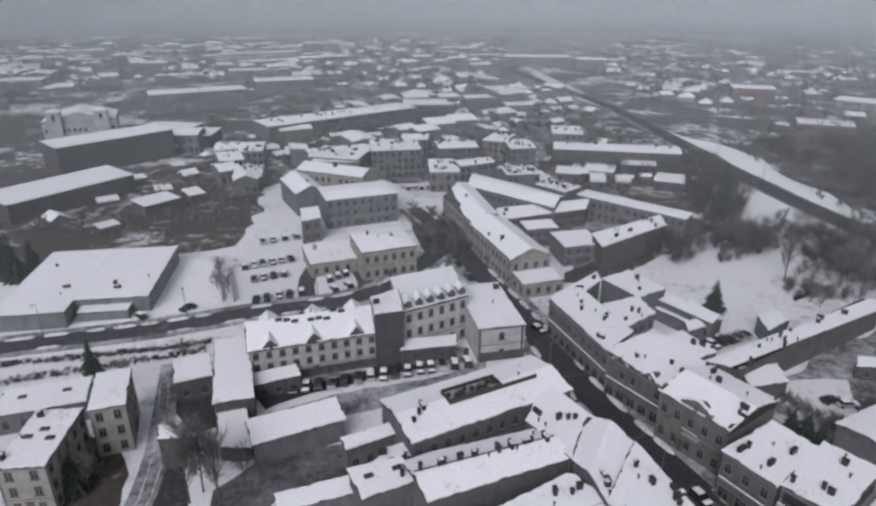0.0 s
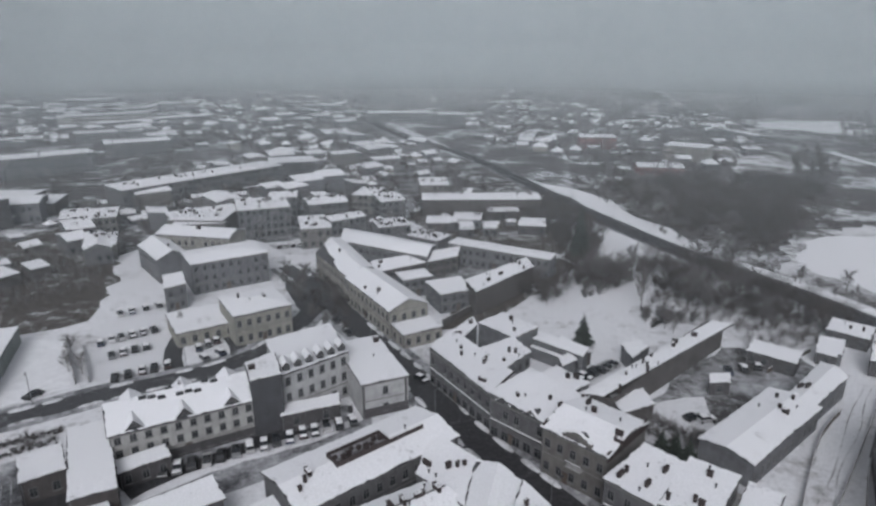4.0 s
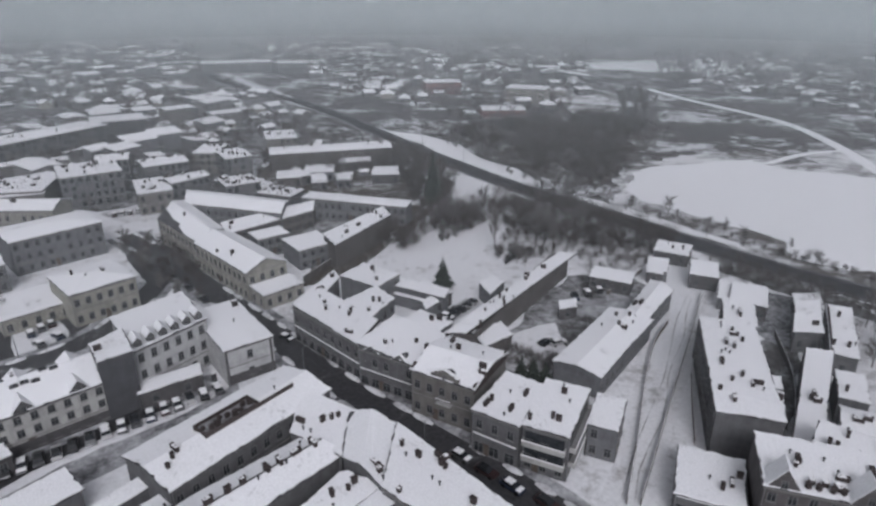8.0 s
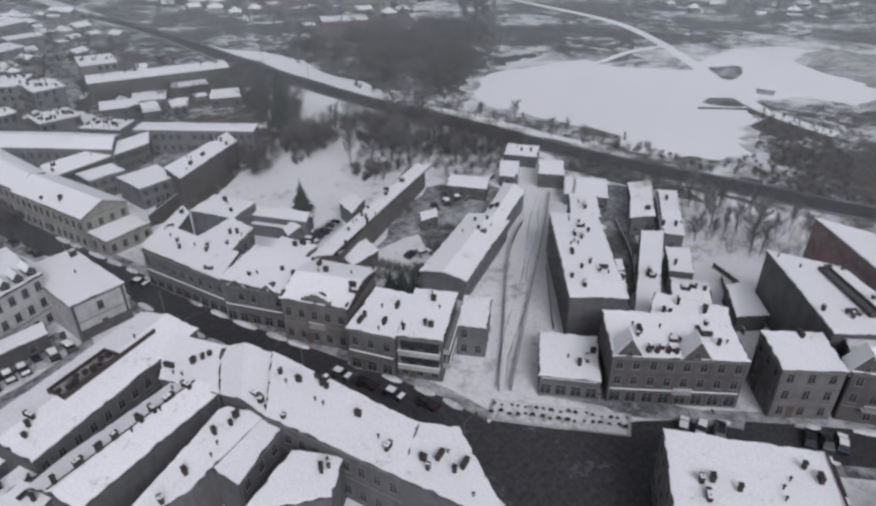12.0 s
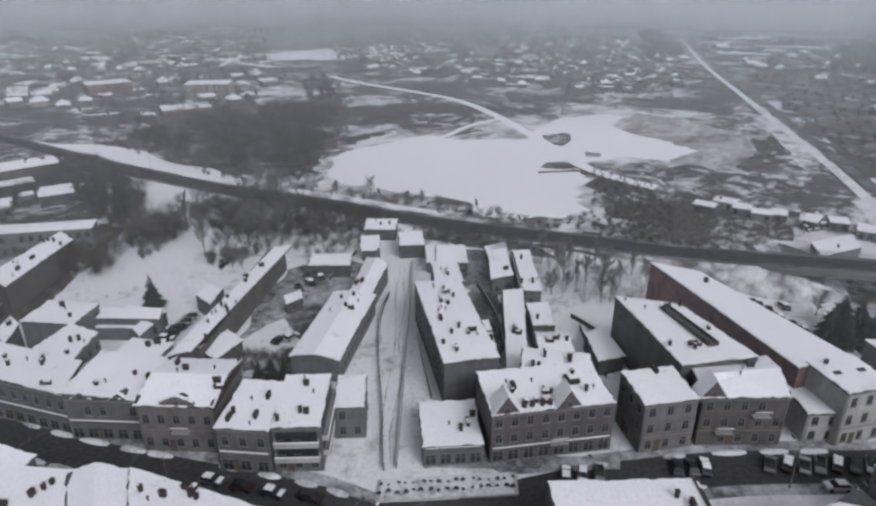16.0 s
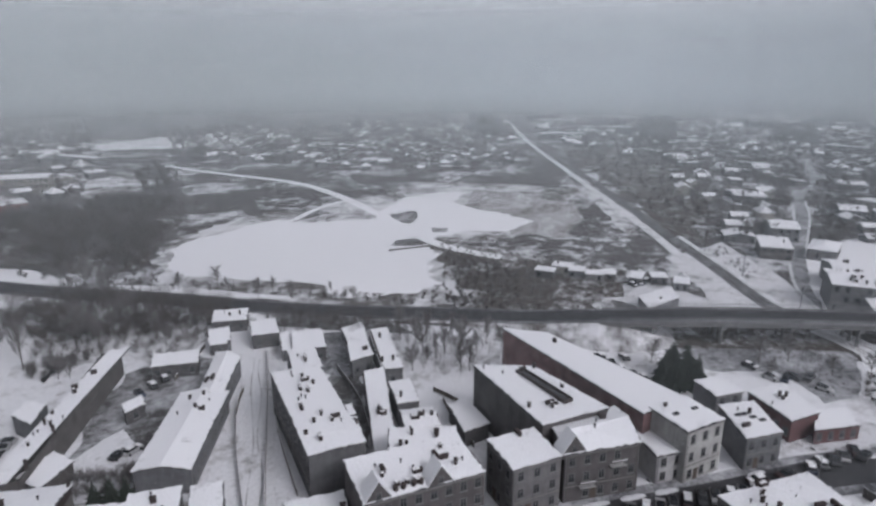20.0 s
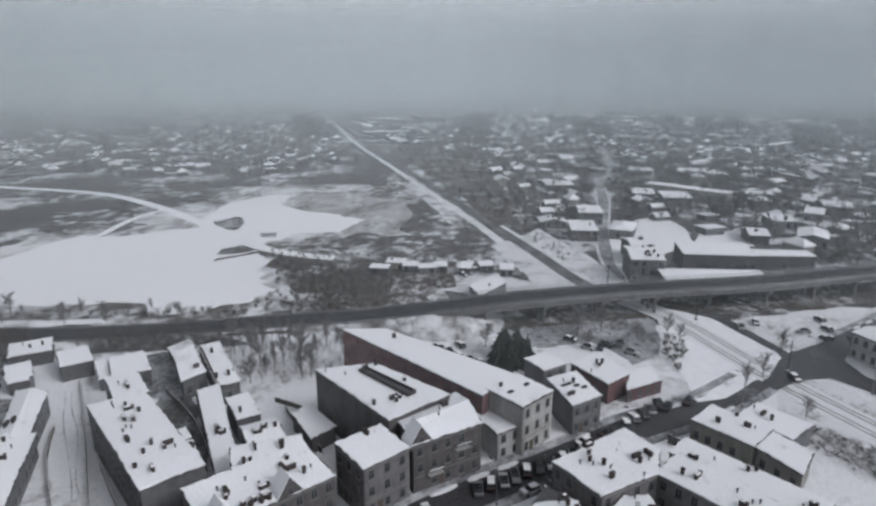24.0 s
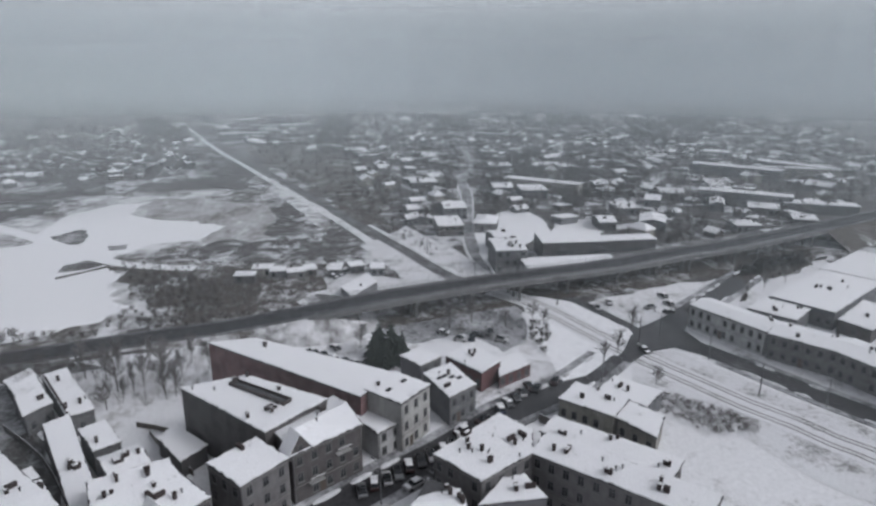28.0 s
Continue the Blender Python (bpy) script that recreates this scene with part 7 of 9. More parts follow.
def bare_tree(x, y, h, kind=0, label="bare winter tree with a grey-brown twiggy crown"):
    a, c = tree_meshes(kind)
    top = max(v.co.z for v in c.vertices)
    t = thing("tree", label, "tree", pose(x, y, 0, 0, 0, (x * 37 + y * 91) % 360) @ Matrix.Scale(h / top, 4), "bare trees")
    part("trunk", a, t)
    part("crown", c, t, "leafless twigs")


def spruce_meshes(kind):
    def make():
        r = random.Random(300 + kind)
        b, n = Build(), Build()
        b.tube((0, 0, -0.2), (0, 0, 11.6), 0.24, 0.03, 7)
        z = 1.0
        while z < 11.8:
            reach = ((12.1 - z) * 0.25 + 0.15) * r.uniform(0.75, 1.15)
            k = max(4, int(9 * reach / 2.4) + 3)
            off = r.uniform(0, 6)
            for i in range(k):
                a = off + 2 * math.pi * i / k + r.uniform(-0.2, 0.2)
                l = reach * r.uniform(0.5, 1.3)
                tip = Vector((math.cos(a) * l, math.sin(a) * l, z - l * 0.35))
                side = Vector((-math.sin(a), math.cos(a), 0)) * l * 0.2
                base = Vector((0, 0, z + 0.12))
                mid = base.lerp(tip, 0.55)
                n.add([base, mid + side, tip, mid - side, mid + Vector((0, 0, 0.22 * l))], [(0, 1, 4), (1, 2, 4), (2, 3, 4), (3, 0, 4), (0, 3, 2, 1)])
            z += 0.33
        return b.mesh("trunk", "bark"), n.mesh("crown", "needles")
    return shared(("spruce", kind), make)


def spruce(x, y, h, wide=1.0):
    a, c = spruce_meshes(int(abs(x) + abs(y)) % 3)
    t = thing("spruce", "dark green spruce with a little snow about it", "tree", pose(x, y, 0, 0, 0, (x * 53) % 360) @ Matrix.Diagonal((h / 12 * wide, h / 12 * wide, h / 12, 1)), "spruces")
    part("trunk", a, t)
    part("crown", c, t, "dark drooping needle boughs")


def inside(p, poly):
    hit = False
    for (ax, ay), (bx, by) in zip(poly, poly[1:] + poly[:1]):
        if (ay > p[1]) != (by > p[1]) and p[0] < (bx - ax) * (p[1] - ay) / (by - ay) + ax:
            hit = not hit
    return hit


def scatter(poly, n, gap, seed, clear=()):
    r = random.Random(seed)
    xs, ys = [p[0] for p in poly], [p[1] for p in poly]
    got, cells = [], {}
    for _ in range(n * 25):
        if len(got) >= n:
            break
        p = (r.uniform(min(xs), max(xs)), r.uniform(min(ys), max(ys)))
        if not inside(p, poly):
            continue
        cx, cy = int(p[0] // gap), int(p[1] // gap)
        if any(math.dist(p, q) < gap for i in (-1, 0, 1) for j in (-1, 0, 1) for q in cells.get((cx + i, cy + j), ())):
            continue
        if any(abs(p[0] - c.x) < w and abs(p[1] - c.y) < w for line, w in clear for c in line):
            continue
        got.append(p)
        cells.setdefault((cx, cy), []).append(p)
    return got


def thicket(name, label, spots, low, high, seed, twigs=46, mat="frosted_twig", lean=0.5, thin=0.07):
    """Many leafless trees or bushes too far off to count: thin stems and bundles of twigs."""
    r = random.Random(seed)
    vs, fs = [], []
    for x, y in spots:
        h = r.uniform(low, high)
        w = h * lean
        n = len(vs)
        vs += [(x - thin, y, -0.1), (x + thin, y, -0.1), (x, y + thin, -0.1), (x, y, h * 0.8)]
        fs += [(n, n + 1, n + 3), (n + 1, n + 2, n + 3), (n + 2, n, n + 3)]
        for _ in range(twigs):
            z0 = h * r.uniform(0.12, 0.7)
            a, k = r.uniform(0, 2 * math.pi), r.uniform(0.25, 1.0)
            tx, ty, tz = x + math.cos(a) * w * k * 0.6, y + math.sin(a) * w * k * 0.6, min(h, z0 + h * r.uniform(0.15, 0.45))
            c, s = math.cos(a + 1.57) * thin, math.sin(a + 1.57) * thin
            bx, by = x + (tx - x) * 0.15, y + (ty - y) * 0.15
            n = len(vs)
            vs += [(bx - c, by - s, z0), (bx + c, by + s, z0), (tx, ty, tz), ((bx + tx) / 2, (by + ty) / 2, (z0 + tz) / 2 + thin * 2.5)]
            fs += [(n, n + 1, n + 2), (n, n + 2, n + 3)]
    return tagged(new(name, mesh_of(name, vs, fs, mat)), label, "trees", "", "stuff")


def along(line, step, width, seed, start=0.0, end=1.0):
    r = random.Random(seed)
    out = []
    n = len(line)
    for i in range(int(n * start), int(n * end) - 1):
        p, q = line[i], line[i + 1]
        d = (q - p)
        s = Vector((d.y, -d.x, 0)).normalized()
        for k in range(max(1, int(d.length / step))):
            c = p.lerp(q, r.random()) + s * r.uniform(*width)
            out.append((c.x, c.y))
    return out


WOOD = [(160.0, 318.0), (205.0, 330.0), (250.0, 326.0), (283.0, 305.0), (262.0, 262.0), (211.5, 226.4), (172.0, 199.5), (157.5, 210.5), (158.9, 245.9), (160.4, 290.4)]
thicket("dark_wood", "dense dark leafless wood beyond the road", [q for q in scatter(WOOD, 760, 2.6, 1, [(HIGH, 8)]) if noise.noise((q[0] * 0.045, q[1] * 0.045, 2.0)) > -0.16], 2, 9.5, 2, 66, "twig", 0.9, 0.08)
sheet("wood_floor", WOOD, 0.06, "scrub", "dark leaf litter and thin snow under the wood", ragged=4, step=4, category="scrub")
thicket("wood_fringe", "thin leafless brush round the dark wood", scatter([(215.0 + (x - 215.0) * 1.22, 265.0 + (y - 265.0) * 1.2) for x, y in WOOD], 420, 3.2, 211, [(HIGH, 8)]), 2, 8, 212, 50, "frosted_twig", 0.9, 0.07)
thicket("roadside_brush", "leafless brush along the road bank", along(HIGH, 2.0, (8, 20), 3, 0.52, 0.62) + along(HIGH, 2.6, (-16, -7), 4, 0.5, 0.62), 2, 5.0, 5, 60, "frosted_twig", 0.7, 0.04)
thicket("scrub_bushes", "low brown bushes on the scrubland", scatter([(252.6, 104.5), (243.4, 21.3), (188.3, 30.8), (176.1, 62.7), (210.3, 82.1)], 420, 3.0, 6, [(HIGH, 9)]), 0.8, 2.6, 7, 50, "frosted_twig", 1.0, 0.035)
thicket("rail_hedge", "dark hedge beside the railway", along(ribbon_points([(*p, 0) for p in [(532.7, 86.0), (425.1, 44.8), (346.0, 13.6), (296.9, -7.2), (251.5, -22.7)]]), 1.2, (-4, 4), 8), 0.7, 2.0, 9, 40, "frosted_twig", 1.1, 0.035)
PARK_EDGE = [(104, 190), (118, 196), (134, 190), (143, 170), (146, 150), (148, 134), (138, 128), (128, 140), (116, 150), (110, 166)]
thicket("park_wood", "soft grey leafless trees about the park", scatter(PARK_EDGE, 130, 2.6, 71, [(HIGH, 6)]) + scatter([(109.9, 270.2), (124.5, 285.5), (118.2, 226.5), (100.4, 201.4), (95.5, 214.6)], 40, 3.0, 73, [(HIGH, 6)]) + scatter([(62, 178), (70, 186), (82, 178), (70, 164)], 20, 2.4, 77) + scatter([(84, 178), (92, 190), (102, 188), (104, 176), (94, 172)], 34, 2.2, 78), 3, 10, 74, 230, "twig", 0.9, 0.022)
thicket("street_trees", "soft bare street trees about the villa and the corner", scatter([(-10.0, 205.0), (2.0, 205.0), (11.0, 180.0), (9.0, 158.0), (2.0, 168.0), (-6.0, 186.0)], 26, 3.0, 231) + scatter([(-36.0, 168.0), (-14.0, 178.0), (-12.0, 172.0), (-34.0, 162.0)], 20, 2.4, 232), 2.5, 6, 233, 170, "twig", 0.9, 0.022)
thicket("rail_wood", "dark bare trees between the railway and the suburb", scatter([(598.8, -26.8), (666.6, -61.9), (606.6, -105.7), (460.6, -90.9), (327.6, -66.0), (288.8, -55.6), (345.2, -46.6)], 230, 3.2, 241, [(suburb_line, 7), (RAIL, 9)]), 3, 8, 242, 70, "twig", 0.9, 0.07)
thicket("verge_trees", "soft leafless trees below the road bank", scatter([(130.0, 84.0), (152.0, 88.0), (164.0, 60.0), (160.0, 40.0), (134.0, 44.0)], 60, 3.6, 221, [(HIGH, 8)]) + scatter([(146.0, 120.0), (151.0, 112.0), (158.0, 88.0), (146.0, 92.0), (138.0, 108.0)], 26, 3.0, 222, [(HIGH, 7)]), 4, 9, 223, 80, "twig", 0.7, 0.016)
thicket("field_edge_brush", "dark brush between the road and the snowfield", along(HIGH, 2.2, (-14, -7), 224, 0.60, 0.78) + scatter([(186.0, 84.0), (206.0, 78.0), (222.0, 88.0), (240.0, 100.0), (224.0, 62.0), (190.0, 50.0), (182.0, 66.0)], 130, 3.0, 225, [(HIGH, 8)]), 1.2, 4.0, 226, 110, "twig", 0.95, 0.025)
thicket("tall_wood", "tall dark leafless wood beyond the main road", scatter([(514.7, 1050.6), (835.9, 1058.9), (467.7, 579.6), (336.6, 530.0), (313.2, 649.5)], 420, 6, 78, [(HIGH, 12)]) + scatter([(288.1, 320.7), (318.0, 316.0), (388.7, 404.4), (360.0, 411.6)], 26, 4.5, 79), 5, 12, 80, 60, "twig", 0.6, 0.13)
thicket("street_hedge", "ragged dark hedges with snow along the street", along(ribbon_points([(*p, 0) for p in [(-101.1, 111.5), (-93.5, 114.3), (-77.4, 117.6), (-60.4, 121.1), (-51.5, 124.2)]]), 0.16, (-0.9, 0.9), 81) + along(ribbon_points([(*p, 0) for p in [(-95.9, 104.2), (-89.2, 107.5), (-73.9, 113.2), (-59.1, 117.6), (-51.5, 120.4)]]), 0.2, (-1.1, 1.1), 82), 0.3, 1.2, 83, 26, "twig", 1.5, 0.03)
thicket("station_brush", "dark leafless brush by the bridge and station", scatter([(186.0, -119.3), (204.2, -134.2), (211.2, -149.5), (221.4, -168.9), (244.2, -183.8), (235.2, -153.0), (216.4, -130.4), (209.4, -133.0)], 130, 2.2, 84, [(cross_line, 6)]) + scatter([(152.0, -43.0), (168.1, -49.5), (176.0, -46.2), (166.0, -41.5)], 26, 1.4, 85), 0.8, 3.0, 86, 110, "twig", 1.0, 0.02)
thicket("yard_brush", "low pale brush in the yard behind the brick hall", scatter([(190.9, -6.5), (196.8, -30.5), (178.3, -42.2), (159.2, -35.1), (171.9, -23.6), (174.2, -8.0)], 120, 1.6, 87), 0.3, 1.3, 88, 60, "frosted_twig", 1.3, 0.012)
thicket("town_trees", "bare trees between the old town houses", scatter([(-112.9, 381.9), (-57.1, 438.4), (11.0, 546.1), (104.7, 550.0), (105.9, 403.4), (65.5, 320.4), (31.9, 250.5), (15.2, 265.0), (-17.5, 251.5), (-63.6, 283.4), (-92.2, 302.0)], 130, 5, 98, [(main_line, 6)]) + scatter([(47.3, 285.0), (73.4, 330.4), (124.2, 312.5), (122.2, 267.7), (101.0, 238.5), (69.4, 254.9)], 50, 4, 99, [(HIGH, 7)]), 3, 8, 100, 70, "frosted_twig", 0.7, 0.06)
thicket("yard_brush", "dark bushes in a park corner and a back court", scatter([(90, 149), (104, 143), (108, 148), (94, 154)], 20, 1.6, 111) + scatter([(63, 98), (69, 90), (74, 93), (67, 101)], 14, 1.5, 112) + scatter([(82, 168), (92, 170), (94, 178), (86, 178)], 8, 2.2, 113), 2.0, 4.5, 114, 110, "frosted_twig", 0.9, 0.045)
thicket("rail_brush", "dark brush beside the railway", scatter([(130.7, -64.9), (125.3, -71.0), (116.1, -78.7), (110.8, -79.2), (111.3, -68.8), (120.2, -61.6)], 130, 0.7, 75), 0.6, 2.3, 76, 70, "twig", 1.1, 0.012)
thicket("garden_brush", "tangled leafless garden brush", scatter([(-102.4, 182.6), (-77.7, 203.0), (-68.6, 211.8), (-77.1, 250.2), (-108.0, 258.5), (-115.0, 208.8)], 330, 3.2, 10), 1.5, 5, 11, 30)
thicket("distant_woods", "far bare woods fading into mist", scatter([(955.1, 81.8), (924.3, -689.8), (413.0, -368.5), (308.3, -239.8), (254.8, -122.2), (292.9, -114.3), (314.8, -75.3), (403.6, -69.6), (298.4, -32.8), (311.3, -5.6)], 1900, 6, 12, [(suburb_line, 8), (RAIL, 10)]) + scatter([(648.6, 667.7), (807.9, 520.5), (972.8, 287.1), (511.2, 144.0), (431.0, 198.2), (441.6, 343.5), (418.0, 426.4)], 900, 7, 13) + scatter([(-768.0, 1026.6), (106.5, 1087.2), (41.1, 490.3), (-37.0, 504.6), (-160.1, 552.6), (-270.4, 552.6), (-326.3, 418.4)], 2200, 8, 14) + scatter([(161.7, 1087.2), (754.9, 972.3), (338.1, 418.4), (232.8, 334.3), (181.4, 327.6), (186.8, 418.4), (152.0, 519.7)], 1500, 8, 15, [(HIGH, 12)]) + scatter([(-71.8, 276.8), (-21.2, 276.8), (22.0, 321.1), (61.3, 418.4), (49.7, 490.3), (-31.0, 418.4), (-91.2, 334.3)], 130, 7, 18, [(main_line, 7)]) + scatter([(1080.3, 271.2), (1300.2, -132.3), (669.0, -73.8), (568.6, 38.6), (679.9, 133.7)], 900, 9, 16, [(RAIL, 24)]),
        5, 12, 17, 26, "frosted_twig", 0.7, 0.17)


def clumps(poly, n, gap, seed, size, clear=()):
    """Stems standing close together in loose groups."""
    r = random.Random(seed)
    out = []
    for x, y in scatter(poly, n, gap, seed, clear):
        w = r.uniform(2.5, 9.0)
        out += [(x + r.gauss(0, w), y + r.gauss(0, w)) for _ in range(r.randint(*size))]
    return out


EAST = [(955.1, 81.8), (924.3, -689.8), (413.0, -368.5), (308.3, -239.8), (254.8, -122.2), (292.9, -114.3), (314.8, -75.3), (403.6, -69.6), (298.4, -32.8), (311.3, -5.6)]
MIDDLE = [(648.6, 667.7), (807.9, 520.5), (972.8, 287.1), (511.2, 144.0), (431.0, 198.2), (441.6, 343.5), (418.0, 426.4)]
BEYOND = [(1080.3, 271.2), (1300.2, -132.3), (669.0, -73.8), (568.6, 38.6), (679.9, 133.7)]
WEST = [(-768.0, 1026.6), (106.5, 1087.2), (41.1, 490.3), (-37.0, 504.6), (-160.1, 552.6), (-270.4, 552.6), (-326.3, 418.4)]
NORTH = [(161.7, 1087.2), (754.9, 972.3), (338.1, 418.4), (232.8, 334.3), (181.4, 327.6), (186.8, 418.4), (152.0, 519.7)]
thicket("garden_clumps", "dark clumps of bare trees among the outlying houses", clumps(EAST, 250, 17, 201, (4, 9), [(suburb_line, 8), (RAIL, 11)]) + clumps(MIDDLE, 110, 20, 202, (4, 9)) + clumps(BEYOND, 90, 24, 203, (4, 9), [(RAIL, 26)]) + clumps(WEST, 200, 24, 204, (5, 10)) + clumps(NORTH, 150, 20, 205, (4, 9), [(HIGH, 12)]) + clumps([(-150, 330), (-60, 440), (60, 440), (110, 330), (20, 260), (-60, 290)], 60, 13, 206, (3, 6), [(main_line, 8), (HIGH, 10)]), 4, 10, 207, 34, "twig", 0.8, 0.13)
thicket("depot_trees", "dark bare trees by the depot and the park", scatter([(116.3, 299.8), (132.8, 282.5), (118.3, 234.3), (96.4, 188.7), (82.4, 179.6), (93.5, 218.0)], 110, 2.6, 281, [(HIGH, 9)]) + scatter([(44.8, 276.7), (75.1, 290.7), (112.1, 273.4), (106.1, 250.9), (74.2, 256.8)], 60, 3.0, 282), 3, 9, 283, 90, "twig", 0.8, 0.05)
thicket("rough_brush", "dark brush on rough ground beside the railway", scatter([(654.9, 138.5), (723.3, 63.0), (677.8, -0.7), (427.2, -5.1), (311.3, -2.2), (305.1, 7.9), (395.5, 38.7)], 230, 5, 285, [(suburb_line, 8), (RAIL, 8)]), 2, 7, 286, 50, "twig", 0.9, 0.08)
thicket("lane_wood", "dense dark bare brush between the road and the yards", scatter([(117.8, 184.5), (143.3, 137.9), (132.6, 126.8), (117.2, 122.7), (108.6, 125.8), (113.8, 139.9), (103.9, 145.5), (90.3, 145.9)], 130, 2.2, 291, [(HIGH, 7), (lane_line, 5)]), 2, 6.5, 292, 90, "twig", 0.8, 0.02)
thicket("town_trees", "dark bare trees between the houses of the old town", [q for q in clumps([(-176.2, 852.1), (15.0, 806.2), (109.2, 648.1), (49.5, 411.7), (2.9, 411.0), (-20.2, 342.1), (-84.9, 368.9)], 75, 9, 295, (3, 7), [(main_line, 7)]) if all(math.dist(q, c) > 10 for c in TAKEN)], 3, 7.5, 296, 60, "twig", 0.8, 0.05)
thicket("verge_brush", "thin leafless brush below the road bank", scatter([(159.8, 124.6), (163.3, 88.5), (155.5, 71.0), (152.5, 84.1), (149.7, 93.9), (147.7, 100.1), (144.4, 113.9)], 60, 1.8, 297, [(HIGH, 6)]), 1.5, 5, 298, 80, "twig", 0.8, 0.015)
thicket("suburb_wood", "dense dark bare trees between suburban houses", scatter([(569.6, -119.5), (569.9, -147.7), (411.4, -111.1), (419.6, -92.6)], 110, 4.2, 250, [(suburb_line, 7)]) + scatter([(548.0, -170.3), (548.7, -224.6), (425.2, -190.4), (360.9, -143.6), (351.2, -121.0), (384.3, -105.9)], 330, 4.2, 251, [(suburb_line, 7)]), 4, 9, 252, 60, "twig", 0.8, 0.09)
thicket("misty_wood", "dark woods between far houses in the mist", scatter([(998.7, -464.7), (1159.5, -642.5), (694.0, -392.9), (631.4, -305.7)], 150, 8, 260, [(RAIL, 26)]) + scatter([(1061.1, 384.9), (1088.3, 363.0), (697.5, 204.1), (674.8, 232.4)], 150, 8, 261, [(RAIL, 26)]) + scatter([(1014.6, 105.5), (1120.7, 47.9), (656.4, 27.1), (655.9, 63.1)], 150, 8, 262, [(RAIL, 26)]) + scatter([(894.8, -360.8), (834.8, -386.4), (613.1, -289.1), (612.6, -254.0)], 150, 8, 263, [(RAIL, 26)]) + scatter([(1029.3, -90.6), (1067.9, -140.4), (757.7, -107.1), (737.5, -68.8)], 150, 8, 264, [(RAIL, 26)]) + scatter([(1170.5, -305.6), (1171.6, -386.9), (858.3, -285.4), (832.7, -226.3)], 150, 8, 265, [(RAIL, 26)]), 7, 14, 270, 50, "twig", 0.8, 0.24)

# ---- houses scattered over the outskirts ----
def far_model(k):
    r = random.Random(500 + k)
    L, W, h = r.uniform(8, 13), r.uniform(6.5, 9.5), r.choice([2.6, 3.0, 3.6, 4.6])
    wall = ["plaster", "grey", "cream", "brown", "plaster", "taupe", "grey", "taupe"][k % 8]
    roof = ["gable", "gable", "hip", "mono", "mono"][k % 5]
    rise = r.uniform(1.6, 3.0) if roof != "mono" else 0.5
    if k >= 21:
        L, W, h, roof, rise, wall = r.uniform(34, 60), 12, r.choice([5, 8]), "mono", 0.4, ["grey", "plaster", "cream", "plaster", "grey"][k - 21]
    elif k >= 16:
        L, W, h, roof, rise, wall = r.uniform(14, 22), r.uniform(10, 12), r.uniform(7.5, 10.5), ["mono", "gable"][k % 2], r.uniform(0.6, 1.6), ["grey", "taupe", "plaster", "stone", "grey"][k - 16]
    q = [(-L / 2, -W / 2), (L / 2, -W / 2), (L / 2, W / 2), (-L / 2, W / 2)]
    polys, tops = roof_shape(q, h, roof, rise)
    b = Build()
    for t in tops:
        s, e = t[0], t[-1]
        vs = [(s[0], s[1], -0.2), (e[0], e[1], -0.2)] + [(p[0], p[1], p[2] - 0.02) for p in reversed(t)]
        b.add(vs, [tuple(range(len(vs)))])
    walls = b.mesh("wall", wall)
    snow = Build().slab([[(u, v, z + 0.34) for u, v, z in p] for p in grown(polys, q, 0.4)], 0.36).mesh("roof", "snow_roof")
    return walls, snow, wall


FAR_LABEL = {"cream": "small cream house", "grey": "small grey house", "pale": "pale plastered house", "brown": "brown wooden house", "plaster": "grey-beige house", "white": "white plastered house", "taupe": "taupe plastered house", "stone": "stone-coloured house"}
FAR = [far_model(k) for k in range(26)]


OUTLYING = []


def far_houses(spots, seed, turn, size=(0.85, 1.25), kinds=(0, 16)):
    r = random.Random(seed)
    for x, y in spots:
        if any(math.dist((x, y), c) < (9 if size[1] < 1 else 13) for c in TAKEN):
            continue
        OUTLYING.append((math.hypot(x, y), x, y, r.randrange(*kinds), turn + r.choice([0, 90]) + r.uniform(-12, 12), r.uniform(*size)))


far_houses(scatter([(955.1, 81.8), (924.3, -689.8), (413.0, -368.5), (308.3, -239.8), (254.8, -122.2), (292.9, -114.3), (314.8, -75.3), (403.6, -69.6), (298.4, -32.8), (311.3, -5.6)], 620, 11, 21, [(suburb_line, 9), (RAIL, 12)]), 22, 20, (0.65, 1.05))
far_houses(scatter([(955.1, 81.8), (924.3, -689.8), (413.0, -368.5), (308.3, -239.8), (254.8, -122.2), (292.9, -114.3), (314.8, -75.3), (403.6, -69.6), (298.4, -32.8), (311.3, -5.6)], 26, 40, 51, [(suburb_line, 20), (RAIL, 30)]), 52, 60, (0.8, 1.0), (21, 26))
far_houses(scatter([(648.6, 667.7), (807.9, 520.5), (972.8, 287.1), (511.2, 144.0), (431.0, 198.2), (441.6, 343.5), (418.0, 426.4)], 230, 12, 23), 24, 35, (0.65, 1.0))
far_houses(scatter([(1080.3, 271.2), (1300.2, -132.3), (669.0, -73.8), (568.6, 38.6), (679.9, 133.7)], 280, 13, 25, [(RAIL, 24)]), 26, 15, (0.8, 1.1))
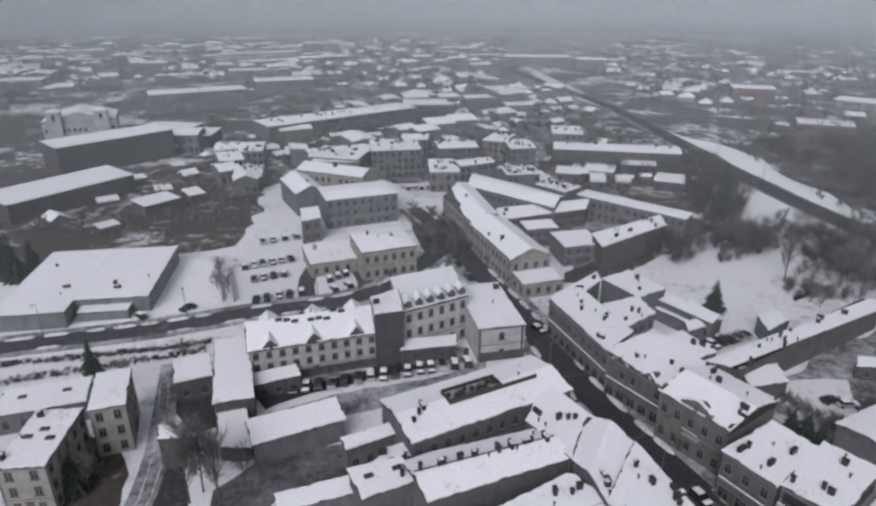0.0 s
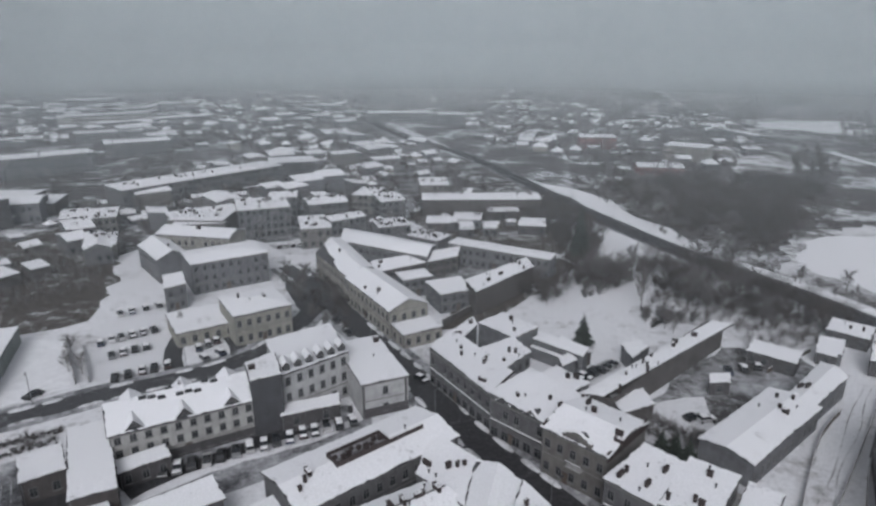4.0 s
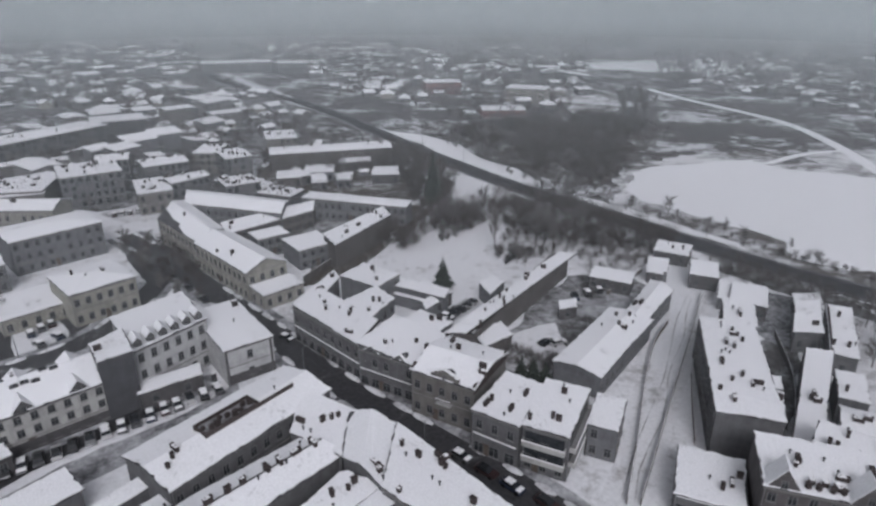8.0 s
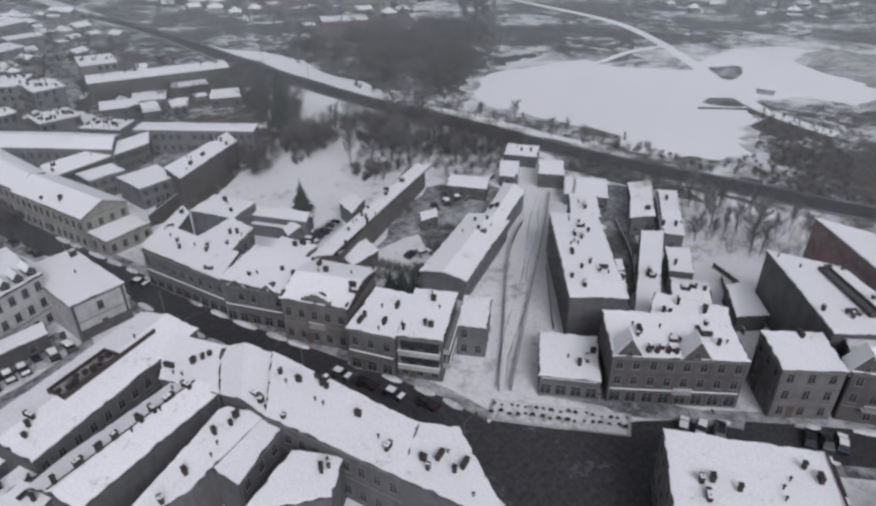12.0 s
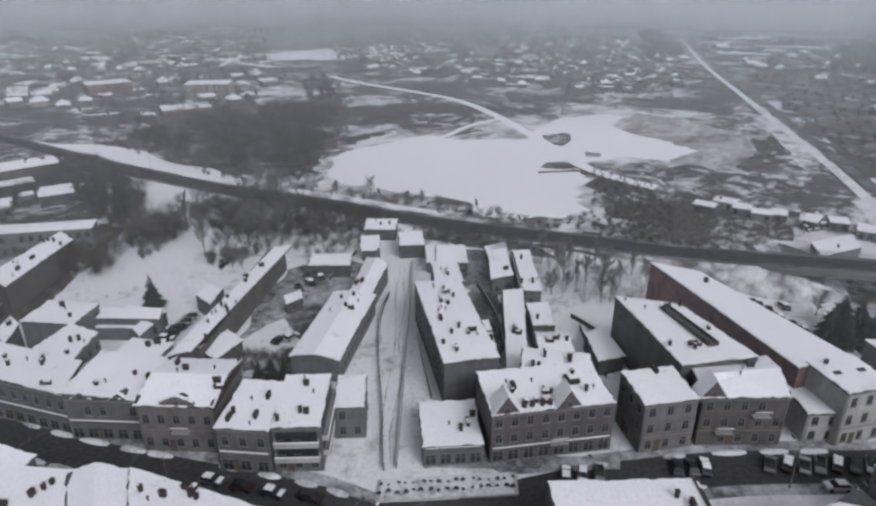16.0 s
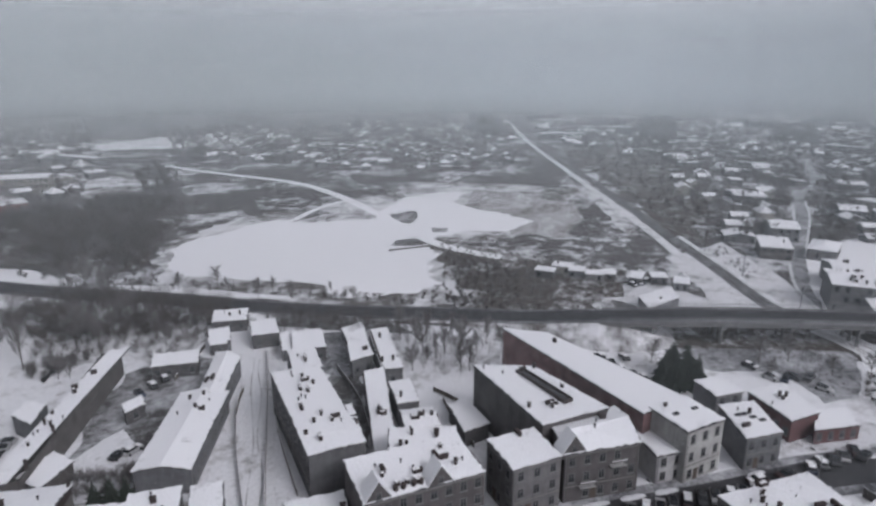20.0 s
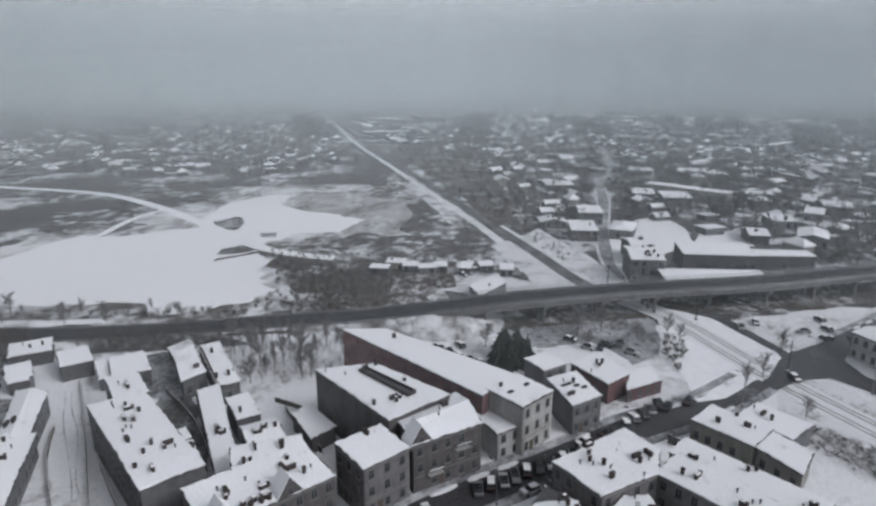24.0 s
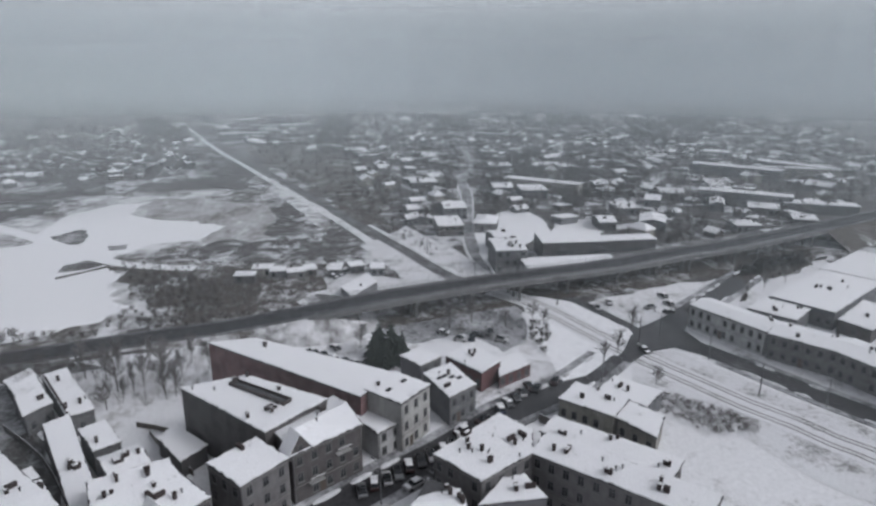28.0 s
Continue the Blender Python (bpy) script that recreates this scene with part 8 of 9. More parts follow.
far_houses(scatter([(-768.0, 1026.6), (106.5, 1087.2), (41.1, 490.3), (-37.0, 504.6), (-160.1, 552.6), (-270.4, 552.6), (-326.3, 418.4)], 480, 15, 27), 28, 25, (0.8, 1.2), (0, 21))
far_houses(scatter([(-768.0, 1026.6), (106.5, 1087.2), (41.1, 490.3), (-37.0, 504.6), (-160.1, 552.6), (-270.4, 552.6), (-326.3, 418.4)], 44, 45, 53), 54, 20, (0.9, 1.2), (21, 26))
far_houses(scatter([(161.7, 1087.2), (754.9, 972.3), (338.1, 418.4), (232.8, 334.3), (181.4, 327.6), (186.8, 418.4), (152.0, 519.7)], 280, 14, 29, [(HIGH, 14)]), 30, -15, (0.8, 1.1))
far_houses(scatter([(161.7, 1087.2), (754.9, 972.3), (338.1, 418.4), (232.8, 334.3), (181.4, 327.6), (186.8, 418.4), (152.0, 519.7)], 22, 45, 55, [(HIGH, 30)]), 56, -10, (0.8, 1.1), (21, 26))
far_houses(scatter([(-71.8, 276.8), (-21.2, 276.8), (22.0, 321.1), (61.3, 418.4), (49.7, 490.3), (-31.0, 418.4), (-91.2, 334.3)], 70, 12, 31, [(main_line, 10)]), 32, 25, (0.7, 1.05), (12, 21))
far_houses(scatter([(-143.8, 192.3), (-137.2, 250.2), (-109.0, 297.5), (-77.5, 214.8), (-107.1, 192.3)], 9, 18, 33), 34, 40, (0.5, 0.8), (0, 16))
far_houses(scatter([(-112.9, 381.9), (-57.1, 438.4), (11.0, 546.1), (104.7, 550.0), (105.9, 403.4), (65.5, 320.4), (31.9, 250.5), (15.2, 265.0), (-17.5, 251.5), (-63.6, 283.4), (-92.2, 302.0)], 90, 9, 91, [(main_line, 9)]), 92, 25, (0.5, 0.9), (0, 14))
far_houses(scatter([(47.3, 285.0), (73.4, 330.4), (124.2, 312.5), (122.2, 267.7), (101.0, 238.5), (69.4, 254.9)], 26, 7, 93, [(HIGH, 9)]), 94, -10, (0.35, 0.6), (0, 14))
far_houses(scatter([(1389.6, 23.0), (1402.0, -927.7), (897.9, -599.2), (932.2, -285.1), (908.7, 15.1)], 420, 17, 95), 96, 10, (1.0, 1.5), (0, 21))
far_houses(scatter([(1282.9, 334.6), (1324.8, 125.7), (723.1, 75.8), (721.6, 187.3)], 60, 17, 97, [(RAIL, 14)]), 98, 12, (1.0, 1.5), (0, 24))

OUTLYING.sort()
for dist, x, y, k, ang, s in OUTLYING[:290]:
    wl_, sn_, name = FAR[k]
    o = thing("house", FAR_LABEL[name] + " with a snow-covered roof among trees", "house", pose(x, y, 0, 0, 0, ang) @ Matrix.Scale(s, 4), "outlying houses")
    part("wall", wl_, o)
    part("roof", sn_, o, "snow-covered roof")
# the farthest ones, past counting
for which, nm, lab, mat in ((0, "distant_house_walls", "walls of countless distant houses in mist", "grey"), (1, "distant_house_roofs", "snowy roofs of countless distant houses in mist", "snow_roof")):
    b = Build()
    for dist, x, y, k, ang, s in OUTLYING[290:]:
        me, m = FAR[k][which], pose(x, y, 0, 0, 0, ang) @ Matrix.Scale(s, 4)
        b.add([m @ v.co for v in me.vertices], [tuple(p.vertices) for p in me.polygons])
    tagged(new(nm, b.mesh(nm, mat)), lab, "houses", "", "stuff")


def garden_snow(poly, n, gap, seed, turn, size):
    """Snowed-over gardens and yards between far houses, past counting."""
    r = random.Random(seed)
    out = []
    for x, y in scatter(poly, n, gap, seed, [(suburb_line, 9), (RAIL, 14), (HIGH, 12)]):
        a, l, w = math.radians(turn + r.choice([0, 90]) + r.uniform(-8, 8)), r.uniform(*size), r.uniform(0.25, 0.6)
        ring = []
        for i in range(9):
            b = 2 * math.pi * i / 9
            u, v = math.cos(b) * l * r.uniform(0.8, 1.1), math.sin(b) * l * w * r.uniform(0.8, 1.1)
            ring.append((x + u * math.cos(a) - v * math.sin(a), y + u * math.sin(a) + v * math.cos(a), 0.04))
        out.append(ring)
    return out


tagged(new("garden_snow", Build().slab(garden_snow(EAST, 150, 22, 301, 20, (7, 17)) + garden_snow(MIDDLE, 50, 24, 302, 35, (7, 15)) + garden_snow([(1389.6, 23.0), (1402.0, -927.7), (897.9, -599.2), (932.2, -285.1), (908.7, 15.1)], 150, 26, 303, 10, (10, 26)) + garden_snow(NORTH, 50, 26, 304, -15, (7, 15)) + garden_snow(WEST, 60, 30, 305, 25, (8, 17)), 0.03).mesh("garden_snow", "packed_snow")), "snowed-over gardens between far houses", "snow", "", "stuff")

# ---- trees in the town ----
for i, (x, y) in enumerate([(91.3, 184.5), (95.0, 181.1), (88.6, 181.0), (103.7, 180.9), (107.0, 184.0), (114.4, 165.3), (117.1, 162.6), (124.4, 162.9), (126.9, 158.4), (133.7, 161.0), (138.0, 161.9), (135.3, 152.5), (129.7, 184.3), (133.2, 178.6), (138.7, 175.6), (119.0, 179.3), (122.0, 137.8), (124.4, 129.6), (112.6, 156.9), (115.9, 150.2), (121.0, 171.0), (128.0, 170.0)][::2]):
    bare_tree(x, y, 9 + (i * 37) % 5, (1, 0, 4, 3)[i % 4])
for i, (x, y) in enumerate(scatter([(152.8, 81.8), (159.8, 53.8), (129.4, 47.2), (130.0, 59.8)], 7, 6.0, 43)):
    bare_tree(x, y, 8 + (i * 29) % 6, i % 6)
for i, (x, y) in enumerate(along(HIGH, 13.0, (-17, -8), 44, 0.5, 0.62)):
    bare_tree(x, y, 4 + (i * 31) % 5, i % 6)
spruce(-72.1, 111.5, 9, 1.0)
spruce(97.5, 205.9, 22, 0.8)
spruce(68.2, 138.2, 9.5, 1.45)
spruce(63.9, 88.4, 8, 1.3)
spruce(65.6, 86.6, 7.5, 1.3)
spruce(62.2, 90.2, 7.5, 1.3)
spruce(-116.9, 157.8, 14, 1.2)
spruce(-112.6, 159.6, 12, 1.2)
spruce(-57.6, 77.9, 9, 1.1)
spruce(-60.0, 81.6, 8, 1.1)
spruce(155.0, -1.8, 11, 1.7)
spruce(157.6, 1.4, 10, 1.7)
spruce(152.6, -4.6, 9, 1.8)
spruce(151.8, 2.7, 9, 1.7)
spruce(-124.8, 165.4, 13, 1.2)
spruce(150.0, -0.3, 8, 1.8)
bare_tree(-38.8, 75.5, 17, 1)
bare_tree(-37.5, 77.9, 15, 4)
bare_tree(-33.8, 74.9, 16, 1)
bare_tree(-40.1, 81.6, 13, 4)
bare_tree(-36.5, 80.3, 12, 1)
bare_tree(-31.5, 80.3, 7, 2)
bare_tree(-28.4, 79.1, 6, 5)
bare_tree(-63.4, 107.1, 6, 3)
bare_tree(-55.4, 117.6, 5, 2)
bare_tree(-55.8, 77.9, 8, 4)
bare_tree(-54.8, 80.3, 6, 1)
bare_tree(95.2, 156.5, 16, 1)
bare_tree(91.5, 178.1, 10, 0)
bare_tree(86.2, 180.3, 9, 2)
bare_tree(98.9, 178.0, 11, 3)
bare_tree(110.0, 146.5, 13, 1)
bare_tree(119.6, 152.6, 12, 4)
bare_tree(126.8, 154.9, 13, 1)
bare_tree(110.5, 156.3, 12, 0)
bare_tree(95.1, 143.4, 6, 5)
bare_tree(96.3, 140.8, 5, 2)
bare_tree(80.7, 179.7, 5, 3)
bare_tree(120.1, 133.1, 8, 5)
bare_tree(167.2, -73.2, 9, 1)
bare_tree(170.4, -94.8, 8, 0)
bare_tree(152.5, -63.6, 7, 2)
bare_tree(146.1, -57.5, 8, 1)
bare_tree(133.9, -66.3, 5, 3)
bare_tree(172.3, -48.0, 6, 2)
bare_tree(176.8, -45.7, 7, 0)
bare_tree(172.8, -36.4, 6, 3)
bare_tree(170.5, -93.2, 7, 5)
bare_tree(203.5, -145.5, 8, 1)
bare_tree(198.2, -134.1, 7, 4)
bare_tree(173.5, -19.6, 9, 0)
bare_tree(177.5, -26.9, 8, 3)
bare_tree(162.5, 6.7, 8, 2)
bare_tree(165.2, -22.0, 6, 5)
bare_tree(-35.2, 169.4, 6, 2)
bare_tree(-23.7, 169.4, 7, 3)
bare_tree(-8.1, 169.4, 8, 1)
bare_tree(-4.2, 182.6, 9, 0)
bare_tree(-2.6, 197.6, 9, 2)
bare_tree(-0.7, 169.4, 6, 5)
bare_tree(2.5, 157.8, 6, 4)
bare_tree(-58.8, 150.8, 6, 0)
bare_tree(-55.3, 149.1, 6, 3)
bare_tree(-61.5, 161.5, 6, 2)
bare_tree(-14.9, 161.5, 5, 5)
bare_tree(6.2, 178.0, 8, 0)
bare_tree(-8.5, 203.0, 8, 3)
bare_tree(-93.0, 203.0, 6, 0)
bare_tree(-116.3, 192.3, 9, 2)
bare_tree(-126.2, 187.3, 9, 3)
bare_tree(-31.3, 276.8, 7, 1)
bare_tree(-8.6, 276.8, 7, 2)
bare_tree(139.1, 51.9, 9, 1)
bare_tree(142.9, 60.6, 8, 4)
bare_tree(138.9, 49.5, 10, 1)
bare_tree(156.5, 50.7, 9, 4)
bare_tree(138.6, 61.4, 7, 1)
bare_tree(156.4, 61.2, 9, 4)
bare_tree(150.0, 51.3, 8, 1)
bare_tree(153.2, 45.3, 9, 4)
bare_tree(152.1, 70.7, 8, 1)

# ---- cars ----
def car_meshes():
    """Body, glass house, wheel and lying snow of a small car, 4.2 m long along x."""
    prof = [(-2.1, 0.35), (-2.1, 0.78), (-1.95, 0.92), (-1.0, 0.98), (1.05, 0.95), (1.95, 0.82), (2.1, 0.62), (2.1, 0.35)]
    def extrude(pr, w, inset=0.0):
        k = len(pr)
        vs = [(x, -w, z) for x, z in pr] + [(x, w, z) for x, z in pr]
        fs = [tuple(reversed(range(k))), tuple(range(k, 2 * k))] + [(j, (j + 1) % k, (j + 1) % k + k, j + k) for j in range(k)]
        return vs, fs
    body = Build().add(*extrude(prof, 0.85))
    cab = Build().add([(-1.75, -0.80, 0.94), (-1.2, -0.62, 1.42), (0.25, -0.62, 1.42), (1.05, -0.80, 0.94), (-1.75, 0.80, 0.94), (-1.2, 0.62, 1.42), (0.25, 0.62, 1.42), (1.05, 0.80, 0.94)],
                      [(0, 1, 2, 3)[::-1], (4, 5, 6, 7), (0, 4, 5, 1)[::-1], (1, 5, 6, 2)[::-1], (2, 6, 7, 3)[::-1]])
    snow = Build().bevel_box(-1.25, -0.66, 1.40, 0.3, 0.66, 1.52, 0.06)
    hood = Build().bevel_box(1.1, -0.72, 0.80, 1.95, 0.72, 0.99, 0.07)
    wheel = Build().tube((0, -0.1, 0), (0, 0.1, 0), 0.32, 0.32, 10)
    rim = Build().tube((0, -0.11, 0), (0, 0.11, 0), 0.19, 0.19, 8)
    lamp = Build().box(2.06, -0.12, 0.62, 2.12, 0.12, 0.76)
    return body, cab, snow, hood, wheel, rim, lamp


CAR = car_meshes()
CAR_WORD = {"car_black": "black", "car_grey": "grey", "car_silver": "silver", "car_red": "dark red", "car_blue": "dark blue", "car_white": "white", "car_teal": "teal"}
CAR_MODEL = {}


def car(x, y, turn, seed, snowy_hood=True):
    r = random.Random(seed)
    paint = r.choice(["car_black", "car_black", "car_grey", "car_grey", "car_blue", "car_silver", "car_red", "car_white", "car_black"])
    key = (paint, snowy_hood)
    if key not in CAR_MODEL:
        t = thing("car", "parked %s car with snow on its roof" % CAR_WORD[paint] if snowy_hood else "%s car brushed clear of snow" % CAR_WORD[paint], "car", pose(x, y, 0.08, 0, 0, turn), "parked cars")
        part("body", shared(("cb", paint), lambda: CAR[0].mesh("body", paint)), t)
        part("cabin_glass", shared("cg", lambda: CAR[1].mesh("cabin_glass", "car_glass")), t)
        if snowy_hood:
            part("roof_snow", shared("cs", lambda: CAR[2].mesh("roof_snow", "snow_cap")), t, "snow on the car roof")
            part("bonnet_snow", shared("ch", lambda: CAR[3].mesh("bonnet_snow", "snow_cap")), t)
        for u in (-1.3, 1.3):
            for v in (-0.78, 0.78):
                w = part("wheel", shared("cw", lambda: CAR[4].mesh("wheel", "tyre")), t, place=Matrix.Translation((u, v, 0.32)))
        CAR_MODEL[key] = t
        return t
    return copy_thing(CAR_MODEL[key], pose(x, y, 0.08, 0, 0, turn))


def car_row(a, b, n, turn, seed, skip=0.1):
    r = random.Random(seed)
    for i in range(n):
        if r.random() < skip:
            continue
        t = i / max(1, n - 1)
        car(a[0] + (b[0] - a[0]) * t + r.uniform(-0.2, 0.2), a[1] + (b[1] - a[1]) * t + r.uniform(-0.3, 0.3), turn + r.uniform(-4, 4) + r.choice([0, 180]), seed * 100 + i, r.random() < 0.55)


car_row((-29.0, 105.6), (6.2, 115.2), 15, 95, 1, 0.0)
car_row((-47.1, 144.9), (-36.0, 148.8), 5, 104, 2, 0.05)
car_row((-50.8, 157.1), (-41.0, 161.5), 5, 109, 3, 0.05)
car_row((-55.5, 165.4), (-43.8, 171.1), 6, 111, 4, 0.05)
car_row((-55.7, 184.9), (-46.1, 189.8), 4, 112, 5, 0.05)
car_row((-30.0, 157.1), (-26.1, 160.8), 3, 104, 6, 0.05)
car_row((-27.5, 150.8), (-24.1, 153.5), 2, 119, 7, 0.05)
car_row((59.3, 121.3), (70.5, 126.7), 6, 126, 8, 0.05)
car_row((41.2, 76.4), (45.1, 65.9), 3, -70, 9, 0.05)
car_row((48.2, 60.7), (48.6, 61.2), 1, 111, 10, 0.05)
car_row((76.1, 30.6), (79.6, 26.6), 3, 26, 11, 0.05)
car_row((88.8, 16.8), (91.8, 13.3), 3, 26, 12, 0.05)
car_row((98.9, 4.7), (113.4, -15.6), 10, 6, 13, 0.1)
car_row((97.8, -2.5), (109.3, -18.0), 7, -53, 14, 0.2)
car_row((125.2, -26.0), (134.7, -34.7), 5, 7, 15, 0.05)
car_row((133.6, -36.1), (137.0, -41.5), 2, -29, 16, 0.05)
car_row((116.8, -16.3), (120.6, -21.0), 3, -51, 17, 0.05)
car_row((183.5, -85.9), (179.5, -90.8), 2, -69, 18, 0.05)
car_row((194.2, -95.2), (186.6, -94.0), 2, 191, 19, 0.05)
car_row((158.7, 20.0), (162.1, 13.7), 2, 28, 20, 0.05)
car_row((149.6, 12.1), (147.4, 5.5), 3, -28, 21, 0.05)
car_row((2.7, 175.8), (8.7, 157.8), 3, -72, 22, 0.2)
car_row((23.4, 129.4), (25.9, 124.4), 1, -63, 24, 0.05)
car_row((-62.9, 139.7), (-62.4, 140.3), 1, 51, 25, 0.05)
car_row((-72.5, 135.9), (-72.2, 136.2), 1, 135, 26, 0.05)
car_row((169.4, -17.6), (164.4, -21.9), 2, -119, 27, 0.05)
car_row((167.0, -27.1), (162.9, -32.9), 2, -116, 28, 0.05)
car_row((158.9, 18.6), (149.5, 4.8), 6, 20, 48, 0.1)
car_row((-14.0, 242.9), (3.5, 244.2), 8, 84, 31, 0.1)
car_row((225.3, 18.2), (234.6, 10.9), 5, 42, 32, 0)
car_row((185.1, -69.3), (188.9, -74.3), 2, -13, 33, 0.05)
car_row((-48.6, 286.0), (-35.5, 288.6), 5, 91, 34, 0.05)
car_row((96.8, 117.8), (109.3, 118.3), 4, 62, 41, 0)
car_row((76.7, 101.4), (78.9, 100.2), 2, 3, 42, 0)
car_row((109.4, 129.5), (114.5, 119.4), 3, -63, 43, 0.2)
car_row((164.7, -25.2), (168.0, -31.0), 2, -20, 46, 0)
car_row((152.2, -71.1), (153.6, -72.8), 1, 9, 47, 0)


# ---- fences, lamps and other street things ----
def fence(line, label, h=1.4, mat="timber", every=2.4, name="fence"):
    pts = ribbon_points([(x, y, 0) for x, y in line])
    f = thing(name, label, "fence", pose(0, 0, 0), "garden fences")
    for i in range(len(pts) - 1):
        p, q = pts[i], pts[i + 1]
        d = q - p
        m = Matrix.Translation(p) @ Matrix.Rotation(math.atan2(d.y, d.x), 4, "Z")
        n = max(1, int(d.length / every))
        for k in range(n):
            part("post", shared(("post", h, mat), lambda: Build().box(-0.06, -0.06, -0.2, 0.06, 0.06, h + 0.1).mesh("post", mat)), f, place=m @ Matrix.Translation((d.length * k / n, 0, 0)))
    part("panel", band(pts, 0.035, 0.035, h, h - 0.05).mesh("panel", mat), f)
    part("fence_snow", band(pts, 0.045, 0.045, h + 0.06, 0.055).mesh("fence_snow", "snow_cap"), f, "line of snow on the fence")


fence([(59.8, 55.7), (71.5, 66.2), (82.9, 77.1), (97.8, 90.1), (108.4, 96.5)], "dark board fence along a snowy lane", 1.4, "timber")
fence([(61.4, 54.4), (74.3, 64.0), (87.0, 73.6), (112.8, 92.8), (128.3, 104.6)], "dark board fence along a snowy lane", 1.4, "timber")
fence([(80.2, 61.4), (96.5, 77.7), (113.9, 91.9)], "dark garden fence beside a tenement", 1.3, "timber")
fence([(35.0, 157.8), (52.9, 172.8), (73.6, 189.8)], "brown yard wall beside the park", 2.2, "brown")
fence([(125.7, 53.8), (121.8, 44.4), (115.6, 38.8)], "low dark yard fence in the snow", 1.3, "timber")
fence([(119.6, -33.4), (110.5, -43.0), (100.1, -53.0)], "board fence with snow on a yard wall", 2.0, "brown")
fence([(105.6, 115.5), (124.3, 122.9)], "low dark fence between yards", 1.2, "timber")
fence([(126.6, 81.4), (113.4, 66.9), (97.0, 54.6)], "dark yard fence in snow", 1.6, "brown")
fence([(122.4, 50.0), (115.2, 44.7), (106.9, 36.8)], "dark yard fence in snow", 1.4, "timber")
fence([(-55.3, 144.3), (-65.7, 169.4)], "dark clipped hedge by the car park", 1.6, "hedge_leaf")
fence([(-52.4, 144.3), (-60.3, 165.4)], "dark clipped hedge by the car park", 1.6, "hedge_leaf")


def street_lamp(x, y, turn, h=8.0):
    t = thing("street_lamp", "grey steel street lamp with a curved arm", "street lamp", pose(x, y, 0, 0, 0, turn), "street lamps")
    part("pole", shared("lp", lambda: Build().tube((0, 0, 0), (0, 0, h), 0.11, 0.07, 8).mesh("pole", "zinc")), t)
    part("arm", shared("la", lambda: Build().tube((0, 0, h - 0.05), (0.9, 0, h + 0.45), 0.05, 0.045, 6).tube((0.9, 0, h + 0.45), (1.9, 0, h + 0.5), 0.045, 0.04, 6).mesh("arm", "zinc")), t)
    part("lamp_head", shared("lh", lambda: Build().bevel_box(1.7, -0.14, h + 0.42, 2.5, 0.14, h + 0.6, 0.05).mesh("lamp_head", "dark_metal")), t)
    part("base", shared("lb", lambda: Build().tube((0, 0, -0.05), (0, 0, 0.5), 0.17, 0.15, 8).mesh("base", "dark_metal")), t)


def lamps_along(line, side, start, step, turn_extra):
    run = start
    for p, q in zip(line, line[1:]):
        d = q - p
        while run < d.length:
            c = p + d.normalized() * run
            s = d.normalized().cross(Vector((0, 0, 1)))
            e = c + s * side
            street_lamp(e.x, e.y, math.degrees(math.atan2(-s.y * side, -s.x * side)))
            run += step
        run -= d.length


lamps_along(main_line, 4.6, 12, 34, 0)
lamps_along(cross_line, 4.8, 30, 34, 0)
lamps_along(station_line, 4.6, 20, 30, 0)
lamps_along(north_line, -4.0, 20, 32, 0)
lamps_along(HIGH[int(len(HIGH) * 0.3):int(len(HIGH) * 0.5)], -5.2, 10, 40, 0)


def rail_mast(x, y, turn):
    t = thing("catenary_mast", "steel railway mast with a bracket arm", "mast", pose(x, y, 0, 0, 0, turn), "railway masts")
    part("pole", shared("mp", lambda: Build().tube((0, 0, 0), (0, 0, 8.5), 0.16, 0.12, 6).mesh("pole", "dark_metal")), t)
    part("bracket", shared("mb", lambda: Build().tube((0, 0, 7.2), (3.2, 0, 6.6), 0.05, 0.05, 5).tube((0, 0, 8.2), (3.2, 0, 6.6), 0.04, 0.04, 5).mesh("bracket", "dark_metal")), t)
    part("base", shared("mf", lambda: Build().box(-0.4, -0.4, -0.1, 0.4, 0.4, 0.5).mesh("base", "concrete")), t)


run_ = 0.0
for p, q in zip(RAIL, RAIL[1:]):
    if p.x > 330:
        break
    run_ += (q - p).length
    if run_ > 32:
        run_ = 0.0
        d = (q - p).normalized()
        s = d.cross(Vector((0, 0, 1)))
        e = p + s * 6.2
        rail_mast(e.x, e.y, math.degrees(math.atan2(-s.y, -s.x)))

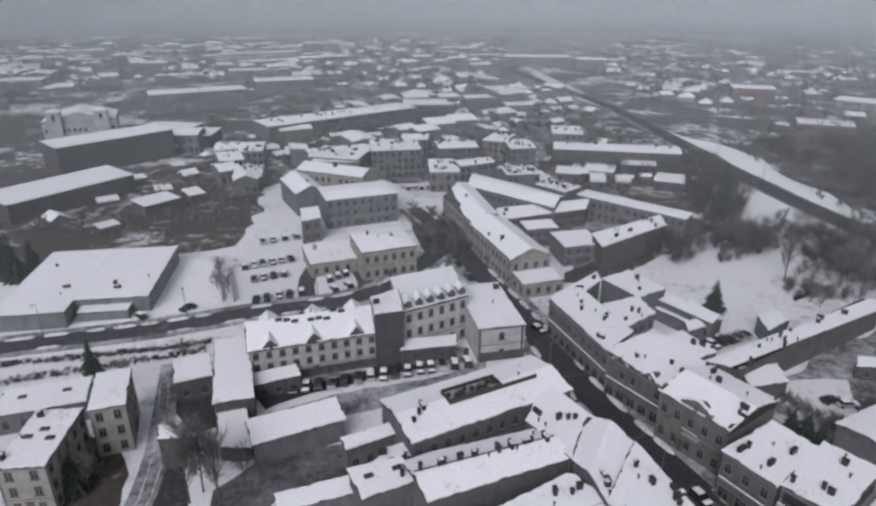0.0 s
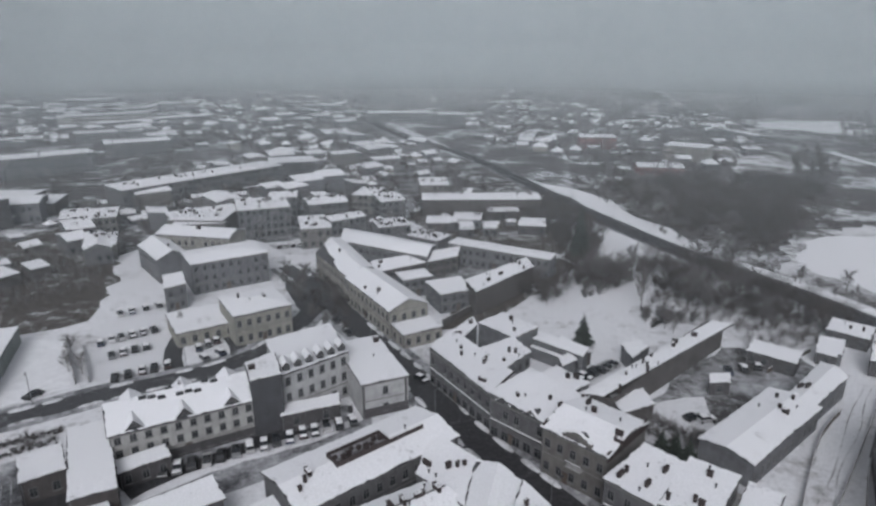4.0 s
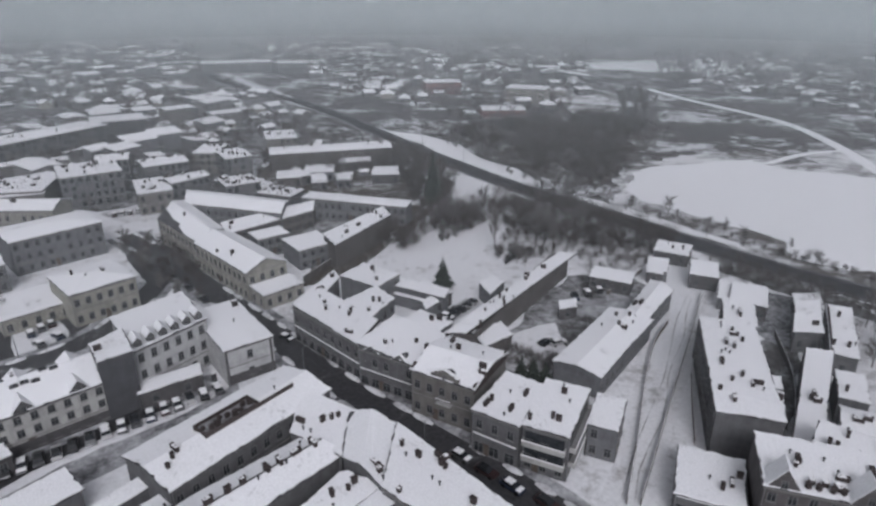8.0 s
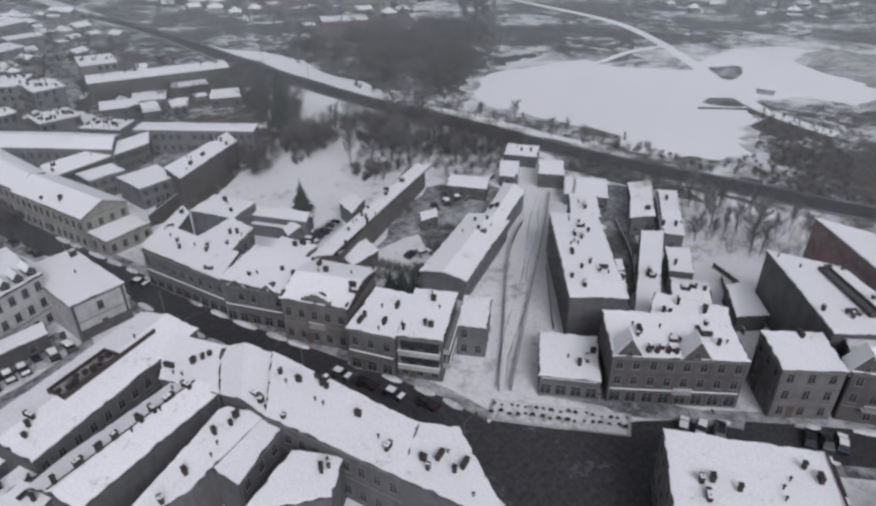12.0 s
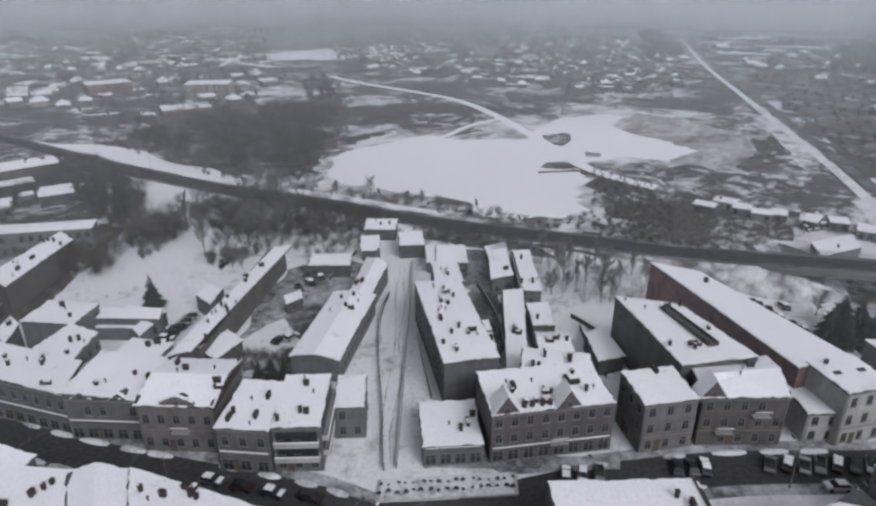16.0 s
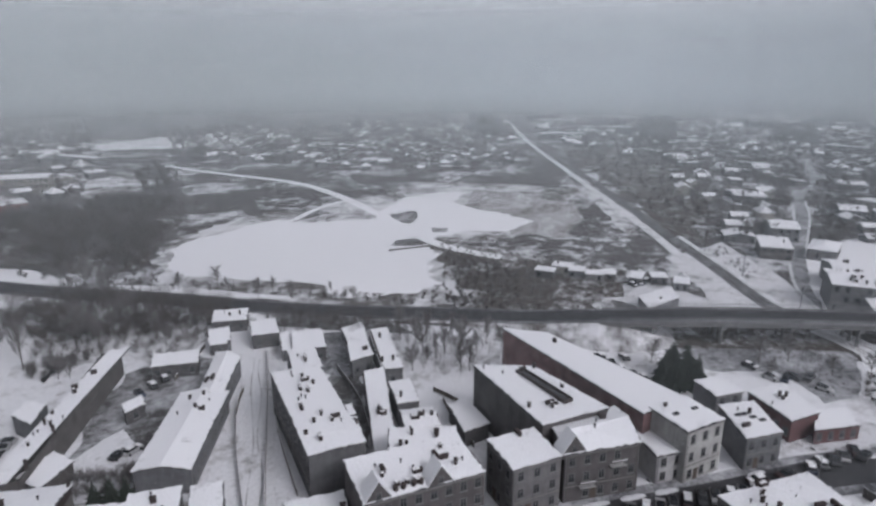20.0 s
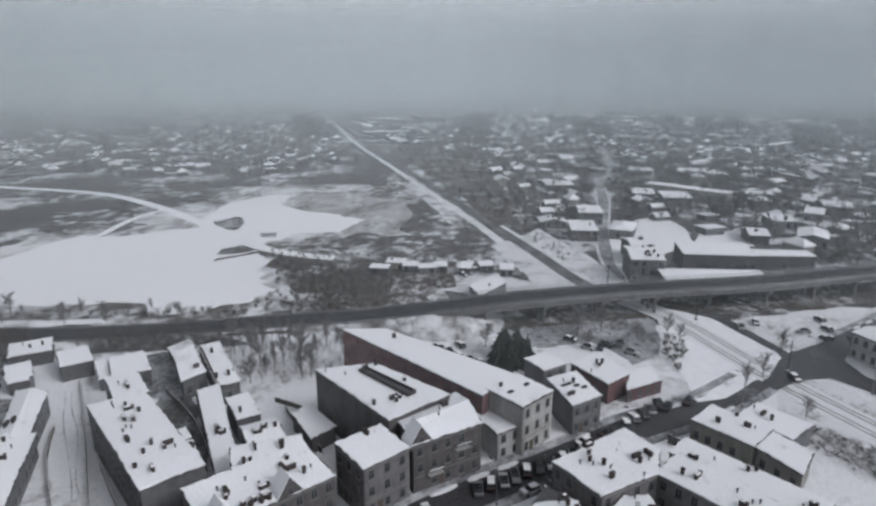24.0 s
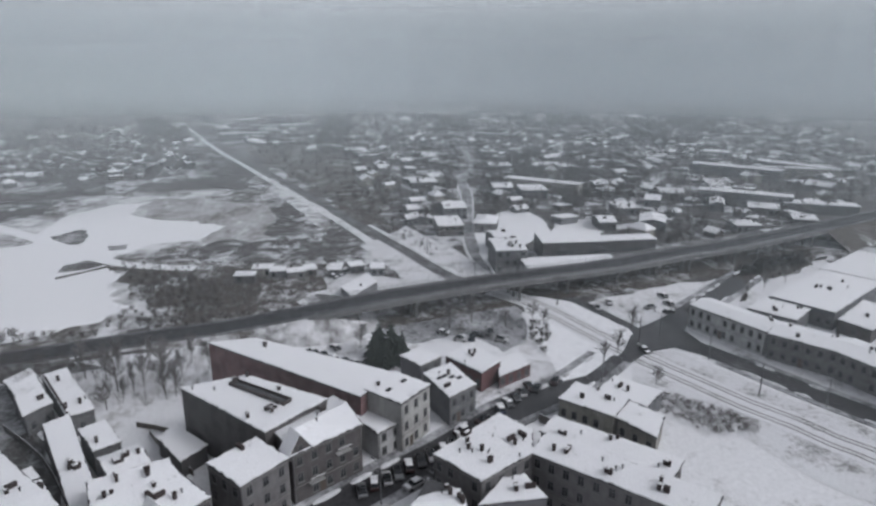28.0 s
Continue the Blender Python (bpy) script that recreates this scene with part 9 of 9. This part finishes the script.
# ridges of cleared snow along the kerbs
def snow_bank(a, d, l, w, h):
    def make(k=int(l)):
        r = random.Random(k)
        b, prev, polys = Build(), None, []
        n = max(3, int(l / 0.8))
        for i in range(n + 1):
            u = l * i / n
            e = math.sin(math.pi * i / n) ** 0.4 if 0 < i < n else 0.05
            hh, ww = h * e * r.uniform(0.6, 1.1), w * (0.5 + 0.5 * e) * r.uniform(0.8, 1.1)
            cur = [(u, -ww, 0), (u, -ww * 0.4, hh), (u, ww * 0.4, hh * 0.9), (u, ww, 0)]
            if prev:
                polys += [(prev[k2], cur[k2], cur[k2 + 1], prev[k2 + 1]) for k2 in range(3)]
            prev = cur
        return b.slab(polys, 0.05).mesh("snow_bank", "packed_snow")
    o = tagged(new("snow_bank", shared(("bank", int(l)), make)), "ridge of shovelled snow along the kerb", "snow", "snow banks")
    o.matrix_world = Matrix.Translation((a.x, a.y, 0.07)) @ Matrix.Rotation(math.atan2(d.y, d.x), 4, "Z")


def banks_along(line, sides, seed, share=0.6):
    r = random.Random(seed)
    for side in sides:
        run, i = 0.0, 0
        for p, q in zip(line, line[1:]):
            d = q - p
            if r.random() < share and not any(math.dist((p.x, p.y), (cx, cy)) < cr + 6 for cx, cy, cr in NO_KERB):
                s = d.normalized().cross(Vector((0, 0, 1)))
                snow_bank(p + s * side, d, r.choice([4, 5, 6]), 0.75, 0.45)


banks_along(main_line, (3.5, -3.5), 61, 0.85)
banks_along(cross_line, (3.7, -3.7), 62, 0.5)
banks_along(station_line, (3.4, -3.4), 63, 0.5)
banks_along(north_line, (3.0, -3.0), 64, 0.7)

# a kerbed island with clipped shrubs at the junction
isl = [(53.7, 52.3), (68.3, 35.1), (72.4, 37.9), (57.4, 55.0)]
island = thing("planted_island", "kerbed junction island of snow with dark clipped shrubs", "traffic island", pose(0, 0, 0))
ring_ = [Vector((*p, 0)) for p in isl]
part("kerb", Build().slab([[(p.x, p.y, 0.30) for p in ring_]], 0.3).mesh("kerb", "concrete"), island)
cen_ = sum(ring_, Vector()) / 4
part("bed", Build().slab([[(cen_ + (p - cen_) * 0.94).to_tuple()[:2] + (0.38,) for p in ring_]], 0.1).mesh("bed", "packed_snow"), island, "snow-covered planting bed")


def shrub_mesh(k):
    def make():
        r = random.Random(800 + k)
        b = Build()
        for _ in range(90):
            a, e = r.uniform(0, 6.28), r.uniform(0.05, 1.4)
            d = Vector((math.cos(a) * math.cos(e), math.sin(a) * math.cos(e), math.sin(e)))
            p = d * r.uniform(0.35, 0.75)
            s = d.orthogonal().normalized() * 0.12
            b.add([p - s, p + s, p + d * 0.3 + Vector((0, 0, 0.1))], [(0, 1, 2)])
            b.add([p - s * 0.5 + d.cross(s), p + s * 0.5 - d.cross(s), p + d * 0.28], [(0, 1, 2)])
        return b.mesh("shrub", "hedge_leaf")
    return shared(("shrub", k), make)


rs = random.Random(90)
for i in range(34):
    u, v = (i // 2 + 0.5) / 17 + rs.uniform(-0.01, 0.01), (0.35, 0.72)[i % 2] + rs.uniform(-0.06, 0.06)
    p = (ring_[0].lerp(ring_[1], u)).lerp(ring_[3].lerp(ring_[2], u), v)
    sh = tagged(new("shrub", shrub_mesh(i % 4)), "low dark clipped shrub in a snowy bed", "shrub", "island shrubs")
    sh.matrix_world = pose(p.x, p.y, 0.36, 0, 0, i * 40) @ Matrix.Scale(rs.uniform(0.3, 0.6), 4)
